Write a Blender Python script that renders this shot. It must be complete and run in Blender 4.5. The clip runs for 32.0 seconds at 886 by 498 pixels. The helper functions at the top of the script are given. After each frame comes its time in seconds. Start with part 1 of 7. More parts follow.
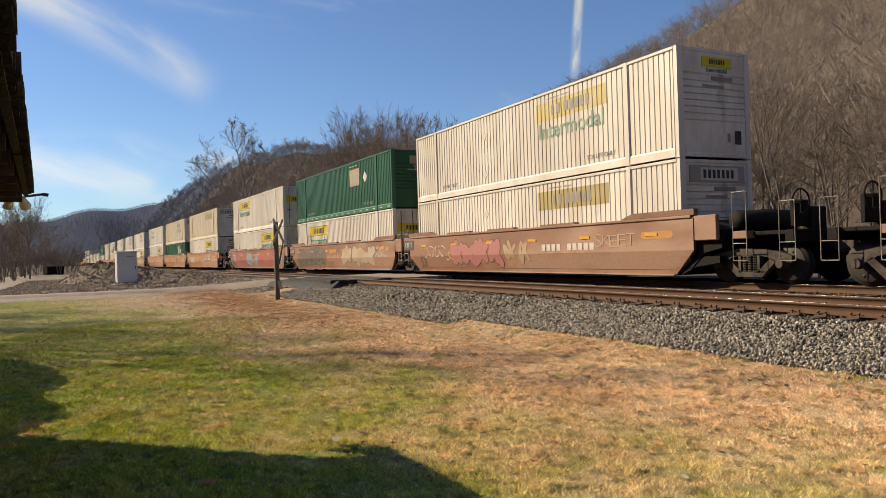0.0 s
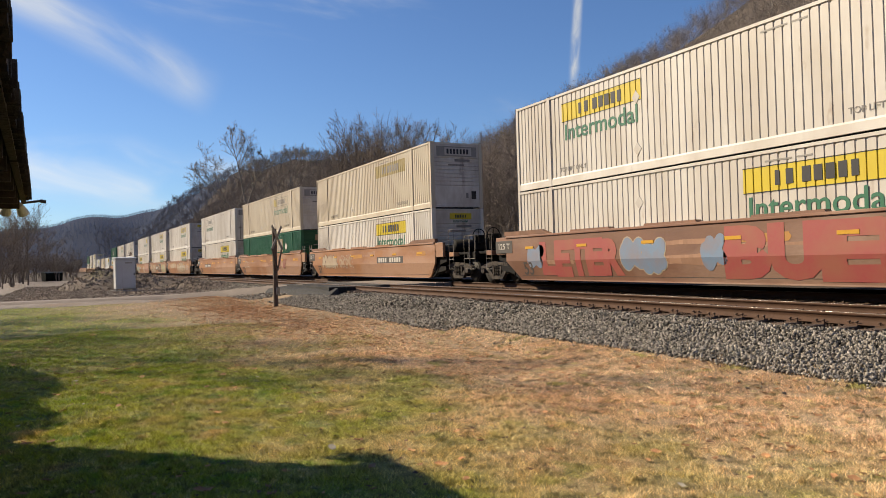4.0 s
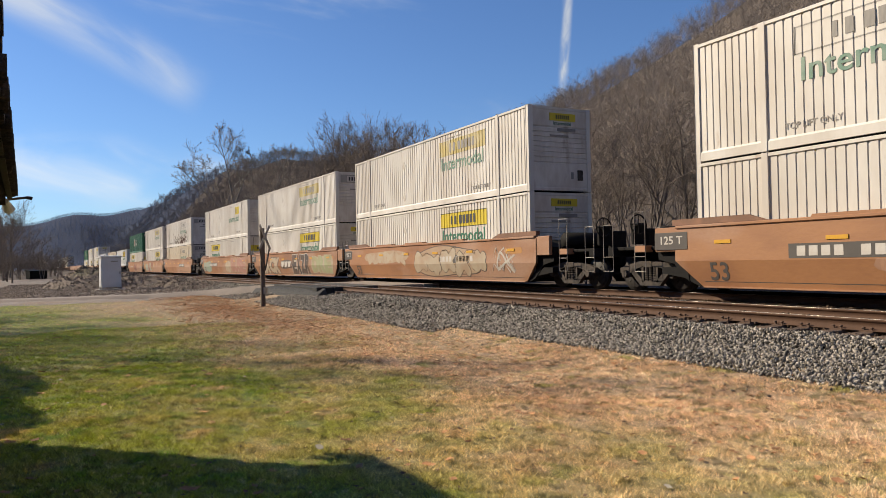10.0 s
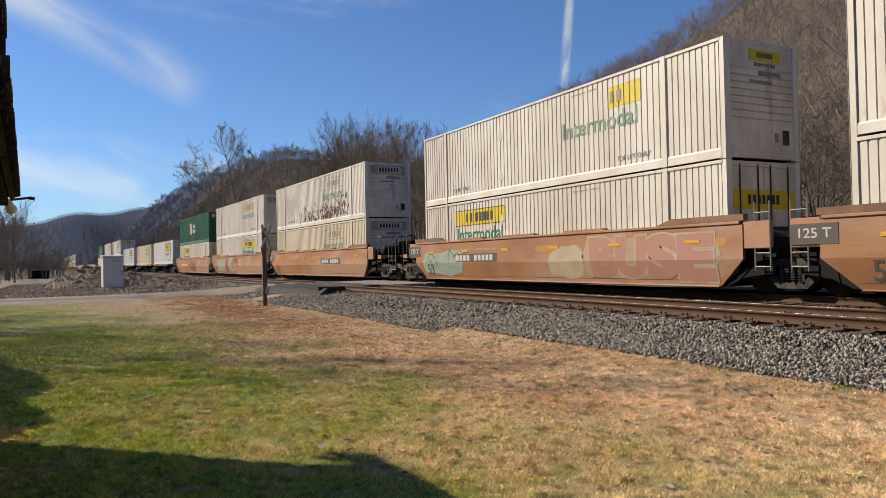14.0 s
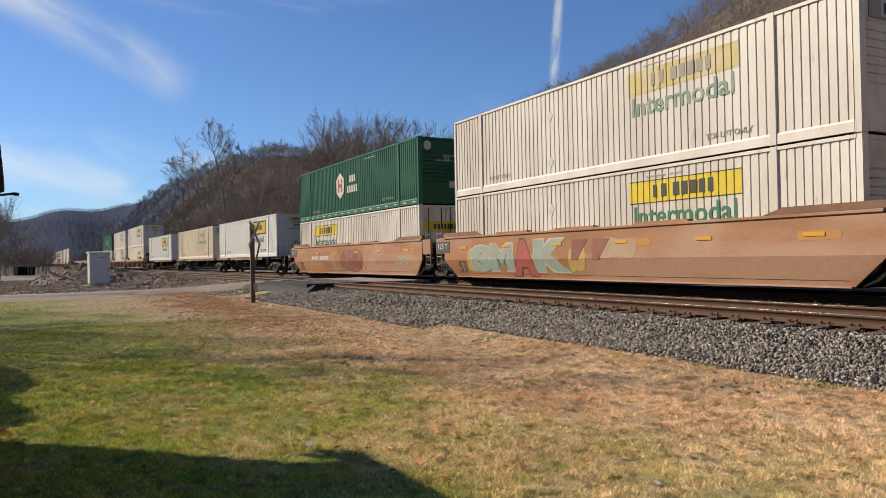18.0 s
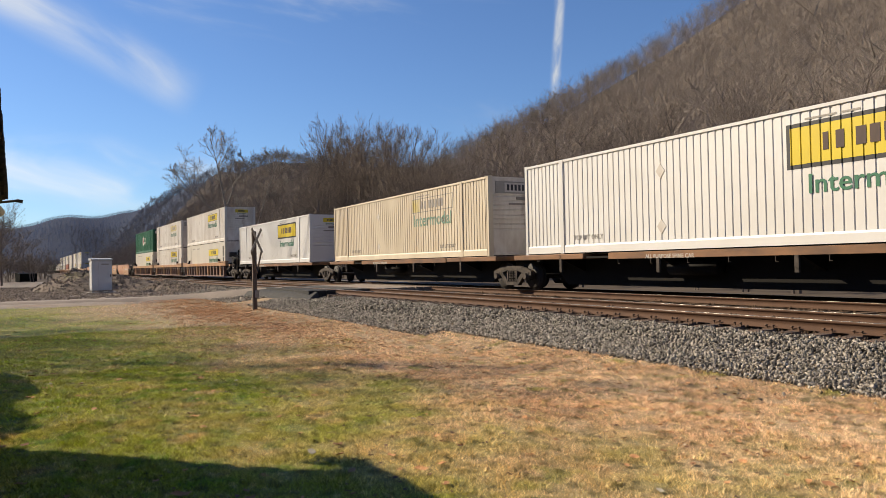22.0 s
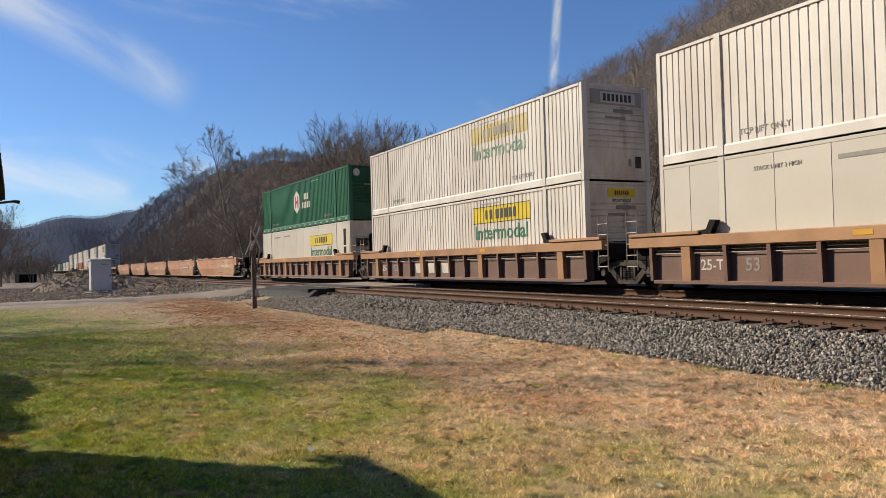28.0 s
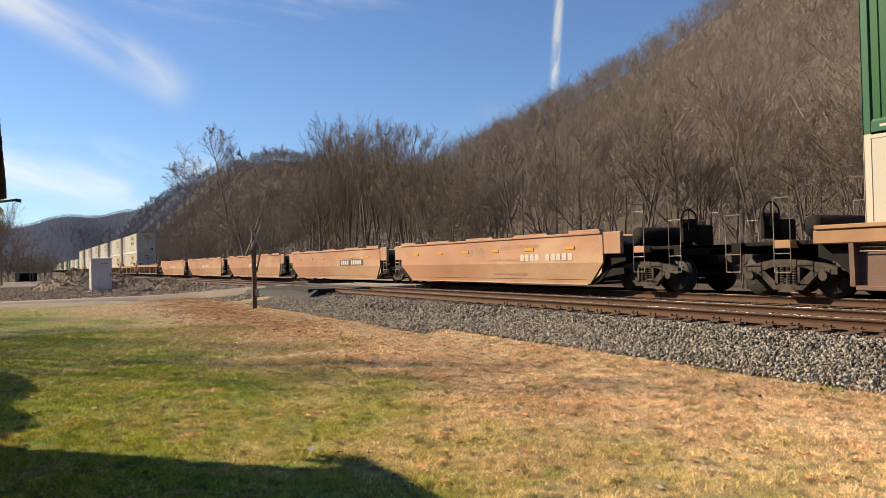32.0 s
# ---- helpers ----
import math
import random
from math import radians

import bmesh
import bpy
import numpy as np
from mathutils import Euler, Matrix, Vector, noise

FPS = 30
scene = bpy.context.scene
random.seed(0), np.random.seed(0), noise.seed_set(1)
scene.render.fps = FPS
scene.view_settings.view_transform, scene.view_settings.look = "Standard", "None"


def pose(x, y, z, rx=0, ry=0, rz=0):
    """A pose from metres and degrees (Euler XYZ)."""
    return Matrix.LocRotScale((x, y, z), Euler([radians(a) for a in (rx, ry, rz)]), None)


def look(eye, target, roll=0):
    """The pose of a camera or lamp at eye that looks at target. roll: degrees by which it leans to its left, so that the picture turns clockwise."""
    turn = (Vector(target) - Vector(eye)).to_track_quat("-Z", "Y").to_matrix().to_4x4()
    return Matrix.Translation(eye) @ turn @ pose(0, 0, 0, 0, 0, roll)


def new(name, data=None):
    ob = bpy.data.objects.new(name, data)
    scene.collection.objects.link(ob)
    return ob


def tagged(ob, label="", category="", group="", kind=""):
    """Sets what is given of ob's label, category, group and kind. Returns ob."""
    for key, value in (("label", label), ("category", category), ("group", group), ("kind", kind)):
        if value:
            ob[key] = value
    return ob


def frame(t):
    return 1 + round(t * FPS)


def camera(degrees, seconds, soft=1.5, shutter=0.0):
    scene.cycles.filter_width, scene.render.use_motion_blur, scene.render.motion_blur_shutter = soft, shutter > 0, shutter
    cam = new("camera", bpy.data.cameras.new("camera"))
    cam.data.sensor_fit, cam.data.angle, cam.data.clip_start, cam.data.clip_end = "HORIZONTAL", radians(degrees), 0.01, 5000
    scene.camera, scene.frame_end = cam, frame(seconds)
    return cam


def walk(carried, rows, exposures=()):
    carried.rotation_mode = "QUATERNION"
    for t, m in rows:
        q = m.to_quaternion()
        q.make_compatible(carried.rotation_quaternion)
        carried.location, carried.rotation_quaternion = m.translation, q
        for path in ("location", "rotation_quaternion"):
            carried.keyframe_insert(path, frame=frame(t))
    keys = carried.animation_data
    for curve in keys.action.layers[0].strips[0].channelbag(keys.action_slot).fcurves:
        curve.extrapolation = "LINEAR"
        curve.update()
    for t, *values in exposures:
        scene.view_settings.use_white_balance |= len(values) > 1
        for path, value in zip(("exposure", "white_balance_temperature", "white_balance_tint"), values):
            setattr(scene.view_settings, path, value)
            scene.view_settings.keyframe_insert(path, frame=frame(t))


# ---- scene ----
cam = camera(61.895, 32.0, soft=0.75)

# seconds, heading from -x towards +y, tilt up, lean, place of the hand-held camera
PATH = [
    (0, 26.505, 0.280, 1.755, -0.010, -0.001, 1.598),
    (0.5, 26.511, 0.175, 1.637, -0.005, -0.002, 1.596),
    (1, 26.551, 0.074, 1.555, -0.008, -0.005, 1.595),
    (1.5, 26.491, -0.018, 1.512, -0.007, -0.003, 1.597),
    (2, 26.481, -0.005, 1.565, -0.007, 0.002, 1.599),
    (2.5, 26.481, 0.189, 1.607, -0.001, -0.000, 1.603),
    (3, 26.509, 0.532, 1.678, -0.005, 0.009, 1.604),
    (3.5, 26.590, 0.793, 1.703, -0.005, 0.012, 1.602),
    (5.5, 26.663, 0.771, 1.541, -0.000, 0.007, 1.600),
    (6, 26.768, 0.780, 1.524, 0.004, 0.002, 1.600),
    (6.5, 26.868, 0.762, 1.443, 0.004, 0.002, 1.603),
    (7, 26.964, 0.789, 1.395, 0.003, -0.001, 1.601),
    (7.5, 27.039, 0.846, 1.356, 0.001, -0.003, 1.600),
    (8, 27.173, 0.914, 1.319, -0.002, -0.003, 1.602),
    (8.5, 27.200, 0.964, 1.228, -0.005, -0.001, 1.600),
    (9, 27.294, 0.997, 1.204, -0.001, -0.002, 1.604),
    (9.5, 27.447, 0.974, 1.195, -0.004, -0.000, 1.598),
    (10, 27.527, 0.905, 1.150, -0.004, -0.000, 1.595),
    (10.5, 27.496, 0.760, 1.155, -0.001, 0.000, 1.599),
    (11, 27.507, 0.660, 1.104, 0.003, 0.002, 1.598),
    (11.5, 27.487, 0.607, 1.149, -0.002, 0.001, 1.597),
    (12, 27.462, 0.626, 1.203, 0.002, 0.004, 1.600),
    (12.5, 27.345, 0.683, 1.350, -0.003, 0.005, 1.597),
    (13, 27.272, 0.634, 1.380, 0.000, 0.002, 1.600),
    (13.5, 27.215, 0.682, 1.433, 0.003, 0.002, 1.603),
    (14, 27.403, 0.842, 1.223, 0.000, -0.004, 1.600),
    (14.5, 27.586, 0.935, 1.141, -0.003, -0.003, 1.603),
    (16.5, 28.121, 0.742, 1.073, -0.002, 0.002, 1.600),
    (17, 28.208, 0.660, 1.040, -0.007, -0.000, 1.595),
    (17.5, 28.209, 0.594, 1.096, -0.008, 0.002, 1.595),
    (18, 28.250, 0.590, 1.130, -0.008, 0.007, 1.601),
    (18.5, 28.321, 0.649, 1.219, -0.013, 0.010, 1.599),
    (19, 28.258, 0.647, 1.240, -0.006, 0.008, 1.601),
    (19.5, 28.201, 0.625, 1.253, -0.006, 0.007, 1.598),
    (20, 28.136, 0.625, 1.281, -0.007, 0.003, 1.600),
    (20.5, 28.138, 0.739, 1.350, -0.002, 0.001, 1.603),
    (21, 28.101, 0.860, 1.386, -0.003, 0.001, 1.601),
    (21.5, 28.097, 0.977, 1.242, -0.002, -0.003, 1.604),
    (22, 28.137, 1.122, 1.113, -0.005, -0.004, 1.603),
    (22.5, 28.185, 1.201, 1.081, 0.007, -0.004, 1.603),
    (23, 28.383, 1.196, 1.028, 0.000, 0.000, 1.600),
    (23.5, 28.413, 1.070, 1.088, -0.005, -0.000, 1.600),
    (24, 28.448, 0.954, 1.086, -0.004, -0.003, 1.600),
    (24.5, 28.488, 0.877, 1.090, -0.003, 0.000, 1.602),
    (25, 28.468, 0.858, 1.118, -0.003, 0.001, 1.601),
    (25.5, 28.444, 0.944, 1.133, -0.003, 0.000, 1.605),
    (27.5, 28.221, 0.984, 1.514, -0.007, 0.008, 1.597),
    (28, 28.171, 0.899, 1.613, -0.004, 0.011, 1.601),
    (28.5, 28.227, 0.853, 1.639, -0.006, 0.015, 1.599),
    (29, 28.241, 0.873, 1.620, 0.002, 0.005, 1.604),
    (29.5, 28.300, 0.967, 1.654, 0.005, 0.004, 1.603),
    (30, 28.250, 0.950, 1.689, 0.000, 0.012, 1.600),
    (30.5, 28.226, 0.985, 1.622, 0.005, 0.006, 1.601),
    (31, 28.224, 1.009, 1.537, 0.006, 0.004, 1.598),
    (31.5, 28.170, 1.031, 1.423, -0.000, 0.007, 1.595),
    (32, 28.154, 0.965, 1.335, 0.001, 0.004, 1.600),
]


def eye_pose(yaw, tilt, lean, x, y, z):
    a, b = radians(yaw), radians(tilt)
    way = Vector((-math.cos(a) * math.cos(b), math.sin(a) * math.cos(b), math.sin(b)))
    return look((x, y, z), Vector((x, y, z)) + way * 10, -lean)


walk(cam, [(t, eye_pose(*v)) for t, *v in PATH],
     exposures=[(0, 0.60, 7450, 8), (1, 0.44, 6850, 8), (2, 0.57, 6600, 8), (3, 0.55, 6850, 8), (6, 0.46, 6500, 8), (7, 0.51, 6400, 8), (9, 0.51, 6500, 8), (11, 0.51, 6550, 8), (12, 0.47, 6500, 8), (13, 0.47, 6450, 8), (14, 0.42, 6400, 8), (17, 0.42, 6450, 8), (19, 0.45, 6450, 8), (20, 0.59, 6800, 8), (21, 0.55, 6800, 8), (22, 0.60, 6800, 8), (25, 0.62, 6600, 8), (28, 0.43, 6400, 8), (30, 0.47, 6450, 8), (31, 0.64, 7100, 8), (32, 0.77, 7350, 8)])

# ---- light: clear autumn noon, sun behind and to one side ----
SUN_TO = Vector((-0.73, -0.70, 0.63)).normalized()
world = bpy.data.worlds.new("sky")
scene.world = world
world.use_nodes = True
wn = world.node_tree
sky = wn.nodes.new("ShaderNodeTexSky")
sky.sky_type = "NISHITA"
sky.sun_disc = False
sky.sun_elevation = math.asin(SUN_TO.z)
sky.sun_rotation = math.atan2(SUN_TO.x, SUN_TO.y)
sky.air_density, sky.dust_density, sky.ozone_density = 1.0, 0.15, 3.2
wn.nodes["Background"].inputs[1].default_value = 0.069
tint = wn.nodes.new("ShaderNodeMix")
tint.data_type, tint.blend_type = "RGBA", "MULTIPLY"
tint.inputs[0].default_value, tint.inputs[7].default_value = 1.0, (0.78, 0.96, 1.27, 1)
wn.links.new(sky.outputs[0], tint.inputs[6])
wn.links.new(tint.outputs[2], wn.nodes["Background"].inputs[0])
sun = new("sun", bpy.data.lights.new("sun", "SUN"))
sun.data.energy, sun.data.angle, sun.data.color = 5.0, radians(0.53), (1.0, 0.86, 0.66)
sun.matrix_basis = look((0, 0, 60), Vector((0, 0, 60)) - SUN_TO * 10)
scene.view_settings.use_white_balance = True
scene.view_settings.white_balance_temperature = 6850
scene.view_settings.white_balance_tint = 8

# ---- materials ----
def mat(name, base, rough=0.6, metal=0.0, dark=None, scale=3.0, amount=0.5, fine=40.0, fine_amount=0.25, bump=0.1,
        third=None, third_scale=0.6, third_at=0.55, spread=0.0, stretch=(1, 1, 1), spec=0.5):
    """A surface with stains at two scales, fine relief and a little change from piece to piece."""
    m = bpy.data.materials.new(name)
    m.use_nodes = True
    n, li = m.node_tree.nodes, m.node_tree.links
    b = n["Principled BSDF"]
    tc = n.new("ShaderNodeTexCoord")
    mp = n.new("ShaderNodeMapping")
    mp.inputs["Scale"].default_value = stretch
    li.new(tc.outputs["Object"], mp.inputs[0])

    def cloud(sc, detail, lo, hi):
        t = n.new("ShaderNodeTexNoise")
        t.inputs["Scale"].default_value, t.inputs["Detail"].default_value = sc, detail
        li.new(mp.outputs[0], t.inputs["Vector"])
        r = n.new("ShaderNodeMapRange")
        r.inputs[1].default_value, r.inputs[2].default_value = lo, hi
        li.new(t.outputs["Fac"], r.inputs[0])
        return r.outputs[0]

    def mix(fac, a, c, mode="MIX"):
        x = n.new("ShaderNodeMix")
        x.data_type, x.blend_type = "RGBA", mode
        for sock, v in ((x.inputs[0], fac), (x.inputs[6], a), (x.inputs[7], c)):
            if isinstance(v, (int, float)):
                sock.default_value = v
            elif isinstance(v, tuple):
                sock.default_value = (*v, 1)
            else:
                li.new(v, sock)
        return x.outputs[2]

    def times(v, k):
        x = n.new("ShaderNodeMath")
        x.operation = "MULTIPLY"
        li.new(v, x.inputs[0])
        x.inputs[1].default_value = k
        return x.outputs[0]

    dark = dark or tuple(c * 0.55 for c in base)
    col = mix(times(cloud(scale, 5, 0.42, 0.68), amount), base, dark)
    if third:
        col = mix(cloud(third_scale, 4, third_at, third_at + 0.12), col, third)
    f = cloud(fine, 4, 0.3, 0.75)
    col = mix(times(f, fine_amount), col, dark)
    if spread:
        oi = n.new("ShaderNodeObjectInfo")
        geo = n.new("ShaderNodeNewGeometry")
        add = n.new("ShaderNodeMath")
        add.operation = "ADD"
        li.new(oi.outputs["Random"], add.inputs[0])
        li.new(geo.outputs["Random Per Island"], add.inputs[1])
        fr = n.new("ShaderNodeMath")
        fr.operation = "FRACT"
        li.new(add.outputs[0], fr.inputs[0])
        r = n.new("ShaderNodeMapRange")
        r.inputs[3].default_value, r.inputs[4].default_value = 1 - spread, 1 + spread
        li.new(fr.outputs[0], r.inputs[0])
        hv = n.new("ShaderNodeHueSaturation")
        li.new(r.outputs[0], hv.inputs["Value"])
        li.new(col, hv.inputs["Color"])
        col = hv.outputs[0]
    li.new(col, b.inputs["Base Color"])
    b.inputs["Roughness"].default_value, b.inputs["Metallic"].default_value = rough, metal
    b.inputs["Specular IOR Level"].default_value = spec
    if bump:
        bp = n.new("ShaderNodeBump")
        bp.inputs["Strength"].default_value, bp.inputs["Distance"].default_value = bump, 0.02
        li.new(f, bp.inputs["Height"])
        li.new(bp.outputs[0], b.inputs["Normal"])
    return m


M_WHITE = mat("white_paint", (0.59, 0.558, 0.51), 0.5, third=(0.276, 0.172, 0.103), third_scale=2.4, third_at=0.655, dark=(0.37, 0.31, 0.25), scale=0.7, amount=0.55, fine=9, fine_amount=0.18, bump=0.03, spread=0.06, stretch=(1, 1, 0.35))
M_CREAM = mat("cream_paint", (0.538, 0.469, 0.359), 0.5, third=(0.29, 0.186, 0.103), third_scale=2.4, third_at=0.665, dark=(0.359, 0.276, 0.186), scale=0.7, amount=0.45, fine=9, fine_amount=0.18, bump=0.03, spread=0.05, stretch=(1, 1, 0.35))
M_WHITE_END = mat("dusty_white_paint", (0.62, 0.585, 0.53), 0.6, dark=(0.27, 0.19, 0.12), scale=0.9, amount=0.75, fine=7, fine_amount=0.25, bump=0.03, spread=0.06, stretch=(1, 1, 0.4), third=(0.17, 0.095, 0.055), third_scale=1.1, third_at=0.6)
M_SMOOTH = mat("smooth_white_paint", (0.585, 0.575, 0.56), 0.4, dark=(0.46, 0.43, 0.395), scale=0.6, amount=0.35, fine=8, fine_amount=0.12, bump=0.02, spread=0.05)
M_CREAMWALL = mat("smooth_cream_panel", (0.5, 0.465, 0.40), 0.4, dark=(0.42, 0.37, 0.30), scale=0.6, amount=0.35, fine=8, fine_amount=0.12, bump=0.02, spread=0.05)
M_GREEN = mat("green_paint", (0.014, 0.082, 0.04), 0.45, dark=(0.01, 0.045, 0.026), scale=0.8, amount=0.5, fine=9, fine_amount=0.2, bump=0.03, spread=0.1, spec=0.22)
M_GREEN_LITE = mat("faded_green_paint", (0.024, 0.115, 0.062), 0.5, dark=(0.024, 0.09, 0.055), scale=0.8, amount=0.5, fine=9, bump=0.03, spec=0.22)
M_YELLOW = mat("yellow_decal", (0.56, 0.43, 0.012), 0.5, dark=(0.46, 0.32, 0.025), scale=1.5, amount=0.4, bump=0.0, fine_amount=0.15)
M_BLACK = mat("black_lettering", (0.0207, 0.0207, 0.0242), 0.6, bump=0.0)
M_GREEN_BRIGHT = mat("bright_green_paint", (0.013, 0.098, 0.035), 0.45, dark=(0.010, 0.062, 0.025), scale=0.8, amount=0.5, fine=9, fine_amount=0.2, bump=0.03, spread=0.08, spec=0.22)
M_RUSTRED = mat("rust_orange_paint", (0.29, 0.0828, 0.0345), 0.55, bump=0.03)
M_RUSTMARK = mat("rust_brown_streak", (0.0794, 0.0345, 0.0207), 0.8, dark=(0.0414, 0.0207, 0.0138), scale=8, bump=0.0)
M_YELLOWFADE = mat("faded_yellow_decal", (0.414, 0.324, 0.0828), 0.6, dark=(0.455, 0.4, 0.29), scale=1.5, amount=0.85, bump=0.0)
M_YELLOWDULL = mat("dull_olive_yellow_decal", (0.29, 0.221, 0.069), 0.6, dark=(0.38, 0.31, 0.193), scale=1.5, amount=0.7, bump=0.0)
M_TAN = mat("tan_emblem", (0.31, 0.228, 0.138), 0.6, bump=0.0)
M_GREYFAINT = mat("faint_grey_marking", (0.276, 0.255, 0.228), 0.6, bump=0.0)
M_BROWNLET = mat("dark_brown_lettering", (0.0483, 0.0207, 0.0138), 0.6, bump=0.0)
M_GREYPLATE = mat("dark_grey_plate", (0.069, 0.0587, 0.0517), 0.6, bump=0.02)
M_LETTER_FADED = mat("faded_green_lettering", (0.07, 0.17, 0.12), 0.6, dark=(0.25, 0.29, 0.235), scale=2.0, amount=0.8, bump=0.0)
M_BROWN_WARM = mat("orange_brown_car_paint", (0.317, 0.148, 0.0621), 0.55, dark=(0.207, 0.0897, 0.0414), scale=0.9, amount=0.75, fine=12, fine_amount=0.3, bump=0.06, third=(0.36, 0.215, 0.14), third_scale=0.35, third_at=0.5, spread=0.08, stretch=(0.6, 1, 1.5))
M_LETTER = mat("green_lettering", (0.012, 0.115, 0.058), 0.5, dark=(0.04, 0.15, 0.09), scale=2.0, bump=0.0)
M_GREYLET = mat("grey_lettering", (0.235, 0.214, 0.193), 0.6, bump=0.0)
M_WHITELET = mat("white_lettering", (0.497, 0.469, 0.428), 0.6, dark=(0.345, 0.276, 0.228), scale=4, bump=0.0)
M_REDLET = mat("red_lettering", (0.29, 0.0207, 0.0276), 0.6, bump=0.0)
M_BROWN = mat("brown_car_paint", (0.222, 0.108, 0.064), 0.55, dark=(0.15, 0.072, 0.046), scale=0.9, amount=0.75, fine=12, fine_amount=0.3, bump=0.06, third=(0.3, 0.185, 0.13), third_scale=0.35, third_at=0.5, spread=0.12, stretch=(0.6, 1, 1.5))
M_ORANGE = mat("faded_orange_car_paint", (0.39, 0.205, 0.125), 0.55, dark=(0.27, 0.135, 0.078), scale=0.9, amount=0.7, fine=12, fine_amount=0.3, bump=0.06, third=(0.43, 0.28, 0.175), third_scale=0.35, third_at=0.52, spread=0.08, stretch=(0.6, 1, 1.5))
M_CHORD = mat("yellow_orange_chord_paint", (0.35, 0.19, 0.088), 0.55, dark=(0.22, 0.11, 0.055), scale=1.2, amount=0.7, fine=14, bump=0.06, spread=0.06)
M_SPINESILL = mat("scuffed_sill_paint", (0.207, 0.0966, 0.0379), 0.6, dark=(0.069, 0.0345, 0.0193), scale=2.2, amount=0.85, fine=14, bump=0.06, spread=0.06, stretch=(0.4, 1, 1))
M_WORN = mat("worn_dusty_paint", (0.33, 0.185, 0.115), 0.7, dark=(0.27, 0.14, 0.082), scale=2.5, amount=0.8, fine=18, bump=0.03, spread=0.12)
M_HOOD = mat("dark_brown_hood_paint", (0.131, 0.0621, 0.0345), 0.7, dark=(0.221, 0.103, 0.0552), scale=2.0, amount=0.8, fine=18, bump=0.03, spread=0.1)
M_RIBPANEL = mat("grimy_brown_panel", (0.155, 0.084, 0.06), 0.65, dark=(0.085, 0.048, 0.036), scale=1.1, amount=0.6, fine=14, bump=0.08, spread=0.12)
M_RUNNING = mat("grimy_running_gear", (0.00966, 0.00828, 0.00759), 0.8, 0.0, dark=(0.00414, 0.00345, 0.00345), scale=5, fine=30, bump=0.15, spec=0.2)
M_GRAB = mat("pale_worn_grab_iron", (0.248, 0.221, 0.193), 0.55, dark=(0.138, 0.103, 0.0759), scale=6, amount=0.7, bump=0.0)
M_FRAME = mat("rusty_truck_frame", (0.075, 0.06, 0.05), 0.8, 0.0, dark=(0.02, 0.017, 0.015), scale=5, amount=0.8, fine=30, bump=0.2, spec=0.25)
M_WHEEL = mat("dark_wheel_plate", (0.0276, 0.0221, 0.0186), 0.7, 0.1, dark=(0.0124, 0.0103, 0.00897), scale=6, fine=30, bump=0.1)
M_RAIL = mat("rusty_rail_steel", (0.088, 0.047, 0.029), 0.75, 0.1, dark=(0.05, 0.028, 0.019), scale=4, fine=60, bump=0.15, spec=0.2)
M_RAILTOP = mat("polished_rail_head", (0.29, 0.262, 0.235), 0.3, 0.9, bump=0.02)
M_TIE = mat("weathered_sleeper_wood", (0.125, 0.08, 0.055), 0.85, dark=(0.05, 0.033, 0.024), scale=6, fine=60, bump=0.5, spread=0.25, stretch=(4, 1, 1))
M_TIEPLATE = mat("rusty_plate_steel", (0.11, 0.0621, 0.0379), 0.8, 0.1, bump=0.2, fine=60)
M_STONE = mat("grey_ballast_stone", (0.3, 0.268, 0.228), 0.9, dark=(0.098, 0.084, 0.07), scale=14, amount=0.7, fine=90, bump=0.3, spread=0.8, spec=0.15)
M_STONE_DUST = mat("dusty_ballast_stone", (0.1, 0.066, 0.045), 0.95, dark=(0.055, 0.037, 0.027), scale=12, fine=90, bump=0.3, spread=0.3, spec=0.1)
# Shadow of the gaps between stones is put into the bed's dark colour.
M_BALLAST = mat("gap_shade_ballast", (0.0379, 0.0297, 0.0242), 0.95, dark=(0.0172, 0.0138, 0.011), scale=9, fine=55, fine_amount=0.8, bump=1.0, third=(0.105, 0.07, 0.05), third_scale=0.5, spec=0.1)
M_GRAVEL = mat("gravel_yard", (0.27, 0.222, 0.185), 0.95, dark=(0.15, 0.122, 0.1), scale=1.2, amount=0.7, fine=26, fine_amount=0.6, bump=0.8, third=(0.25, 0.175, 0.115), third_scale=0.25)
M_HEAPSTONE = mat("broken_heap_stone", (0.235, 0.19, 0.155), 0.95, dark=(0.1, 0.08, 0.066), scale=9, bump=0.3, spread=0.6, spec=0.1)
M_PILE = mat("heaped_gravel", (0.17, 0.125, 0.092), 0.95, dark=(0.1, 0.077, 0.06), scale=2.5, fine=14, fine_amount=0.7, bump=1.0, third=(0.16, 0.135, 0.07), third_scale=0.5)
M_ASPHALT = mat("pale_worn_asphalt", (0.245, 0.2, 0.165), 0.9, dark=(0.15, 0.12, 0.098), scale=1.5, fine=50, bump=0.3)
# Black of the shoulder and first planks imitates shadow at the crossing's edge.
M_EDGESHADE = mat("edge_shade_black", (0.0152, 0.0138, 0.0131), 0.85, dark=(0.00828, 0.00759, 0.0069), scale=3, fine=40, bump=0.4, spread=0.2)
M_DECK = mat("dark_crossing_plank", (0.0414, 0.0379, 0.0345), 0.85, dark=(0.0207, 0.0186, 0.0172), scale=3, fine=40, bump=0.4, spread=0.2)
M_BOX = mat("white_cabinet_paint", (0.511, 0.517, 0.524), 0.45, dark=(0.38, 0.366, 0.345), scale=1.5, amount=0.4, bump=0.02, spread=0.03)
M_POST = mat("weathered_post_wood", (0.117, 0.0862, 0.0655), 0.85, dark=(0.0414, 0.031, 0.0242), scale=4, fine=40, bump=0.4, stretch=(3, 3, 0.5))
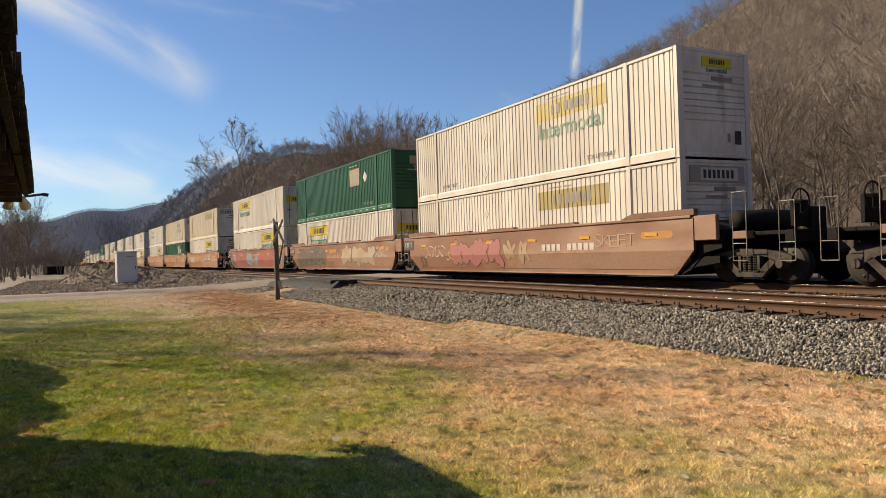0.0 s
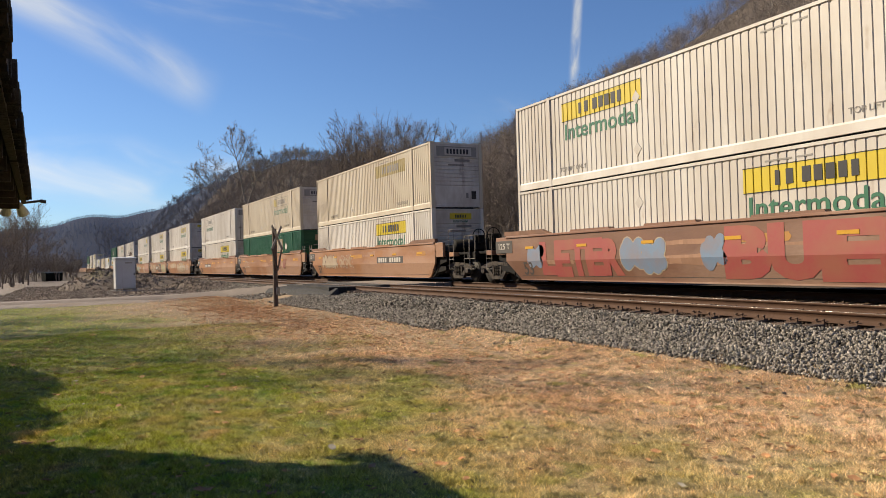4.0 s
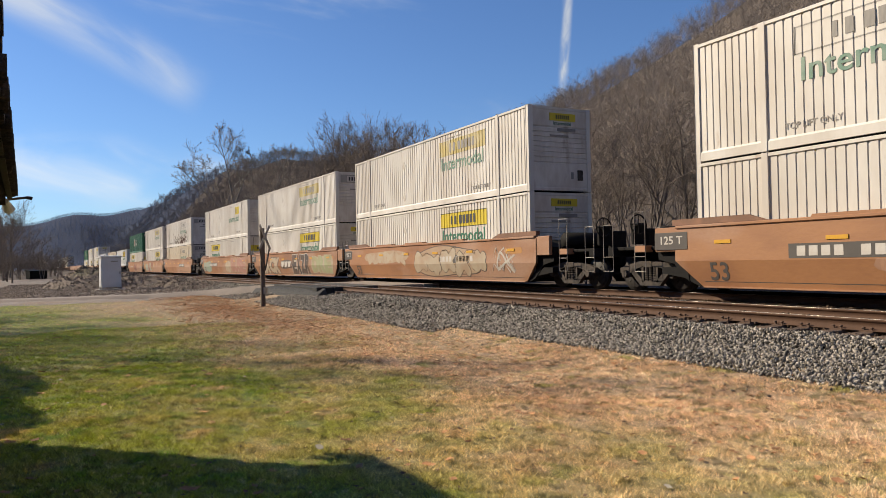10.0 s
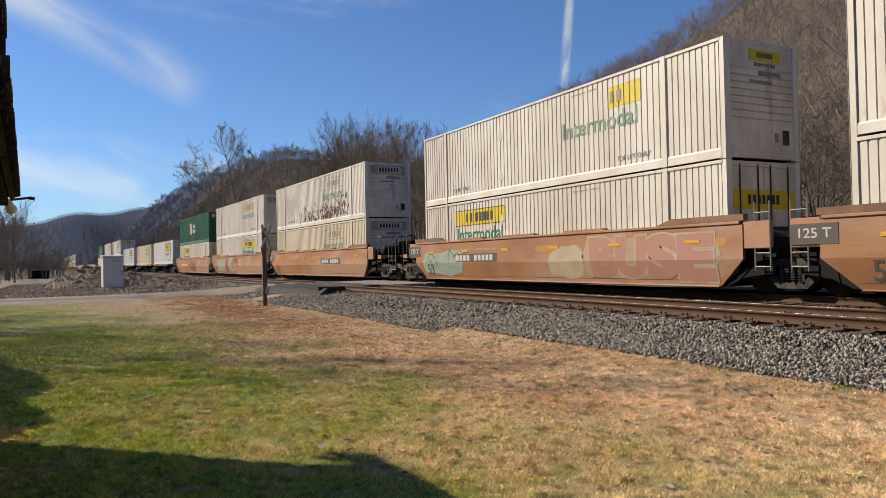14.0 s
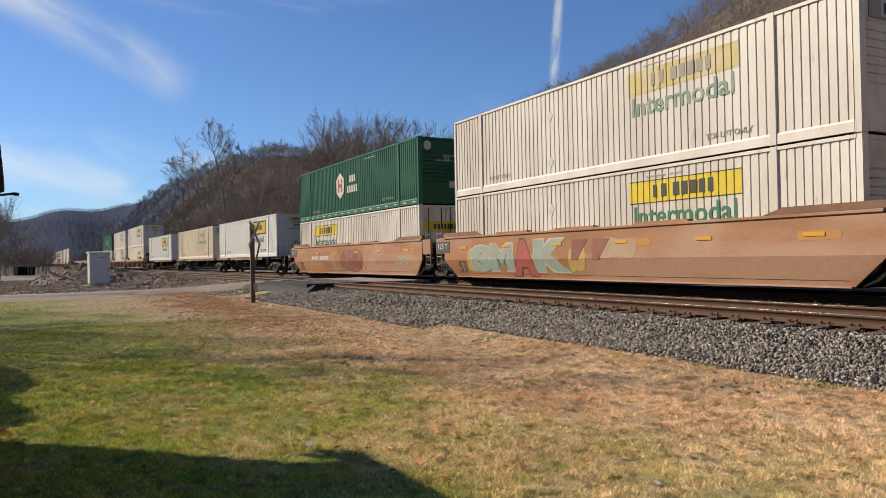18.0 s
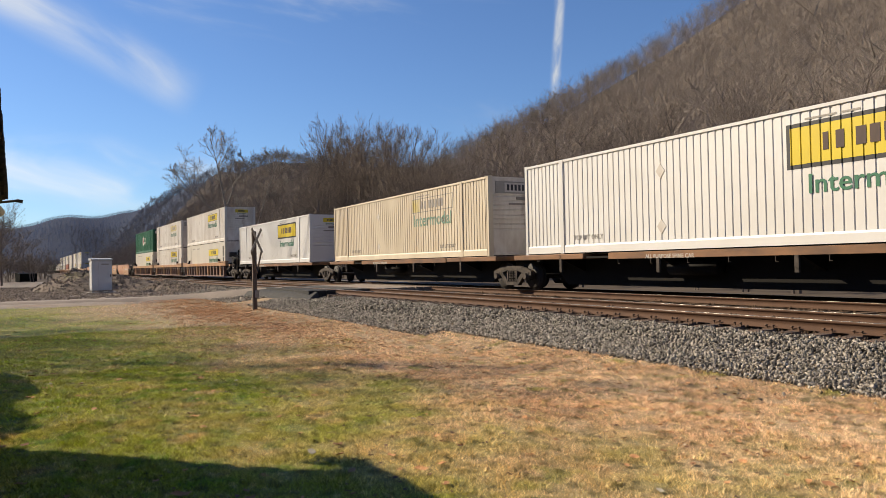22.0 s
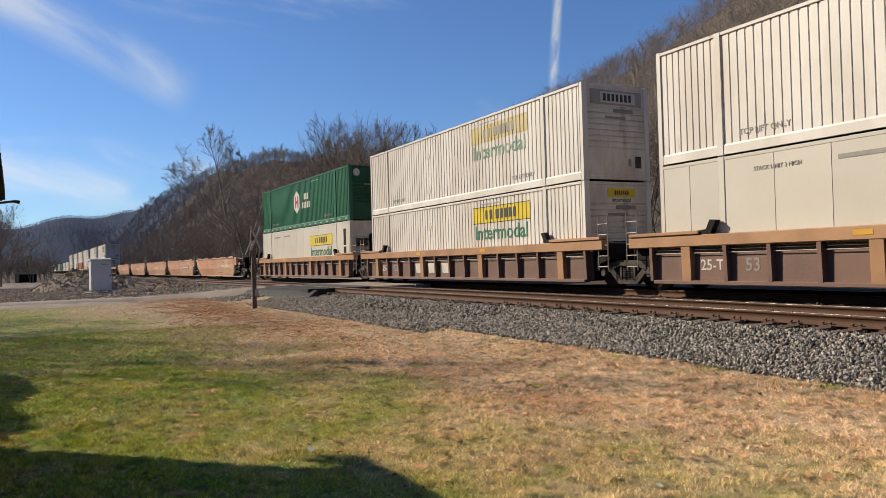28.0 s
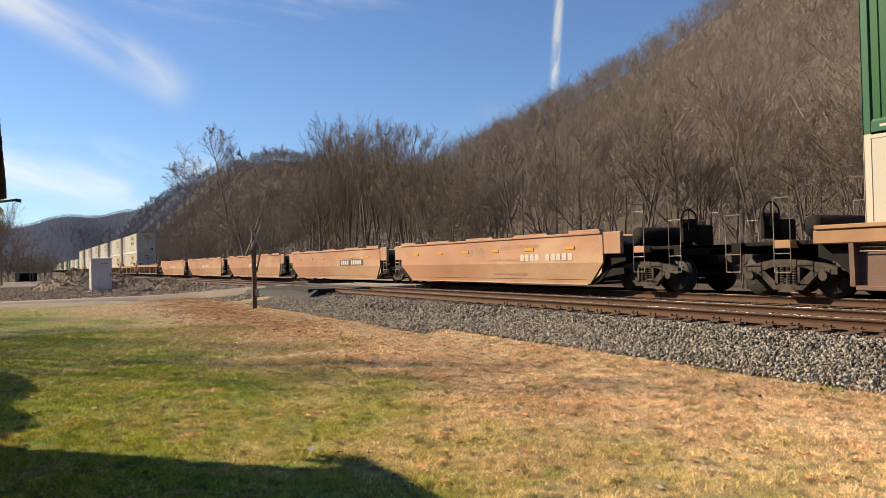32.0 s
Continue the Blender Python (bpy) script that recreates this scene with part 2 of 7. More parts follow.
M_SIGNBACK = mat("aged_sign_board", (0.317, 0.29, 0.262), 0.7, dark=(0.11, 0.0966, 0.0828), scale=6, bump=0.1)
M_DARKBIN = mat("dark_green_steel", (0.006, 0.0075, 0.007), 0.6, scale=4, bump=0.05, spec=0.08)
M_BARK = mat("grey_brown_bark", (0.18, 0.149, 0.126), 0.9, dark=(0.08, 0.066, 0.056), scale=3, fine=20, bump=0.5, spread=0.3, spec=0.06)
M_PALEBARK = mat("pale_sycamore_bark", (0.276, 0.248, 0.214), 0.85, dark=(0.11, 0.0862, 0.069), scale=1.3, amount=0.9, fine=14, bump=0.3, spread=0.15)
M_TWIG = mat("brown_twigs", (0.18, 0.147, 0.124), 0.9, dark=(0.11, 0.09, 0.077), scale=0.3, fine=3, bump=0.0, spread=0.4, spec=0.06)
M_PALETWIG = mat("pale_grey_twigs", (0.27, 0.235, 0.2), 0.9, dark=(0.17, 0.142, 0.12), scale=0.3, fine=3, bump=0.0, spread=0.4, spec=0.06)
M_WOODS = mat("bare_woodland", (0.26, 0.215, 0.18), 0.95, dark=(0.18, 0.148, 0.124), scale=0.03, fine=0.4, bump=0.0, spread=0.25, spec=0.06)
# Far ridge: the haze of distance is mixed into these bluish colours.
M_FARHILL = mat("haze_blue_hillside", (0.044, 0.056, 0.092), 0.95, dark=(0.034, 0.044, 0.073), scale=0.02, amount=0.9, fine=0.12, fine_amount=0.6, bump=0.0, spec=0.06)
M_WOODS_FAR = mat("haze_blue_woodland", (0.23, 0.26, 0.34), 0.95, dark=(0.17, 0.195, 0.26), scale=0.02, fine=0.2, bump=0.0, spread=0.1, spec=0.06)
M_PINE = mat("dark_pine_needles", (0.0172, 0.031, 0.0152), 0.8, dark=(0.00828, 0.0152, 0.00828), scale=2, bump=0.0, spread=0.3)
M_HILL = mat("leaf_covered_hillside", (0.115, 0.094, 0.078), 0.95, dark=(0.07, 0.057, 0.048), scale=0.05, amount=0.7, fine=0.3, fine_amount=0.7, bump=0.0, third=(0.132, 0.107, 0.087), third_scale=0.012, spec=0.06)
M_LOG = mat("dark_eave_timber", (0.069, 0.0483, 0.0345), 0.85, dark=(0.031, 0.0207, 0.0152), scale=5, fine=30, bump=0.5, spread=0.2)
M_SHINGLE = mat("rough_roof_shingle", (0.0587, 0.0428, 0.0324), 0.9, dark=(0.0276, 0.0207, 0.0166), scale=6, fine=30, bump=0.6, spread=0.35)
M_LAMP = mat("white_lamp_housing", (0.586, 0.58, 0.566), 0.5, bump=0.0)
M_LEAF = mat("dry_fallen_leaf", (0.46, 0.225, 0.095), 0.8, dark=(0.27, 0.125, 0.05), scale=20, bump=0.0, spread=0.5)
M_LEAFDARK = mat("dark_brown_leaf", (0.15, 0.08, 0.045), 0.8, dark=(0.075, 0.04, 0.024), scale=20, bump=0.0, spread=0.5)
M_LEAFPALE = mat("pale_fallen_leaf", (0.483, 0.428, 0.331), 0.8, bump=0.0, spread=0.2)

M_WOODS_MID = mat("dim_brown_woodland", (0.23, 0.205, 0.2), 0.95, dark=(0.16, 0.142, 0.14), scale=0.02, amount=0.8, fine=0.2, bump=0.0, spread=0.15, spec=0.06)
# Darker copies of the hill colours, with the valley side's shade put in.
M_WOODS_SHADE = mat("shade_toned_woodland", (0.225, 0.18, 0.15), 0.95, dark=(0.15, 0.12, 0.1), scale=0.03, fine=0.4, bump=0.0, spread=0.22, spec=0.06)
M_HILLSHADE = mat("shade_toned_slope", (0.062, 0.05, 0.043), 0.95, dark=(0.042, 0.034, 0.03), scale=0.04, amount=0.9, fine=0.5, fine_amount=0.6, bump=0.0, spec=0.06)



# ---- mesh tools ----
class Shape:
    """Collects boxes, tubes and strips, and makes one mesh of them."""

    def __init__(self):
        self.v, self.f = [], []

    def add(self, verts, faces):
        k = len(self.v)
        self.v += [tuple(p) for p in verts]
        self.f += [tuple(i + k for i in q) for q in faces]
        return self

    def box(self, x0, x1, y0, y1, z0, z1, c=0.0):
        if c <= 0:
            v = [(x, y, z) for z in (z0, z1) for y in (y0, y1) for x in (x0, x1)]
            return self.add(v, [(0, 2, 3, 1), (4, 5, 7, 6), (0, 1, 5, 4), (2, 6, 7, 3), (0, 4, 6, 2), (1, 3, 7, 5)])
        b = bmesh.new()
        bmesh.ops.create_cube(b, size=1)
        for p in b.verts:
            p.co = ((x0 + x1) / 2 + p.co.x * (x1 - x0), (y0 + y1) / 2 + p.co.y * (y1 - y0), (z0 + z1) / 2 + p.co.z * (z1 - z0))
        bmesh.ops.bevel(b, geom=b.edges[:], offset=c, segments=1, affect="EDGES", clamp_overlap=True)
        b.verts.index_update()
        self.add([p.co for p in b.verts], [[p.index for p in q.verts] for q in b.faces])
        b.free()
        return self

    def tube(self, a, b, r0, r1=None, n=8, caps=True):
        a, b = Vector(a), Vector(b)
        r1 = r0 if r1 is None else r1
        d = (b - a).normalized()
        u = d.orthogonal().normalized()
        w = d.cross(u)
        v = []
        for p, r in ((a, r0), (b, r1)):
            v += [p + (u * math.cos(2 * math.pi * i / n) + w * math.sin(2 * math.pi * i / n)) * r for i in range(n)]
        f = [(i, (i + 1) % n, n + (i + 1) % n, n + i) for i in range(n)]
        if caps:
            f += [tuple(range(n - 1, -1, -1)), tuple(range(n, 2 * n))]
        return self.add(v, f)

    def path(self, pts, r, n=6):
        for a, b in zip(pts, pts[1:]):
            self.tube(a, b, r, n=n)
        return self

    def prism(self, outline, y0, y1, axis="y"):
        """An outline in the x-z plane (or y-z for axis x, x-y for axis z) carried from y0 to y1."""
        n = len(outline)

        def at(p, t):
            return (p[0], t, p[1]) if axis == "y" else (t, p[0], p[1]) if axis == "x" else (p[0], p[1], t)
        v = [at(p, y0) for p in outline] + [at(p, y1) for p in outline]
        f = [(i, (i + 1) % n, n + (i + 1) % n, n + i) for i in range(n)]
        f += [tuple(range(n - 1, -1, -1)), tuple(range(n, 2 * n))]
        return self.add(v, f)

    def mesh(self, name, material, smooth=False):
        me = bpy.data.meshes.new(name)
        me.from_pydata(self.v, [], self.f)
        me.materials.append(material)
        b = bmesh.new()
        b.from_mesh(me)
        bmesh.ops.recalc_face_normals(b, faces=b.faces[:])
        b.to_mesh(me)
        b.free()
        if smooth:
            me.polygons.foreach_set("use_smooth", [True] * len(me.polygons))
        return me


def part(name, shape, material, parent, label="", smooth=False, at=None):
    """Links a shape, or a mesh that is shared, as one object under its thing."""
    me = shape if isinstance(shape, bpy.types.Mesh) else shape.mesh(name, material, smooth)
    ob = new(name, me)
    ob.parent = parent
    if at is not None:
        ob.matrix_basis = at
    if label:
        ob["label"] = label
    return ob


def thing(name, label, category, m=None, group="", kind="", shape=None, material=None, smooth=False):
    """A top-level thing: an Empty at its base, or one mesh."""
    ob = new(name, shape.mesh(name, material, smooth) if shape else None)
    if m is not None:
        ob.matrix_basis = m
    return tagged(ob, label, category, group, kind)


def fast_mesh(name, verts, faces, material, smooth=False):
    """A big mesh from arrays: verts (n, 3), faces (m, 3 or 4)."""
    verts, faces = np.asarray(verts, dtype=np.float32), np.asarray(faces, dtype=np.int32)
    k = faces.shape[1]
    me = bpy.data.meshes.new(name)
    me.vertices.add(len(verts))
    me.vertices.foreach_set("co", verts.ravel())
    me.loops.add(faces.size)
    me.loops.foreach_set("vertex_index", faces.ravel())
    me.polygons.add(len(faces))
    me.polygons.foreach_set("loop_start", np.arange(0, faces.size, k, dtype=np.int32))
    me.polygons.foreach_set("loop_total", np.full(len(faces), k, dtype=np.int32))
    if smooth:
        me.polygons.foreach_set("use_smooth", np.ones(len(faces), dtype=bool))
    me.update(calc_edges=True)
    me.validate()
    me.materials.append(material)
    return me


def words(text, size, material, name="lettering", fat=0.012):
    """Lettering in the built-in font as a flat mesh, centred, facing -y."""
    cu = bpy.data.curves.new(name, "FONT")
    cu.body, cu.size, cu.align_x, cu.align_y = text, size, "CENTER", "CENTER"
    cu.resolution_u, cu.extrude, cu.offset = 3, 0.002, fat * size
    ob = bpy.data.objects.new(name, cu)
    scene.collection.objects.link(ob)
    me = bpy.data.meshes.new_from_object(ob.evaluated_get(bpy.context.evaluated_depsgraph_get()))
    bpy.data.objects.remove(ob)
    bpy.data.curves.remove(cu)
    me.transform(Matrix.Rotation(math.pi / 2, 4, "X"))
    me.materials.clear()
    me.materials.append(material)
    return me



# ---- the valley: lawn, ballast, hills ----
RAIL_Z = 0.65
MID_Y = 15.24          # middle of the far track, on which the train runs
NEAR_Y = 10.94         # middle of the near track
BEND_X, BEND_R, BEND_A = -30.0, 600.0, radians(1.8)


def along(s, off=0.0):
    """Place and heading on the far track's middle line, off metres to its far side, at s metres along it."""
    if s >= BEND_X:
        x, y, a = s, MID_Y, 0.0
    else:
        d = BEND_X - s
        a = min(d / BEND_R, BEND_A)
        e = max(0.0, d - BEND_R * BEND_A)
        x = BEND_X - BEND_R * math.sin(a) - e * math.cos(a)
        y = MID_Y - BEND_R * (1 - math.cos(a)) - e * math.sin(a)
    return x - math.sin(a) * off, y + math.cos(a) * off, a


def track_shift(x):
    d = np.maximum(0.0, BEND_X - x)
    return -np.where(d < BEND_R * BEND_A, d * d / (2 * BEND_R), (d - BEND_R * BEND_A / 2) * BEND_A)


def smooth(a, b, v):
    u = np.clip((v - a) / (b - a), 0, 1)
    return u * u * (3 - 2 * u)


def ground_height(x, y):
    x, y = np.asarray(x, float), np.asarray(y, float)
    ridge = np.interp(x, [-2600, -1833, -1295, -1054, -853, -682, -535, -445, -389, -333, -271, -225, -150, 0, 400], [133, 130, 117, 117, 107, 95, 76, 62, 58, 69, 85, 98, 122, 150, 160])
    crest = np.interp(x, [-2600, -700, -500, -389, 400], [170, 170, 180, 245, 255])
    u = np.clip((y - 30) / (crest - 30), 0, 1.6)
    hill = ridge * np.where(u < 1, u ** 1.5, 1.0)
    wob = 3.0 * np.sin(x * 0.031 + y * 0.017) + 2.0 * np.sin(x * 0.083 - y * 0.051)
    hill = hill + wob * smooth(40, 120, y)
    far = np.interp(y, [-400, -60, 0, 43, 97, 152, 300], [66, 90, 106, 111, 116, 122, 126]) * smooth(-1150, -1750, x) * (1 + 0.03 * np.sin(y * 0.05))
    # The second term is an unseen slope behind the camera, added to block skylight.
    left = np.maximum(55 * smooth(-220, -600, y), 52 * smooth(-50, -170, y) * smooth(-900, -700, x))
    base = 0.30 * smooth(6.0, 9.0, y - track_shift(x) * 1.0) * smooth(-3000, -2000, x)
    bumps = 0.025 * np.sin(x * 0.9 + 1.3 * y) * np.sin(0.7 * y - 0.4 * x) * smooth(9, 6, y)
    yard = 0.12 * smooth(-30, -48, x)
    verge = 0.20 * np.exp(-((x + 33.5) / 3.2) ** 2 - ((y - 5.6) / 0.9) ** 2) * (1 + 0.35 * np.sin(x * 2.3) * np.sin(y * 3.1))
    return np.maximum(np.maximum(hill, far), left) + base + bumps + yard + verge


def sheet(name, xs, ys, zfun, material, flip=False):
    gx, gy = np.meshgrid(xs, ys, indexing="ij")
    v = np.stack([gx, gy, zfun(gx, gy)], -1).reshape(-1, 3)
    i, j = np.meshgrid(np.arange(len(xs) - 1), np.arange(len(ys) - 1), indexing="ij")
    a = (i * len(ys) + j).ravel()
    f = np.stack([a, a + len(ys), a + len(ys) + 1, a + 1], -1)
    return fast_mesh(name, v, f, material, True)


def lawn_material(name, lift=1.0, bump=0.35):
    """Grass that is green near the house and straw-dry towards the track, with patches."""
    m = bpy.data.materials.new(name)
    m.use_nodes = True
    n, li = m.node_tree.nodes, m.node_tree.links
    b = n["Principled BSDF"]
    b.inputs["Roughness"].default_value = 0.85
    b.inputs["Specular IOR Level"].default_value = 0.25
    tc = n.new("ShaderNodeTexCoord")
    sp = n.new("ShaderNodeSeparateXYZ")
    li.new(tc.outputs["Object"], sp.inputs[0])

    def noise_at(sc, detail=4):
        t = n.new("ShaderNodeTexNoise")
        t.inputs["Scale"].default_value, t.inputs["Detail"].default_value = sc, detail
        li.new(tc.outputs["Object"], t.inputs["Vector"])
        return t.outputs["Fac"]

    def math2(op, a, c):
        x = n.new("ShaderNodeMath")
        x.operation = op
        for s, v in zip(x.inputs, (a, c)):
            if isinstance(v, (int, float)):
                s.default_value = v
            else:
                li.new(v, s)
        return x.outputs[0]

    def rng(v, a, c):
        r = n.new("ShaderNodeMapRange")
        r.interpolation_type = "SMOOTHSTEP"
        r.inputs[1].default_value, r.inputs[2].default_value = a, c
        li.new(v, r.inputs[0])
        return r.outputs[0]

    def mix(f, a, c):
        x = n.new("ShaderNodeMix")
        x.data_type = "RGBA"
        li.new(f, x.inputs[0])
        for s, v in ((x.inputs[6], a), (x.inputs[7], c)):
            if isinstance(v, tuple):
                s.default_value = (*[k * lift for k in v], 1)
            else:
                li.new(v, s)
        return x.outputs[2]

    # dryness grows towards the track, unevenly
    far = math2("ADD", sp.outputs["Y"], math2("MULTIPLY", math2("SUBTRACT", noise_at(0.28), 0.5), 7.0))
    far = math2("ADD", far, math2("MULTIPLY", math2("SUBTRACT", noise_at(1.3), 0.5), 4.0))
    far = math2("ADD", far, math2("MULTIPLY", rng(math2("MULTIPLY", sp.outputs["X"], -1.0), 17.0, 33.0), 2.4))
    dry = rng(far, 0.9, 5.4)
    green = mix(rng(noise_at(0.55), 0.38, 0.66), (0.29, 0.325, 0.03), (0.44, 0.39, 0.10))
    green = mix(rng(noise_at(2.2), 0.48, 0.68), green, (0.175, 0.27, 0.022))
    green = mix(rng(noise_at(1.4), 0.58, 0.70), green, (0.50, 0.37, 0.13))
    straw = mix(rng(noise_at(0.9), 0.35, 0.65), (0.68, 0.50, 0.32), (0.55, 0.37, 0.225))
    straw = mix(rng(noise_at(5.0), 0.55, 0.75), straw, (0.46, 0.295, 0.16))
    straw = mix(rng(noise_at(1.9), 0.58, 0.72), straw, (0.33, 0.30, 0.09))
    straw = mix(rng(noise_at(0.35), 0.62, 0.72), straw, (0.45, 0.29, 0.17))
    col = mix(dry, green, straw)
    col = mix(math2("MULTIPLY", rng(noise_at(6.5, 3), 0.50, 0.66), 0.62), col, (0.10, 0.085, 0.022))
    col = mix(math2("MULTIPLY", rng(noise_at(10.5, 3), 0.56, 0.70), 0.65), col, (0.66, 0.56, 0.25))
    fine = noise_at(38.0, 3)
    col = mix(math2("MULTIPLY", rng(fine, 0.45, 0.75), 0.45), col, (0.14, 0.095, 0.04))
    geo = n.new("ShaderNodeNewGeometry")
    hv = n.new("ShaderNodeHueSaturation")
    r = n.new("ShaderNodeMapRange")
    r.inputs[3].default_value, r.inputs[4].default_value = 0.35, 1.85
    li.new(geo.outputs["Random Per Island"], r.inputs[0])
    li.new(col, hv.inputs["Color"])
    if bump == 0:
        li.new(r.outputs[0], hv.inputs["Value"])
    li.new(hv.outputs[0], b.inputs["Base Color"])
    if bump:
        bp = n.new("ShaderNodeBump")
        bp.inputs["Strength"].default_value, bp.inputs["Distance"].default_value = bump, 0.03
        li.new(fine, bp.inputs["Height"])
        li.new(bp.outputs[0], b.inputs["Normal"])
    return m


# Shade between blades is put into the ground copy, far darker than the blades.
M_LAWN = lawn_material("patchy_lawn_gap_shade", 0.56)
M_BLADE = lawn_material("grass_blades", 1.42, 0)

gxs = np.unique(np.concatenate([np.arange(-62, 14, 0.6), -62 - np.cumsum(np.geomspace(1, 160, 78)), 14 + np.cumsum(np.geomspace(1, 80, 30))]))
gys = np.unique(np.concatenate([np.arange(-6, 30, 0.6), 30 + np.cumsum(np.geomspace(1, 70, 46)), -6 - np.cumsum(np.geomspace(1, 80, 34))]))
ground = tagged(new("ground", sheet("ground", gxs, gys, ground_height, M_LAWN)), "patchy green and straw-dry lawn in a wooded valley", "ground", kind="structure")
ground.data.materials.append(M_HILL)
ground.data.materials.append(M_GRAVEL)
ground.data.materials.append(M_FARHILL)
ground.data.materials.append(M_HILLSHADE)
co = np.empty(len(ground.data.vertices) * 3, np.float32)
ground.data.vertices.foreach_get("co", co)
co = co.reshape(-1, 3)
pick = []
for p in ground.data.polygons:
    c = co[p.vertices[0]]
    hillside = c[1] > 21 or c[0] < -120 or c[1] < -14
    yard = not hillside and (c[0] < -36.4 or c[1] > 8) and c[1] > -20
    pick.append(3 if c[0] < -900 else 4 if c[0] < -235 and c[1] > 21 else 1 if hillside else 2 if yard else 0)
ground.data.polygons.foreach_set("material_index", pick)


def ballast_height(x, y):
    v = y - track_shift(x)
    top = RAIL_Z - 0.22
    toe = 7.0 + 0.6 * smooth(-22, -10, x) + 0.12 * np.sin(x * 0.9)
    up = np.clip((v - toe) / (9.35 - toe), 0, 1)
    up = (up * up * (3 - 2 * up)) ** 0.8
    down = smooth(20.4, 18.2, v)
    dip = 0.10 * smooth(12.6, 13.0, v) * smooth(13.7, 13.2, v)
    rough = 0.02 * np.sin(x * 7.1 + y * 3.3) * np.sin(y * 8.7 - x * 2.9)
    heap = 0.20 * np.exp(-((x + 25.6) / 1.3) ** 2 - ((v - 7.9) / 0.6) ** 2) + 0.16 * np.exp(-((x + 20.5) / 2.2) ** 2 - ((v - 8.4) / 0.5) ** 2)
    hollow = 0.40 * np.exp(-((x + 29.5) / 3.6) ** 4 - ((v - 8.75) / 0.62) ** 2)
    return -0.12 + (top + 0.12) * np.minimum(up, down) - dip + rough + heap - hollow


bxs = np.unique(np.concatenate([np.arange(-70, 14, 0.35), np.arange(-900, -70, 6.0), np.arange(14, 200, 6.0)]))


def band(name, v0, v1, step, zfun, material):
    vs = np.arange(v0, v1 + step / 2, step)
    gx, gv = np.meshgrid(bxs, vs, indexing="ij")
    gy = gv + track_shift(gx)
    v = np.stack([gx, gy, zfun(gx, gy)], -1).reshape(-1, 3)
    i, j = np.meshgrid(np.arange(len(bxs) - 1), np.arange(len(vs) - 1), indexing="ij")
    a = (i * len(vs) + j).ravel()
    return fast_mesh(name, v, np.stack([a, a + len(vs), a + len(vs) + 1, a + 1], -1), material, True)


ballast = tagged(new("track_bed", band("track_bed", 6.6, 20.6, 0.25, ballast_height, M_BALLAST)), "crushed-stone bed under two tracks, coloured dark as shaded gaps", "track bed", kind="structure")

# rails of both tracks: foot, web and head, swept along the bend
for mid, nm in ((NEAR_Y, "near"), (MID_Y, "far")):
    for side in (-0.7525, 0.7525):
        rail = thing("rail", "rusty steel rail with a polished head spiked to sleepers", "rail", group="rails", kind="structure")
        for nm2, prof, mt in (("rail_web", [(-0.07, -0.172), (0.07, -0.172), (0.07, -0.16), (0.012, -0.145), (0.012, -0.045), (0.036, -0.035), (0.036, -0.004), (-0.036, -0.004), (-0.036, -0.035), (-0.012, -0.045), (-0.012, -0.145), (-0.07, -0.16)], M_RAIL),
                              ("rail_head", [(-0.034, -0.0035), (0.034, -0.0035), (0.030, 0.0), (-0.030, 0.0)], M_RAILTOP)):
            rx = np.unique(np.concatenate([np.arange(-120, 30, 3.0), np.arange(-900, -120, 20.0), np.arange(30, 200, 20.0)]))
            v, f, k = [], [], len(prof)
            for x in rx:
                sh = float(track_shift(np.array([x]))[0])
                v += [(x, mid + side + sh + p, RAIL_Z + q) for p, q in prof]
            for i in range(len(rx) - 1):
                f += [(i * k + j, i * k + (j + 1) % k, (i + 1) * k + (j + 1) % k, (i + 1) * k + j) for j in range(k)]
            part(nm2, fast_mesh(nm2, v, f, mt), mt, rail)



# ---- sleepers, plates and spikes ----
tie_mesh = Shape().box(-0.115, 0.115, -1.3, 1.3, -0.19, 0.0, 0.012).mesh("sleeper", M_TIE)
plate_mesh = Shape().box(-0.10, 0.10, -0.17, 0.17, -0.012, 0.012).mesh("tie_plate", M_TIEPLATE)
spike_mesh = Shape().box(-0.012, 0.012, -0.012, 0.012, -0.02, 0.045).box(-0.022, 0.022, -0.026, 0.02, 0.04, 0.06, 0.006).mesh("spike", M_TIEPLATE)
anchor_mesh = Shape().box(-0.02, 0.02, -0.10, 0.10, -0.05, -0.015, 0.006).mesh("rail_anchor", M_TIEPLATE)
rnd = random.Random(5)
for i in range(86):
    x = 2.0 - i * 0.50 + rnd.uniform(-0.04, 0.04)
    sh = float(track_shift(np.array([x]))[0])
    t = tagged(new("sleeper", tie_mesh), "weathered dark wooden sleeper sunk in ballast", "sleeper", "sleepers of the near track")
    t.matrix_basis = pose(x, NEAR_Y + sh + rnd.uniform(-0.07, 0.07), RAIL_Z - 0.178 + rnd.uniform(-0.012, 0.004), 0, 0, rnd.uniform(-1.5, 1.5))
    for side in (-0.7525, 0.7525):
        part("tie_plate", plate_mesh, M_TIEPLATE, t, at=Matrix.Translation((0, side, 0.006)))
        if i < 36:
            for dx, dy in ((-0.06, -0.12), (0.06, 0.12), (0.06, -0.12)):
                part("spike", spike_mesh, M_TIEPLATE, t, at=Matrix.Translation((dx, side + dy, 0.012)))
            part("rail_anchor", anchor_mesh, M_TIEPLATE, t, at=Matrix.Translation((0.14, side, 0.04)))
far_ties = Shape()
for i in range(260):
    x = 4 - i * 0.5
    sx, sy, a = x, MID_Y + float(track_shift(np.array([x]))[0]), 0
    far_ties.box(x - 0.115, x + 0.115, sy - 1.3, sy + 1.3, RAIL_Z - 0.36, RAIL_Z - 0.18)
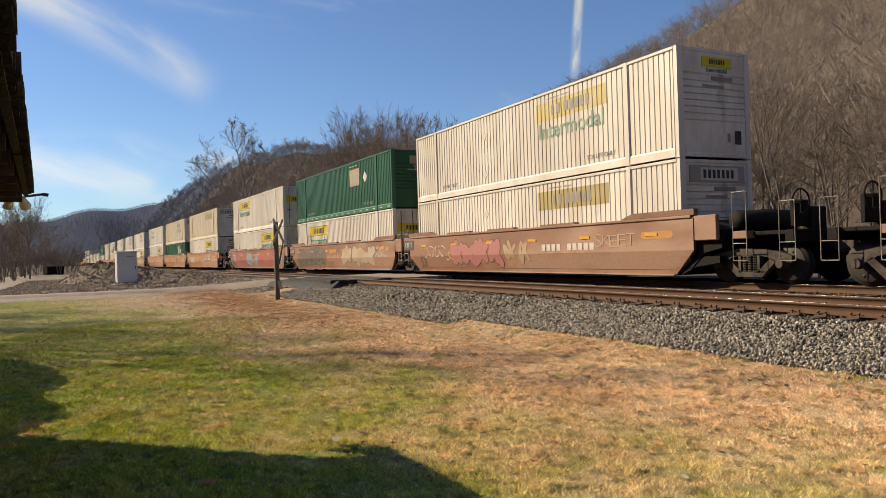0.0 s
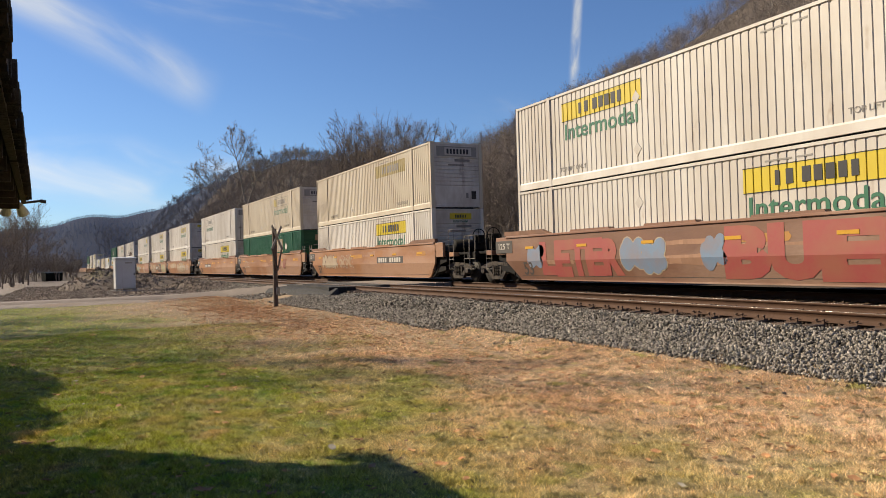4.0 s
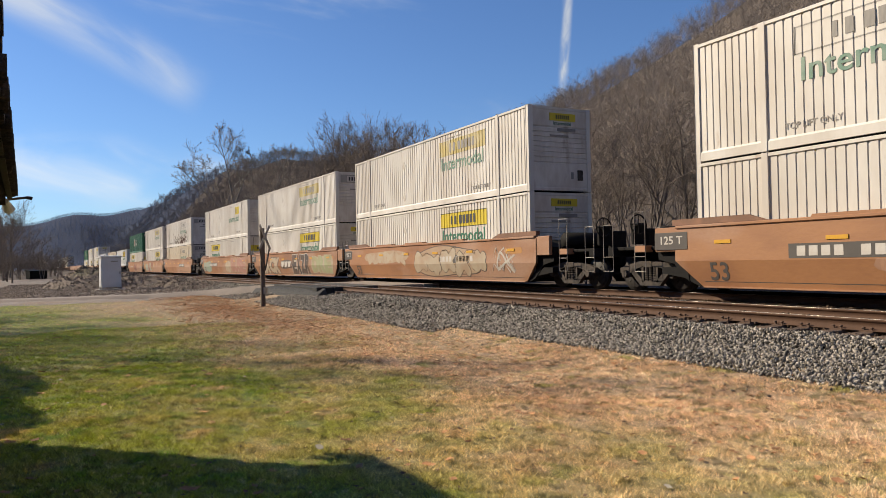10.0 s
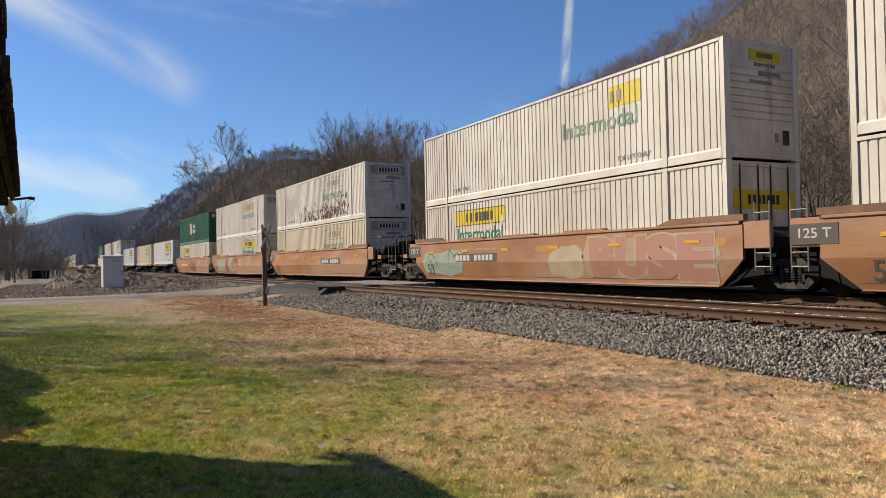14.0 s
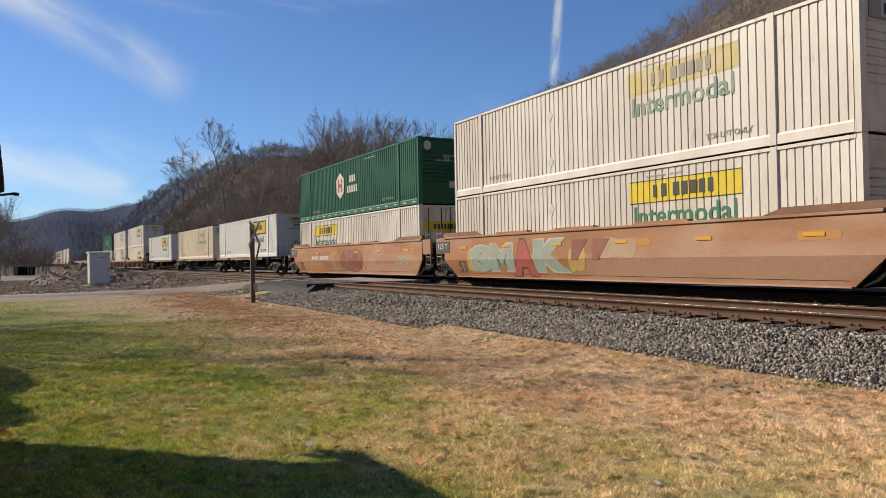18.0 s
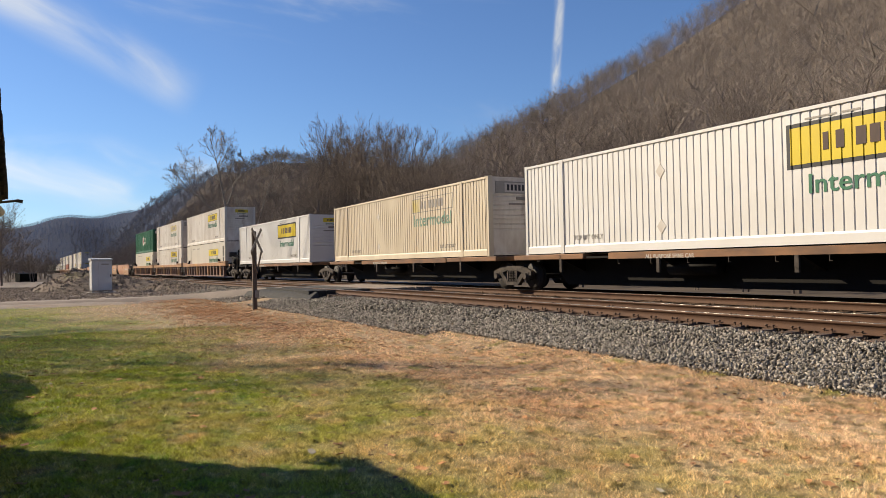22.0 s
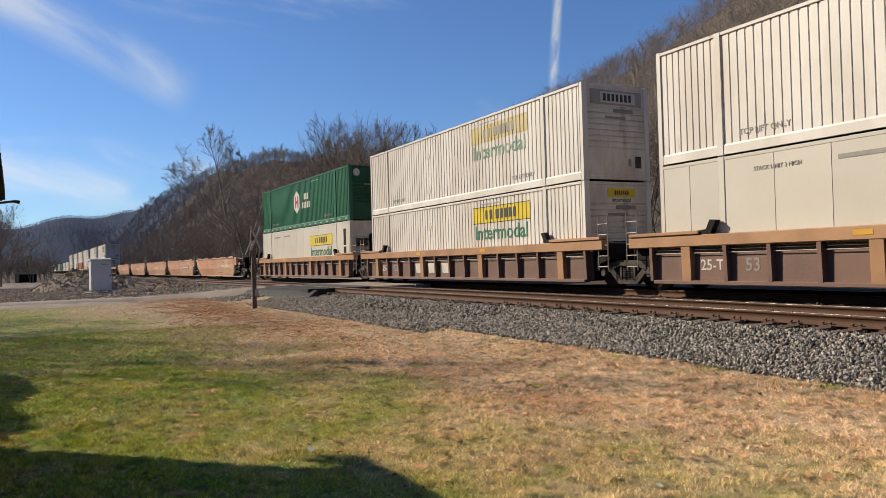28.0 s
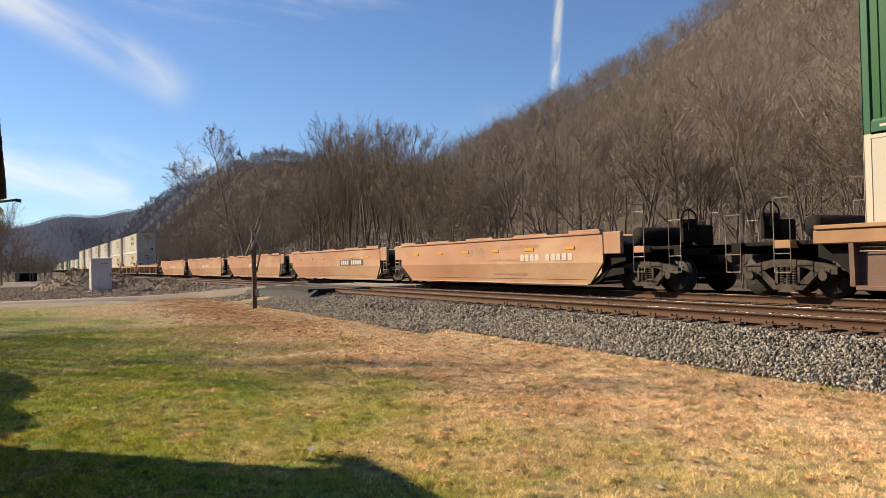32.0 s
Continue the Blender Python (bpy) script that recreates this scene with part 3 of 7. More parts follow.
thing("sleepers_under_train", "dark wooden sleepers of the far track", "sleepers", kind="stuff", shape=far_ties, material=M_TIE)


# ---- loose stones of the ballast slope ----
def scatter(template_v, template_f, places, sizes, squash=(1, 1, 1), seed=1, tilt=True):
    """Many small copies of a form in one array mesh, each turned and scaled on its own."""
    g = np.random.default_rng(seed)
    n, k = len(places), len(template_v)
    ang = g.uniform(0, 2 * np.pi, (3, n))
    if not tilt:
        ang[0:2] *= 0.03

    def rot(axis, a):
        c, s, o, z = np.cos(a), np.sin(a), np.ones(n), np.zeros(n)
        m = {"x": [o, z, z, z, c, -s, z, s, c], "y": [c, z, s, z, o, z, -s, z, c], "z": [c, -s, z, s, c, z, z, z, o]}[axis]
        return np.stack(m, -1).reshape(n, 3, 3)
    r = rot("z", ang[2]) @ rot("y", ang[1]) @ rot("x", ang[0])
    stretch = g.uniform(0.7, 1.3, (n, 1, 3)) if tilt else np.ones((n, 1, 3))
    v = (np.asarray(template_v)[None] * stretch * np.asarray(squash)) @ r.transpose(0, 2, 1) * np.asarray(sizes).reshape(-1, 1, 1) + np.asarray(places)[:, None]
    f = np.asarray(template_f)[None] + (np.arange(n) * k)[:, None, None]
    return v.reshape(-1, 3), f.reshape(-1, np.asarray(template_f).shape[1])


grng = np.random.default_rng(11)
CHIP_F = np.array([(0, 2, 3), (0, 3, 1), (4, 5, 7), (4, 7, 6), (0, 1, 5), (0, 5, 4), (2, 6, 7), (2, 7, 3), (0, 4, 6), (0, 6, 2), (1, 3, 7), (1, 7, 5)])
CHIPS = [np.array([(i, j, k) for i in (-1, 1) for j in (-1, 1) for k in (-1, 1)]) * grng.uniform(0.3, 1.15, (8, 3)) * (1.0, 0.72, 0.52) for k in range(4)]


def stones(name, label, v0, v1, x0, x1, per_m2, r0, r1, seed, material, lift=0.01, maxh=None):
    g = np.random.default_rng(seed)
    n = int((v1 - v0) * (x1 - x0) * per_m2)
    x = x1 - (x1 - x0) * g.random(n) ** 1.0
    v = g.uniform(v0, v1, n)
    y = v + track_shift(x)
    size = g.uniform(r0, r1, n)
    z = np.maximum(ballast_height(x, y), ground_height(x, y)) + lift * g.random(n) + size * 0.25
    vs, fs, k = [], [], 0
    for c in range(4):
        vv, ff = scatter(CHIPS[c], CHIP_F, np.stack([x, y, z], -1)[c::4], size[c::4], seed=seed + c)
        vs.append(vv)
        fs.append(ff + k)
        k += len(vv)
    vv, ff = np.concatenate(vs), np.concatenate(fs)
    return tagged(new(name, fast_mesh(name, vv, ff, material)), label, "ballast", kind="stuff")


stones("ballast_stones", "grey crushed ballast stones on the slope beside the track", 7.45, 9.56, -14, -0.5, 1250, 0.012, 0.033, 3, M_STONE, 0.035)
stones("ballast_stones", "grey crushed ballast stones on the slope beside the track", 7.0, 9.56, -30, -14, 520, 0.018, 0.04, 4, M_STONE, 0.035)
stones("ballast_stones", "grey crushed ballast stones on the slope beside the track", 6.6, 9.75, -70, -32, 90, 0.03, 0.06, 5, M_STONE)
stones("ballast_stones", "dusty brown ballast stones between the rails", 9.75, 13.9, -32, -2, 45, 0.02, 0.035, 6, M_STONE_DUST)
stones("ballast_stones", "dusty brown ballast stones beyond the train", 14.0, 19.5, -40, -2, 30, 0.03, 0.06, 7, M_STONE_DUST)
stones("stray_stones", "stray stones in the dry grass beside the ballast", 6.7, 7.5, -30, -0.5, 9, 0.012, 0.03, 8, M_STONE)

# ---- grass blades, fallen leaves ----
def blades(name, x_of, n, r0, r1, hgt, wid, seed):
    """Grass as single bent blades, denser near the path of the view."""
    g = np.random.default_rng(seed)
    rr = np.sqrt(g.uniform(r0 ** 2, r1 ** 2, n))
    az = np.radians(g.uniform(-8, 64, n))
    x, y = -rr * np.cos(az), rr * np.sin(az)
    keep = y < 7.15 + 0.55 * smooth(-22, -10, x) + 0.16 * np.sin(x * 1.7) + 0.12 * np.sin(x * 4.1) + track_shift(x)
    keep &= (x > -36.6 + 0.5 * np.sin(y * 1.1)) & ~((x < -28.5) & (y > 6.9))
    x, y = x[keep], y[keep]
    n = len(x)
    z = ground_height(x, y)
    tuft = np.zeros(n)
    for k in range(14):
        a, w = g.uniform(0, 2 * np.pi), 2 * np.pi / g.uniform(0.12, 0.7)
        tuft += np.sin(w * (x * np.cos(a) + y * np.sin(a)) + g.uniform(0, 6.28))
    tuft = 0.8 + 0.36 * np.clip(tuft / 3.2, -1, 1.5)
    h = hgt * g.uniform(0.45, 1.2, n) * tuft
    a = g.uniform(0, 2 * np.pi, n)
    lean = g.uniform(0.4, 2.2, n) * h
    d = g.uniform(0, 2 * np.pi, n)
    w = wid * g.uniform(0.6, 1.3, n)
    p0 = np.stack([x - w * np.cos(a), y - w * np.sin(a), z - 0.01], -1)
    p1 = np.stack([x + w * np.cos(a), y + w * np.sin(a), z - 0.01], -1)
    p2 = np.stack([x + lean * np.cos(d), y + lean * np.sin(d), z + h], -1)
    v = np.stack([p0, p1, p2], 1).reshape(-1, 3)
    f = np.arange(3 * n).reshape(-1, 3)
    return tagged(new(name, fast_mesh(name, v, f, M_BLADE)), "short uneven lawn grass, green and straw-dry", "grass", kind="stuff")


blades("grass", 0, 380000, 3.6, 8.6, 0.034, 0.003, 21)
blades("grass", 0, 300000, 8.2, 13.0, 0.036, 0.0042, 24)
blades("grass", 0, 300000, 12.6, 21.0, 0.036, 0.006, 22)
blades("grass", 0, 150000, 20.0, 46.0, 0.036, 0.010, 23)

LEAF_V = np.array([(-1, 0, 0.05), (-0.3, -0.55, 0.16), (0.45, -0.4, 0.0), (1, 0, 0.28), (0.4, 0.5, 0.06), (-0.35, 0.5, 0.2), (0.1, 0, -0.08)])
LEAF_F = np.array([(0, 1, 6), (1, 2, 6), (2, 3, 6), (3, 4, 6), (4, 5, 6), (5, 0, 6)])


def litter(name, label, n, x0, x1, y0, y1, s0, s1, seed, material, drift=False):
    g = np.random.default_rng(seed)
    x, y = g.uniform(x0, x1, n), g.uniform(y0, y1, n)
    if drift:
        x, y = g.normal((x0 + x1) / 2, (x1 - x0) / 4, n), np.minimum(g.normal((y0 + y1) / 2, (y1 - y0) / 4, n), y1 + 0.4)
    z = ground_height(x, y) + 0.02
    vv, ff = scatter(LEAF_V, LEAF_F, np.stack([x, y, z], -1), g.uniform(s0, s1, n), seed=seed + 1, tilt=False)
    return tagged(new(name, fast_mesh(name, vv, ff, material)), label, "leaves", kind="stuff")


litter("fallen_leaves", "dry brown leaves scattered on the lawn", 700, -30, -2.5, -2, 6.8, 0.025, 0.065, 31, M_LEAF)
litter("fallen_leaves", "drift of dry orange-brown leaves along the ballast edge", 1900, -36, -3, 4.4, 7.3, 0.015, 0.045, 33, M_LEAF)
litter("fallen_leaves", "drift of orange-brown leaves on the verge near the crossing", 7500, -42, -14, 3.4, 7.2, 0.02, 0.06, 37, M_LEAF, True)
litter("fallen_leaves", "curled dark brown leaves in the dry grass", 900, -20, -2.5, 0.4, 7.4, 0.014, 0.034, 39, M_LEAFDARK)
litter("fallen_leaves", "pale curled leaves on the lawn", 26, -12, -3, -1, 6.0, 0.02, 0.045, 35, M_LEAFPALE)
leaf = thing("fallen_leaf", "pale dry leaf lying curled on green grass", "leaf", pose(-6.02, 1.93, 0.05, 20, 15, 30))
leaf.matrix_basis = pose(-6.02, 1.93, 0.05, 25, 15, 30)
part("blade", fast_mesh("leaf_blade", LEAF_V * 0.05, LEAF_F, M_LEAFPALE), M_LEAFPALE, leaf)

# ---- gravel yard, road and crossing ----
def strip(name, label, pts, width, material, lift, category, step=0.8):
    """A road laid along points, following the ground."""
    v, f = [], []
    pts = [Vector((*p, 0)) if len(p) == 2 else Vector(p) for p in pts]
    line = []
    for a, b in zip(pts, pts[1:]):
        n = max(2, int((b - a).length / step))
        line += [a.lerp(b, i / n) for i in range(n)]
    line.append(pts[-1])
    for i, p in enumerate(line):
        d = (line[min(i + 1, len(line) - 1)] - line[max(i - 1, 0)]).normalized()
        s = Vector((-d.y, d.x, 0))
        for k in range(7):
            q = p + s * width * ((-0.72, -0.5, -0.25, 0, 0.25, 0.5, 0.72)[k]) * (1 + 0.06 * math.sin(i * 1.3))
            g0 = float(ground_height(q.x, q.y))
            z = max(g0, p.z) + lift if 0 < k < 6 else g0 - 0.08
            v.append((q.x, q.y, z))
    for i in range(len(line) - 1):
        f += [(i * 7 + k, i * 7 + k + 1, i * 7 + k + 8, i * 7 + k + 7) for k in range(6)]
    return tagged(new(name, fast_mesh(name, v, f, material, True)), label, category, kind="structure")


strip("road", "pale gravel lane rising to the crossing", [(-60, -40, 0.1), (-46, -14, 0.1), (-41.6, -4, 0.1), (-40.3, 1.5, 0.12), (-39.6, 4.6, 0.16), (-38.0, 7.0, 0.34), (-35.4, 9.2, 0.57), (-34.0, 10.2, 0.60)], 1.7, M_ASPHALT, 0.05, "road")
# This shoulder is coloured near black in place of the shadow there.
tagged(new("ramp", Shape().add([(-36.0, 7.6, -0.1), (-27.0, 8.1, -0.1), (-27.0, 9.2, 0.0), (-35.2, 9.0, 0.2), (-35.6, 8.2, 0.46), (-27.6, 8.95, 0.46), (-27.6, 9.2, 0.60), (-35.0, 9.0, 0.60)], [(4, 5, 6, 7), (0, 1, 5, 4), (1, 2, 6, 5), (2, 3, 7, 6), (3, 0, 4, 7), (0, 3, 2, 1)]).mesh("ramp", M_EDGESHADE)), "near-black shoulder standing in for shadow along the crossing's edge", "ramp", kind="structure")
deck = thing("level_crossing", "dark timber and asphalt level crossing between the rails", "crossing", kind="structure")
for k, (y0, y1) in enumerate(((8.95, 10.08), (10.28, 11.60), (11.80, 14.38), (14.60, 15.88), (16.08, 18.2))):
    n = max(2, int((y1 - y0) / 0.34))
    for i in range(n):
        a = y0 + (y1 - y0) * i / n
        part("plank", Shape().box(-35.2, -28.0 + rnd.uniform(-0.08, 0.08), a + float(track_shift(np.array([-31.0]))[0]), a + (y1 - y0) / n - 0.015, RAIL_Z - 0.3, RAIL_Z - 0.012 + rnd.uniform(-0.008, 0.004), 0.012), M_EDGESHADE if k == 0 else M_DECK if k % 2 else M_ASPHALT, deck)

HEAP = []          # places for the loose stones on the heaps


def mound(name, label, cx, cy, rx, ry, hgt, seed, material):
    """A heap of loose gravel with an uneven outline."""
    n, m = 72, 30
    v, f = [], []
    for i in range(n):
        a = 2 * math.pi * i / n
        for j in range(m):
            r = j / (m - 1)
            px_, py_ = cx + rx * r * math.cos(a), cy + ry * r * math.sin(a)
            q = noise.noise(Vector((px_ * 0.5, py_ * 0.5, seed))) * 0.6 + noise.noise(Vector((px_ * 1.7, py_ * 1.7, seed))) * 0.4 + noise.noise(Vector((px_ * 4.1, py_ * 4.1, seed))) * 0.3
            h = hgt * max(0.0, 1 - r ** 1.35) * (1 + 0.28 * q) + 0.10 * q - 0.12 * r
            v.append((px_, py_, float(ground_height(px_, py_)) + h))
            if r < 0.97:
                HEAP.append(v[-1])
    for i in range(n):
        for j in range(m - 1):
            a, b = i * m + j, ((i + 1) % n) * m + j
            f.append((a, a + 1, b + 1, b))
    return tagged(new(name, fast_mesh(name, v, f, material, False)), label, "gravel pile")


mound("mound", "long brown heap of dumped gravel beside the track", -62, 2.0, 4.6, 3.3, 1.5, 1.0, M_PILE)
mound("mound", "low end of a dumped gravel heap", -64, 5.0, 4.2, 3.4, 0.9, 2.0, M_PILE)
mound("mound", "low heap of gravel behind the white cabinet", -54, 7.2, 5.0, 2.2, 0.42, 3.0, M_PILE)
mound("mound", "low heap of gravel near the crossing", -47.5, 7.6, 4.0, 1.6, 0.28, 4.0, M_PILE)
g = np.random.default_rng(79)
hp = np.array(HEAP)[g.integers(0, len(HEAP), 5200)] + g.normal(0, 0.10, (5200, 3)) * (1, 1, 0.1)
vv, ff = scatter(CHIPS[1], CHIP_F, hp, g.uniform(0.03, 0.12, len(hp)), seed=80)
tagged(new("heap_stones", fast_mesh("heap_stones", vv, ff, M_HEAPSTONE)), "rough broken stones on the gravel heaps", "gravel", kind="stuff")
g = np.random.default_rng(77)
px_, py_ = g.uniform(-78, -41.5, 11000), g.uniform(-5, 9.0, 11000)
keep = (py_ > -4) & (py_ < 9 + track_shift(px_))
px_, py_ = px_[keep], py_[keep]
vv, ff = scatter(CHIPS[2], CHIP_F, np.stack([px_, py_, ground_height(px_, py_) + 0.02], -1), g.uniform(0.02, 0.075, len(px_)), seed=78)
tagged(new("yard_stones", fast_mesh("yard_stones", vv, ff, M_HEAPSTONE)), "loose gravel lying about the yard", "gravel", kind="stuff")

# ---- white signal cabinet ----
cab = thing("signal_cabinet", "tall white steel signal cabinet on short legs in gravel", "cabinet", pose(-53.5, 3.05, float(ground_height(-53.5, 3.05)) + 0.0, 0, 0, 6))
part("body", Shape().box(-0.48, 0.48, -0.60, 0.60, 0.16, 2.12, 0.02), M_BOX, cab)
part("roof", Shape().prism([(-0.54, 2.12), (0.56, 2.12), (0.56, 2.2), (-0.5, 2.26), (-0.54, 2.2)], -0.66, 0.66), M_BOX, cab, "overhanging white roof cap")
d = part("door", Shape().box(0.483, 0.505, -0.22, 0.56, 0.24, 2.0, 0.006), M_BOX, cab)
part("handle", Shape().box(0.505, 0.54, 0.48, 0.53, 1.02, 1.2, 0.006), M_RUNNING, d)
part("vent", Shape().box(0.505, 0.515, -0.05, 0.4, 1.82, 1.9), M_SIGNBACK, d)
part("side_door", Shape().box(-0.4, 0.42, -0.622, -0.602, 0.24, 2.0, 0.006), M_BOX, cab)
for sx in (-0.36, 0.36):
    for sy in (-0.55, 0.0, 0.55):
        part("leg", Shape().box(sx - 0.07, sx + 0.07, sy - 0.07, sy + 0.07, -0.06, 0.17), M_SIGNBACK, cab)
part("base_slab", Shape().box(-0.7, 0.75, -0.85, 0.85, -0.05, 0.05, 0.02), M_SIGNBACK, cab)

# ---- crossing post, its boards seen edge on ----
post = thing("crossing_sign", "old dark wooden post with crossed weathered boards seen edge-on", "sign", pose(-27.19, 6.67, 0, 0, 0, 0))
part("post", Shape().box(-0.07, 0.07, -0.075, 0.075, -0.2, 2.92, 0.012), M_POST, post)
face = Matrix.Rotation(radians(141), 4, "Z")
for sgn in (1, -1):
    part("board", Shape().box(-0.61, 0.61, -0.012, 0.012, -0.06, 0.06, 0.003), M_SIGNBACK, post, "grey weathered crossing board",
         at=Matrix.Translation((0.0, 0.0, 2.58)) @ face @ Matrix.Translation((0, -0.09 - 0.026 * (sgn > 0), 0)) @ Matrix.Rotation(radians(45 * sgn), 4, "Y"))
    part("brace", Shape().box(-0.44, 0.44, -0.02, 0.02, -0.035, 0.035, 0.004), M_POST, post,
         at=Matrix.Translation((0.0, 0.0, 1.77)) @ face @ Matrix.Translation((0.21 * sgn, -0.09, 0)) @ Matrix.Rotation(radians(-64 * sgn), 4, "Y"))
part("plate", Shape().box(-0.14, 0.14, -0.02, 0.02, -0.13, 0.13, 0.004), M_SIGNBACK, post, at=Matrix.Translation((0.0, -0.03, 0.62)) @ face @ Matrix.Translation((0.06, -0.1, 0)))

# ---- dark bin far down the yard ----
bx_, by_ = -118.0, -2.7
bin_ = thing("dumpster", "dark steel dumpster standing on gravel far off", "dumpster", pose(bx_, by_, float(ground_height(bx_, by_)), 0, 0, 20) @ Matrix.Scale(0.86, 4))
part("body", Shape().prism([(-0.9, 0.1), (0.9, 0.1), (1.05, 1.3), (-1.05, 1.3)], -1.3, 1.3), M_DARKBIN, bin_)
part("lid", Shape().prism([(-1.1, 1.3), (1.1, 1.3), (1.0, 1.42), (-1.0, 1.55)], -1.34, 1.34), M_DARKBIN, bin_)
for k in (-1.0, 1.0):
    part("foot", Shape().box(-0.8, 0.8, k - 0.08, k + 0.08, -0.05, 0.1), M_DARKBIN, bin_)

# ---- the house at one side: wall, eave, roof, lamps ----
hut = thing("house", "dark timber house with a low shingled eave", "house", Matrix.Translation((-8.4, -0.34, 0)) @ Matrix.Rotation(radians(182.0), 4, "Z") @ Matrix.Scale(-1, 4, (0, 1, 0)))
hut.matrix_basis = pose(-8.4, -0.385, 0, 0, 0, 2.0)
EAVE = 2.3
part("wall", Shape().box(0.16, 13.0, -5.9, -0.47, 0, EAVE + 0.24), M_LOG, hut)
for i in range(9):
    part("log", Shape().tube((0.13, -0.45, 0.14 + i * 0.27), (13.0, -0.45, 0.14 + i * 0.27), 0.135, n=10), M_LOG, hut, smooth=True)
part("gable", Shape().prism([(-6.3, EAVE + 0.2), (-0.55, EAVE + 0.2), (-3.45, EAVE + 1.52)], 0.17, 0.5, "x"), M_LOG, hut)
part("roof", Shape().prism([(0.0, EAVE + 0.02), (0.0, EAVE + 0.10), (-3.45, EAVE + 1.65), (-6.9, EAVE + 0.10), (-6.9, EAVE + 0.02), (-3.45, EAVE + 1.55)], 0.0, 13.2, "x"), M_SHINGLE, hut)
part("fascia", Shape().box(0.02, 13.2, -0.05, -0.01, EAVE - 0.02, EAVE + 0.04), M_LOG, hut)
rnd = random.Random(9)
shingle_meshes = [Shape().prism([(0.0, -0.02), (rnd.uniform(0.05, 0.075), -0.02 - rnd.uniform(0.0, 0.03)), (rnd.uniform(0.10, 0.12), 0.0), (0.11, 0.06), (0.0, 0.06)], -0.16, rnd.uniform(0.012, 0.045)).mesh("shingle", M_SHINGLE) for k in range(6)]
for i in range(210):
    part("shingle", rnd.choice(shingle_meshes), M_SHINGLE, hut, at=Matrix.Translation((i * 0.059, 0.0, EAVE + 0.03 + rnd.uniform(-0.012, 0.012))) @ Matrix.Diagonal((0.55, 1, rnd.uniform(0.8, 1.15), 1)))
for i in range(14):
    part("rafter", Shape().box(0.3 + i * 0.6, 0.38 + i * 0.6, -0.45, -0.06, EAVE - 0.1, EAVE + 0.03), M_LOG, hut)
lamp = part("floodlight", Shape().box(0.0, 0.12, -0.22, -0.06, EAVE - 0.05, EAVE - 0.01, 0.01), M_LAMP, hut, "white twin floodlight under the eave")
for k in (0, 1):
    part("lamp_head", Shape().tube((0.05, -0.17 + k * 0.10, EAVE - 0.04), (-0.05 - 0.02 * k, -0.19 + k * 0.15, EAVE - 0.11), 0.03, 0.055, 12), M_LAMP, lamp)
part("gutter_end", Shape().tube((0.0, -0.05, EAVE - 0.02), (0.0, 0.12, EAVE + 0.005), 0.012, 0.012, 8).tube((0.0, 0.11, EAVE + 0.005), (0.0, 0.165, EAVE - 0.005), 0.016, 0.018, 8), M_LOG, hut)

# Out of view: added only to throw the long shadow onto the lawn.
shrub = thing("shrub", "unseen long evergreen shrub added to cast a shadow on the lawn", "shrub", pose(-13.0, -3.2, 0) @ Matrix.Diagonal((2.5, 1.1, 1.15, 1)))
g = np.random.default_rng(5)
n = 5200
a, b, r = g.uniform(0, 6.28, n), np.arccos(g.uniform(-0.2, 1, n)), g.uniform(0.5, 1.0, n) ** 0.4
pts = np.stack([1.25 * r * np.sin(b) * np.cos(a), 1.0 * r * np.sin(b) * np.sin(a), 0.95 + 1.05 * r * np.cos(b)], -1) * (1 + 0.12 * np.sin(3 * a)[:, None])
vv, ff = scatter(LEAF_V, LEAF_F, pts, g.uniform(0.06, 0.13, n), seed=6)
part("foliage", fast_mesh("foliage", vv, ff, M_PINE), M_PINE, shrub)
part("stem", Shape().tube((0, 0, -0.1), (0, 0, 1.1), 0.07, 0.03, 7), M_BARK, shrub)



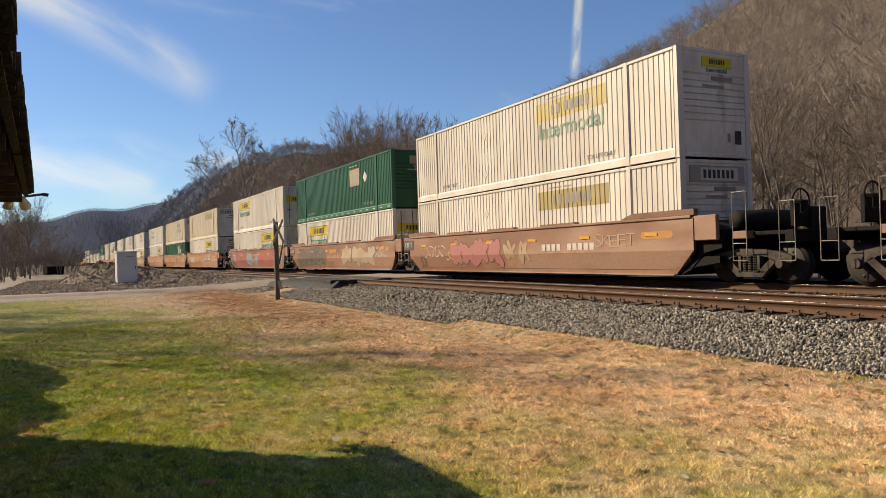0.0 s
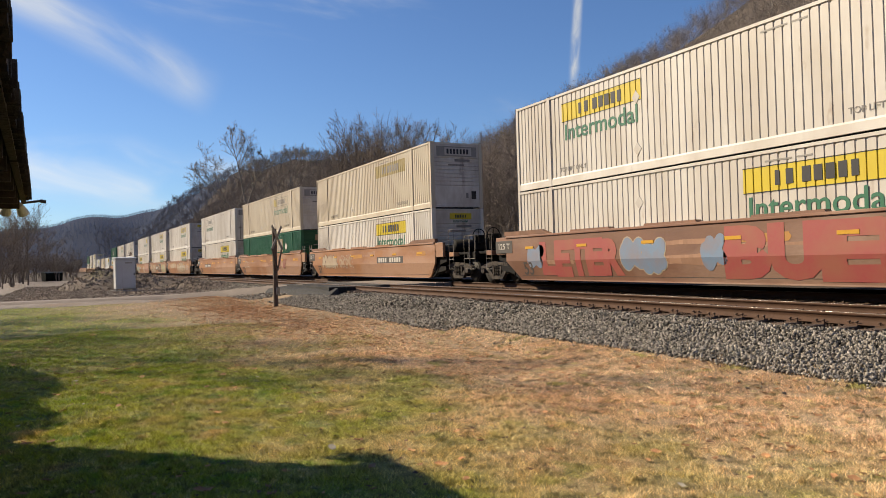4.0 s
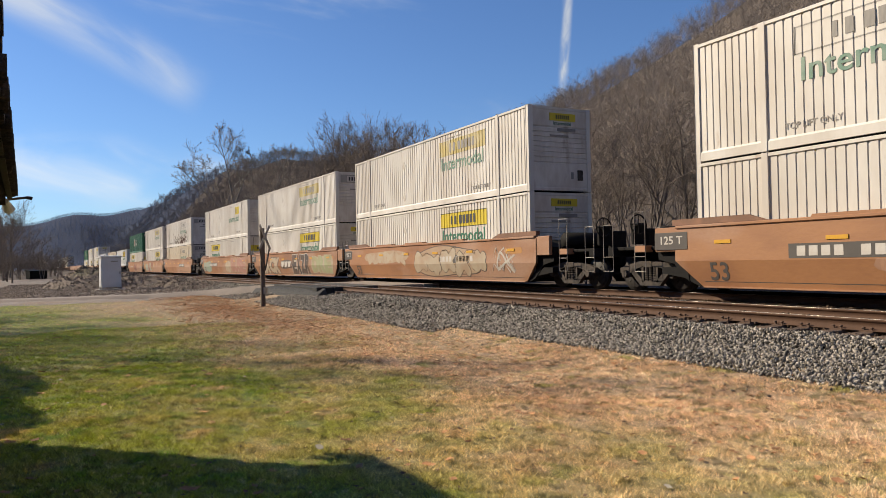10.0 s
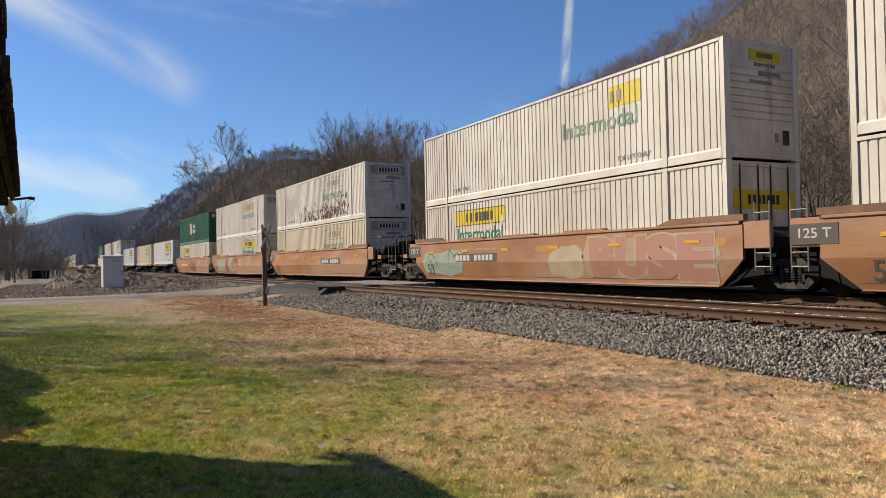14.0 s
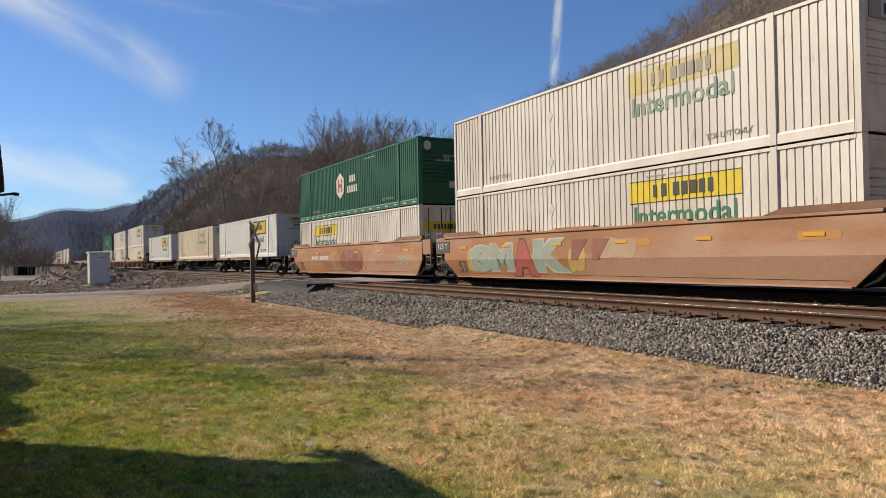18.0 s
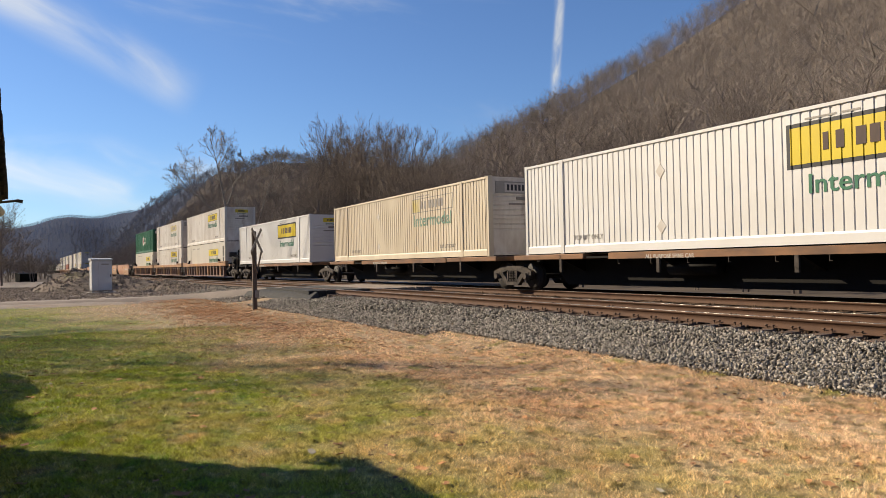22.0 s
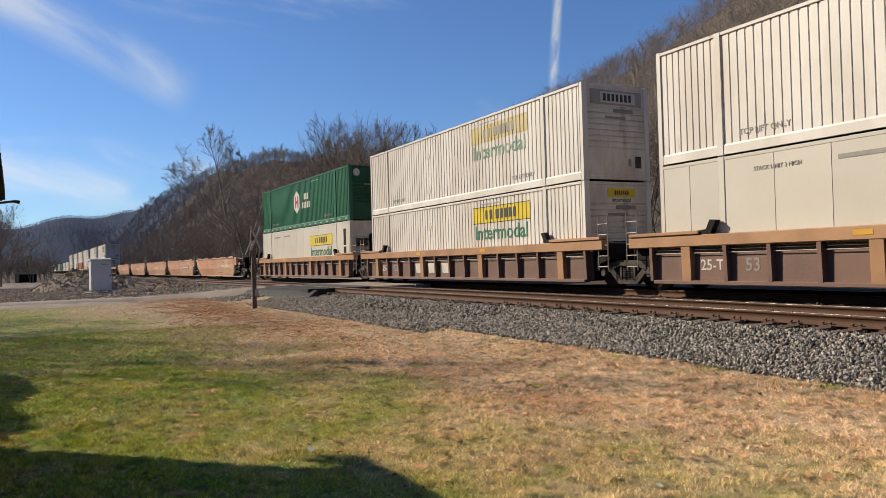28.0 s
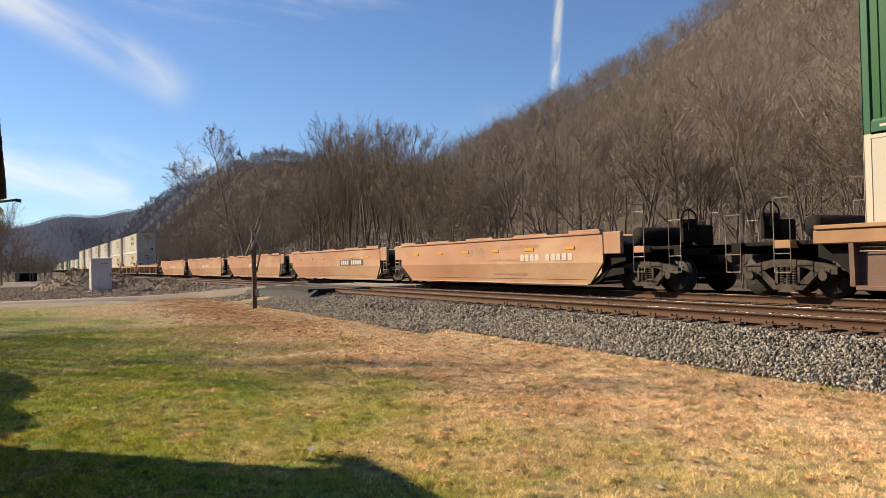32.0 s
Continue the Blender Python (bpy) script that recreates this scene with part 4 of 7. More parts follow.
# ---- trees ----
def grow(seed, height, trunk_r, forks=1, first=0.3, rise=0.5, wide=1.0, lean=(0, 0), mains=None, kids=(10, 6, 5, 4), thick=1.0):
    """A bare broad-leaved tree: tapering limb segments and fine upswept twigs. mains: the chief limbs, if they are given."""
    r = random.Random(seed)
    limbs, twigs, tips = [], [], []

    def limb(p, d, length, rad, level):
        steps = (7, 5, 4, 2, 1)[level]
        pts = [(Vector(p), rad, Vector(d))]
        for i in range(steps):
            sway = (0.07, 0.13, 0.2, 0.26, 0.3)[level]
            d = (Vector(d) + Vector((r.uniform(-1, 1), r.uniform(-1, 1), r.uniform(-1, 1))) * sway + Vector((0, 0, 0.10 * rise * (level > 0)))).normalized()
            p = Vector(p) + d * length / steps
            pts.append((p, rad * (1 - (0.86 if level < 4 else 0.8) * (i + 1) / steps), d))
        for (a, ra, _), (b, rb, _) in zip(pts, pts[1:]):
            (limbs if level < 2 else twigs if level < 4 else tips).append((a, b, ra, rb))
        if level >= 4:
            return
        for k in range(max(2, kids[level] + r.randint(-1, 1))):
            u = r.uniform(first, 0.98) if level == 0 else r.uniform(0.22, 1.0)
            i = min(int(u * steps), steps - 1)
            w = u * steps - i
            at, ra, dl = pts[i][0].lerp(pts[i + 1][0], w), pts[i][1] * (1 - w) + pts[i + 1][1] * w, pts[i + 1][2]
            side = Matrix.Rotation(r.uniform(0, 2 * math.pi), 3, dl) @ dl.orthogonal().normalized()
            ang = radians(r.uniform(26, 52)) * wide
            out = (dl * math.cos(ang) + side * math.sin(ang) + Vector((0, 0, 0.22 * rise))).normalized()
            reach = length * (0.62 * (1.08 - u) + 0.10) if level == 0 else length * r.uniform(0.42, 0.66) * (1.12 - 0.45 * u)
            limb(at, out, reach * r.uniform(0.8, 1.15), max((0, 0.04, 0.026, 0.017, 0.012)[level + 1] * thick, ra * r.uniform(0.5, 0.7)), level + 1)

    if mains:
        for p, q, ra in mains:
            p, q = Vector(p), Vector(q)
            limb(p, (q - p).normalized(), (q - p).length, ra, 0)
    for k in range(0 if mains else forks):
        tip = 0.16 * (forks > 1)
        d = Vector((lean[0] + r.uniform(-tip, tip), lean[1] + r.uniform(-tip, tip), 1)).normalized()
        limb((r.uniform(-0.25, 0.25) * (forks > 1), r.uniform(-0.25, 0.25) * (forks > 1), -0.3), d, height * (1 if k == 0 else r.uniform(0.75, 0.95)), trunk_r * (1 if k == 0 else 0.8), 0)
    return limbs, twigs, tips


def limb_mesh(name, segs, n, material, tips=()):
    """Tapering tubes of n sides for the limbs, and slim three-sided points for the tips."""
    def frames(rows):
        rows = np.array([[*a, *b, ra, rb] for a, b, ra, rb in rows])
        a, b = rows[:, 0:3], rows[:, 3:6]
        d = b - a
        d /= np.linalg.norm(d, axis=1, keepdims=True) + 1e-9
        u = np.cross(d, np.where(np.abs(d[:, 2:3]) < 0.9, [[0, 0, 1.0]], [[1.0, 0, 0]]))
        u /= np.linalg.norm(u, axis=1, keepdims=True)
        return a, b, u, np.cross(d, u), rows[:, 6], rows[:, 7]

    a, b, u, w, ra, rb = frames(segs)
    turns = [2 * math.pi * i / n for i in range(n)]
    v = np.stack([p + (u * math.cos(t) + w * math.sin(t)) * r[:, None] for p, r in ((a, ra), (b, rb)) for t in turns], 1).reshape(-1, 3)
    k = np.arange(len(segs)) * (2 * n)
    f = np.concatenate([np.concatenate([np.stack([k + i, k + (i + 1) % n, k + n + (i + 1) % n], -1), np.stack([k + i, k + n + (i + 1) % n, k + n + i], -1)]) for i in range(n)])
    if len(tips):
        a, b, u, w, ra, rb = frames(tips)
        tv = np.stack([a + (u * math.cos(t) + w * math.sin(t)) * ra[:, None] for t in (0.0, 2.094, 4.189)] + [b], 1).reshape(-1, 3)
        k = np.arange(len(tips)) * 4 + len(v)
        f = np.concatenate([f] + [np.stack([k + i, k + (i + 1) % 3, k + 3], -1) for i in range(3)])
        v = np.concatenate([v, tv])
    return fast_mesh(name, v, f, material, True)


TREES = {}


SPECS = {
    "ash": dict(seed=1, height=15, trunk_r=0.19, first=0.34, rise=0.8),
    "oak": dict(seed=2, height=13, trunk_r=0.22, first=0.28, rise=0.45, wide=1.2),
    "clump": dict(seed=3, height=13.5, trunk_r=0.14, forks=3, first=0.38, rise=0.7, kids=(7, 5, 5, 4)),
    "slim": dict(seed=4, height=15.5, trunk_r=0.15, forks=2, first=0.45, rise=0.9, wide=0.85, kids=(8, 5, 5, 4)),
    "maple": dict(seed=8, height=14, trunk_r=0.17, forks=2, first=0.25, rise=0.5, kids=(8, 5, 5, 4)),
    "arching": dict(seed=13, height=12, trunk_r=0.15, forks=4, first=0.3, rise=0.35, wide=1.15, lean=(-0.12, -0.12), kids=(6, 5, 5, 4)),
    "brush": dict(seed=6, height=5, trunk_r=0.05, forks=4, first=0.12, rise=0.5, wide=1.2, kids=(5, 4, 3, 2)),
    "sycamore": dict(seed=5, height=19, trunk_r=0.34, rise=0.5, wide=1.1, first=0.3, kids=(9, 6, 5, 4), thick=1.25,
                     mains=(((0, 0, -0.3), (0.3, -3.6, 9.0), 0.248), ((0.25, -2.9, 7.2), (0.2, -4.6, 17.6), 0.155), ((0.2, -2.4, 6.0), (1.2, -8.6, 13.2), 0.105),
                            ((0.0, -0.8, 2.0), (0.8, 4.2, 14.6), 0.161), ((0.3, -3.2, 8.2), (0.0, -0.9, 15.0), 0.099), ((0.1, -1.6, 4.0), (-0.8, -6.5, 6.6), 0.062))),
}


def tree(kind, m, label, scale=1.0):
    if kind not in TREES:
        limbs, twigs, tips = grow(**SPECS[kind])
        TREES[kind] = (limb_mesh("trunk", limbs, 6, M_PALEBARK if kind == "sycamore" else M_BARK), limb_mesh("crown", twigs, 3, M_PALETWIG if kind == "sycamore" else M_TWIG, tips))
    t = thing("bare_tree", label, "tree", m @ Matrix.Scale(scale, 4), group="bare trees behind the tracks")
    part("trunk", TREES[kind][0], None, t)
    part("crown", TREES[kind][1], None, t, "haze of fine bare twigs")
    return t


def at_ground(x, y, turn=0.0):
    return pose(x, y, float(ground_height(x, y)) - 0.05, 0, 0, turn)


tree("sycamore", at_ground(-95.0, 22.9, 0), "tall leaning pale-limbed bare sycamore beyond the track", 1.0)
rnd = random.Random(12)
kinds = ["slim", "ash", "clump", "maple", "slim", "oak", "clump", "ash"]
# the stand behind the track, seen by its bearing from the lawn: the tall dense grove, the lower woods up the valley, the open trees below the hill
for i in range(46):
    az = 17.6 + 14.0 * ((i * 0.618) % 1.0)
    y = 24.5 + 10.5 * ((i * 0.382 + 0.1) % 1.0)
    x = -y / math.tan(radians(az))
    tall = float(np.interp(az, (17.5, 19.5, 22, 25, 28, 30, 32), (0.80, 0.98, 1.08, 1.0, 0.95, 0.80, 0.60))) * rnd.uniform(0.84, 1.08) * (x * x + y * y) ** 0.5 / 84
    tree(kinds[i % 8], at_ground(x, y, rnd.uniform(0, 360)), ("slender bare grey-brown tree in a dense stand", "many-stemmed bare brown tree in a dense stand")[i % 2], tall)
for i in range(26):
    az = 32 + 31 * i / 25 + rnd.uniform(-0.7, 0.7)
    y = 25.5 + rnd.uniform(0, 8)
    x = -y / math.tan(radians(az))
    kind = ("arching", "clump", "maple", "arching", "slim", "oak")[i % 6]
    tree(kind, at_ground(x, y, rnd.uniform(0, 360)), "open-crowned bare tree at the foot of the hill", rnd.uniform(0.50, 0.68))
for i in range(34):
    x = -190 + 100 * i / 33 + rnd.uniform(-1.5, 1.5)
    tree(("maple", "oak", "arching", "clump")[i % 4], at_ground(x, 24 + rnd.uniform(0, 12), rnd.uniform(0, 360)), "bare dark tree up the valley beside the track", rnd.uniform(0.55, 0.78))
for i in range(56):
    x = -170 + 172 * i / 55 + rnd.uniform(-1.5, 1.5)
    tree("brush", at_ground(x, 21.8 + rnd.uniform(0, 4.5), rnd.uniform(0, 360)), "low bare brushwood along the track", rnd.uniform(0.5, 0.95))
for x, y, k, s in ((-150, -7.5, "oak", 0.8), (-140, -8.0, "ash", 0.7), (-126, -7.0, "maple", 0.66), (-112, -8.2, "clump", 0.6), (-92, -4.4, "ash", 0.55), (-100, -7.8, "brush", 1.0), (-86, -5.6, "brush", 0.9), (-78, -6.0, "brush", 0.8), (-170, -5.0, "clump", 0.7), (-95, -6.2, "clump", 0.56), (-88, -6.6, "maple", 0.52), (-83, -5.2, "brush", 0.8), (-104, -5.4, "brush", 1.05), (-110, -6.2, "oak", 0.62), (-120, -6.4, "brush", 1.1)):
    tree(k, at_ground(x, y, rnd.uniform(0, 360)), "bare dark tree beside the yard", s)
for i in range(18):
    tree("brush", at_ground(-112 - 4.6 * i, -6.5 + 7.5 * ((i * 0.618) % 1.0), rnd.uniform(0, 360)), "brown brushwood beyond the gravel yard", rnd.uniform(0.7, 1.15))


def pine(m, label):
    t = thing("pine_tree", label, "tree", m, group="pines on the ridge")
    part("trunk", Shape().tube((0, 0, 0), (0, 0, 13), 0.25, 0.05, 8), M_BARK, t)
    r, s = random.Random(4), Shape()
    for i in range(260):
        z = 2.5 + 11 * (i / 260)
        a, l = r.uniform(0, 6.28), (14 - z) * r.uniform(0.18, 0.34)
        p = Vector((math.cos(a) * l, math.sin(a) * l, z - 0.25 * l))
        q = Vector((-math.sin(a), math.cos(a), 0)) * 0.32 * r.uniform(0.6, 1.3)
        s.add([(0, 0, z), p + q, p + Vector((0, 0, 0.35)) + Vector((math.cos(a), math.sin(a), 0)) * 0.5, p - q], [(0, 1, 2, 3)])
    part("crown", s, M_PINE, t)
    return t


for az, dist in ((36.5, 306), (35.3, 300)):
    x, y = -dist * math.cos(radians(az)), dist * math.sin(radians(az))
    pine(at_ground(x, y) @ Matrix.Scale(0.62, 4), "dark pine standing above the bare woods")


# trees of the garden, whose shadows lie on the lawn
for x, y, k, s_ in ((-45.5, -18.2, "oak", 1.15), (-38.5, -15.8, "oak", 1.1), (-32.6, -13.0, "clump", 1.1), (-29.0, -12.6, "oak", 1.2)):
    tree(k, at_ground(x, y, x * 40), "bare garden tree beside the lawn", s_)


# ---- bare woods on the hills ----
def woods(name, label, x0, x1, v0, v1, spacing, seed, hgt, material, twigs=56, wide=0.009):
    g = np.random.default_rng(seed)
    nx, ny = int((x1 - x0) / spacing), int((v1 - v0) / spacing)
    gx, gy = np.meshgrid(np.linspace(x0, x1, nx), np.linspace(v0, v1, ny), indexing="ij")
    x, y = (gx + g.uniform(-0.6, 0.6, gx.shape) * spacing).ravel(), (gy + g.uniform(-0.6, 0.6, gx.shape) * spacing).ravel()
    z = ground_height(x, y)
    n = len(x)
    allv, allf, base = [], [], 0
    for tpl in range(4):
        pick = np.arange(n) % 4 == tpl
        tg = np.random.default_rng(100 + tpl)
        tri = []
        w = wide

        def quad(a, b, r):
            a, b = np.array(a), np.array(b)
            s = np.cross(b - a, tg.normal(size=3))
            s = s / np.linalg.norm(s) * r
            tri.append([a - s, a + s, b])
        top = np.array([tg.uniform(-.05, .05), tg.uniform(-.05, .05), 0.9])
        quad((0, 0, -0.05), top, w * 1.6)
        quad((0, 0.005, -0.05), top * 0.95, w * 1.6)
        n_b = max(6, twigs // 9)
        for i in range(n_b):
            h = tg.uniform(0.22, 0.72)
            a = tg.uniform(0, 6.28)
            l = tg.uniform(0.14, 0.34) * (1.15 - 0.4 * h)
            foot = np.array([0, 0, h])
            e = foot + [np.cos(a) * l, np.sin(a) * l, l * tg.uniform(0.7, 1.5)]
            quad(foot, e, w)
            for j in range(8):
                p = foot + (e - foot) * tg.uniform(0.25, 1.0)
                q = p + tg.normal(size=3) * [0.075, 0.075, 0.04] + [0, 0, 0.07]
                quad(p, q, w * 0.7)
        tv = np.array(tri).reshape(-1, 3)
        tf = np.arange(len(tv)).reshape(-1, 3)
        m = int(pick.sum())
        size = hgt * g.uniform(0.7, 1.15, m)
        vv, ff = scatter(tv, tf, np.stack([x[pick], y[pick], z[pick]], -1), size, seed=seed + tpl, tilt=False)
        allv.append(vv)
        allf.append(ff + base)
        base += len(vv)
    return tagged(new(name, fast_mesh(name, np.concatenate(allv), np.concatenate(allf), material)), label, "woods", kind="stuff")


woods("woods", "bare brown woods on the near hillside", -260, 30, 34, 150, 4.4, 51, 11, M_WOODS, 252, 0.0021)
woods("woods", "bare brown woods high on the hillside", -420, 60, 150, 262, 5.8, 52, 12, M_WOODS, 207, 0.0030)
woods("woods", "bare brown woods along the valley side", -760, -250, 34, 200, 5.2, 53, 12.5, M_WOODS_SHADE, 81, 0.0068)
woods("woods", "bare woods on the far valley side", -1500, -760, 40, 190, 8.0, 54, 12, M_WOODS_MID, 63, 0.013)
woods("woods", "distant wooded ridge, haze mixed into its blue-grey", -1790, -1480, -420, 220, 7.0, 55, 5.8, M_WOODS_FAR, 54, 0.014)
woods("woods", "distant woods on the valley's end slope, haze mixed into their blue-grey", -1560, -1100, -380, 160, 10, 56, 7, M_WOODS_FAR, 54, 0.014)

# ---- thin cloud and a contrail, far up ----
def vapour(name, centre_az, centre_el, du, dv, dist, tilt, scale, lo, hi, strength, seed, label, fade=0.5):
    m = bpy.data.materials.new(name)
    m.use_nodes = True
    n, li = m.node_tree.nodes, m.node_tree.links
    n.remove(n["Principled BSDF"])
    em, tr, mx = n.new("ShaderNodeEmission"), n.new("ShaderNodeBsdfTransparent"), n.new("ShaderNodeMixShader")
    em.inputs[0].default_value, em.inputs[1].default_value = (0.93, 0.96, 1.0, 1), strength
    tc, mp, ns, sp = n.new("ShaderNodeTexCoord"), n.new("ShaderNodeMapping"), n.new("ShaderNodeTexNoise"), n.new("ShaderNodeSeparateXYZ")
    mp.inputs["Scale"].default_value, mp.inputs["Location"].default_value = scale, (seed, seed * 0.7, 0)
    li.new(tc.outputs["UV"], mp.inputs[0])
    li.new(mp.outputs[0], ns.inputs["Vector"])
    ns.inputs["Scale"].default_value, ns.inputs["Detail"].default_value, ns.inputs["Distortion"].default_value = 1.0, 7.0, 0.6
    li.new(tc.outputs["UV"], sp.inputs[0])
    r = n.new("ShaderNodeMapRange")
    r.interpolation_type = "SMOOTHSTEP"
    r.inputs[1].default_value, r.inputs[2].default_value = lo, hi
    li.new(ns.outputs["Fac"], r.inputs[0])
    out = r.outputs[0]
    for axis in ("X", "Y"):
        a = n.new("ShaderNodeMath")
        a.operation = "PINGPONG"
        a.inputs[1].default_value = 0.5
        li.new(sp.outputs[axis], a.inputs[0])
        b = n.new("ShaderNodeMapRange")
        b.interpolation_type = "SMOOTHSTEP"
        b.inputs[2].default_value = fade if axis == "Y" else 0.16
        li.new(a.outputs[0], b.inputs[0])
        c = n.new("ShaderNodeMath")
        c.operation = "MULTIPLY"
        li.new(out, c.inputs[0])
        li.new(b.outputs[0], c.inputs[1])
        out = c.outputs[0]
    li.new(out, mx.inputs[0])
    li.new(tr.outputs[0], mx.inputs[1])
    li.new(em.outputs[0], mx.inputs[2])
    li.new(mx.outputs[0], n["Material Output"].inputs[0])
    a, e = radians(centre_az), radians(centre_el)
    c = Vector((-math.cos(a) * math.cos(e), math.sin(a) * math.cos(e), math.sin(e))) * dist
    u = Vector((math.sin(a), math.cos(a), 0))
    w = u.cross(-c.normalized())
    if w.z < 0:
        w = -w
    t = radians(tilt)
    u2, w2 = u * math.cos(t) + w * math.sin(t), w * math.cos(t) - u * math.sin(t)
    hu, hv = dist * math.tan(radians(du)), dist * math.tan(radians(dv))
    me = bpy.data.meshes.new(name)
    me.from_pydata([c + u2 * i * hu + w2 * j * hv for i, j in ((-1, -1), (1, -1), (1, 1), (-1, 1))], [], [(0, 1, 2, 3)])
    uv = me.uv_layers.new(name="UVMap")
    for k, q in enumerate(((0, 0), (1, 0), (1, 1), (0, 1))):
        uv.data[k].uv = q
    me.materials.append(m)
    ob = tagged(new(name, me), label, "sky", kind="structure")
    ob.visible_shadow = False
    return ob


vapour("contrail", 37.4, 17.6, 6.4, 0.5, 3600, 85.5, (7, 1.3, 1), 0.12, 0.95, 0.50, 3.1, "fading white contrail above the ridge", 0.45)
vapour("cirrus_cloud", 1.5, 16.6, 9.6, 2.4, 3900, -25, (1.3, 1.0, 1), 0.22, 0.80, 0.57, 7.7, "long thin veil of cirrus cloud", 0.5)
vapour("cirrus_cloud", 3.0, 6.6, 9.5, 3.4, 3950, -5, (2.6, 2.0, 1), 0.34, 0.90, 0.66, 2.2, "bright wisps of low cloud over the valley", 0.5)
vapour("cirrus_cloud", 18, 19, 20, 6.5, 4000, -14, (2.2, 2.6, 1), 0.5, 0.95, 0.55, 12.4, "faint streaked veil of high cloud", 0.5)



# ---- the train ----
LEN, WID, HIGH = 16.154, 2.591, 2.896
PITCH = 0.225


def corrugated(x0, x1, z0, z1, y, depth=0.019, out=-1, lead=0.0, pitch=PITCH):
    """A trapezoid-corrugated wall between x0 and x1; its ribs stand out towards out * y."""
    xs, ys = [x0], [0.0]
    k = math.floor((x0 - lead) / pitch)
    while True:
        a = lead + k * pitch
        for dx, d in ((0.0, 0), (0.160, 0), (0.167, 1), (0.212, 1), (0.224, 0)):
            x = a + dx * pitch / PITCH
            if x0 < x < x1 and x > xs[-1] + 1e-4:
                xs.append(x)
                ys.append(d)
        k += 1
        if a > x1:
            break
    xs.append(x1)
    ys.append(0.0)
    s = Shape()
    n = len(xs)
    v = [(x, y - out * depth * d, z0) for x, d in zip(xs, ys)] + [(x, y - out * depth * d, z1) for x, d in zip(xs, ys)]
    s.add(v, [(i, i + 1, n + i + 1, n + i) for i in range(n - 1)])
    return s


INTERMODAL = words("Intermodal", 0.86, M_LETTER)
INTERMODAL_FADED = words("Intermodal", 0.86, M_LETTER_FADED)
WORD_W = max(v.co.x for v in INTERMODAL.vertices) - min(v.co.x for v in INTERMODAL.vertices)
INTERMODAL_S = words("Intermodal", 0.17, M_LETTER)
TOPLIFT = words("TOP LIFT ONLY", 0.19, M_GREYLET)
STACKLIM = words("STACK LIMIT 3 HIGH", 0.13, M_GREYLET)
FIFTY = words("53'", 0.26, M_WHITELET)
RIB_TEXT = words("25-T", 0.36, M_WHITELET)
RIB_SIZE = words("53", 0.42, M_GREYLET)
SPINE_TEXT = words("ALL PURPOSE SPINE CAR", 0.15, M_WHITELET)
FIFTY_BIG = words("53", 0.62, M_GREYPLATE)
PLATE_125 = words("125 T", 0.26, M_WHITELET)
KEPT = {}


def shared(key, make, material, smooth=False):
    if key not in KEPT:
        KEPT[key] = make().mesh(key[0], material, smooth)
    return KEPT[key]


PAINTS = {"white": (M_WHITE, M_WHITE, M_WHITE_END), "cream": (M_CREAM, M_CREAM, M_WHITE_END), "clean": (M_SMOOTH, M_SMOOTH, M_SMOOTH), "insulated": (M_CREAMWALL, M_CREAMWALL, M_WHITE_END),
          "green": (M_GREEN, M_GREEN_LITE, M_GREEN), "bright": (M_GREEN_BRIGHT, M_GREEN_LITE, M_GREEN), "orange": (M_RUSTRED, M_RUSTRED, M_RUSTRED)}


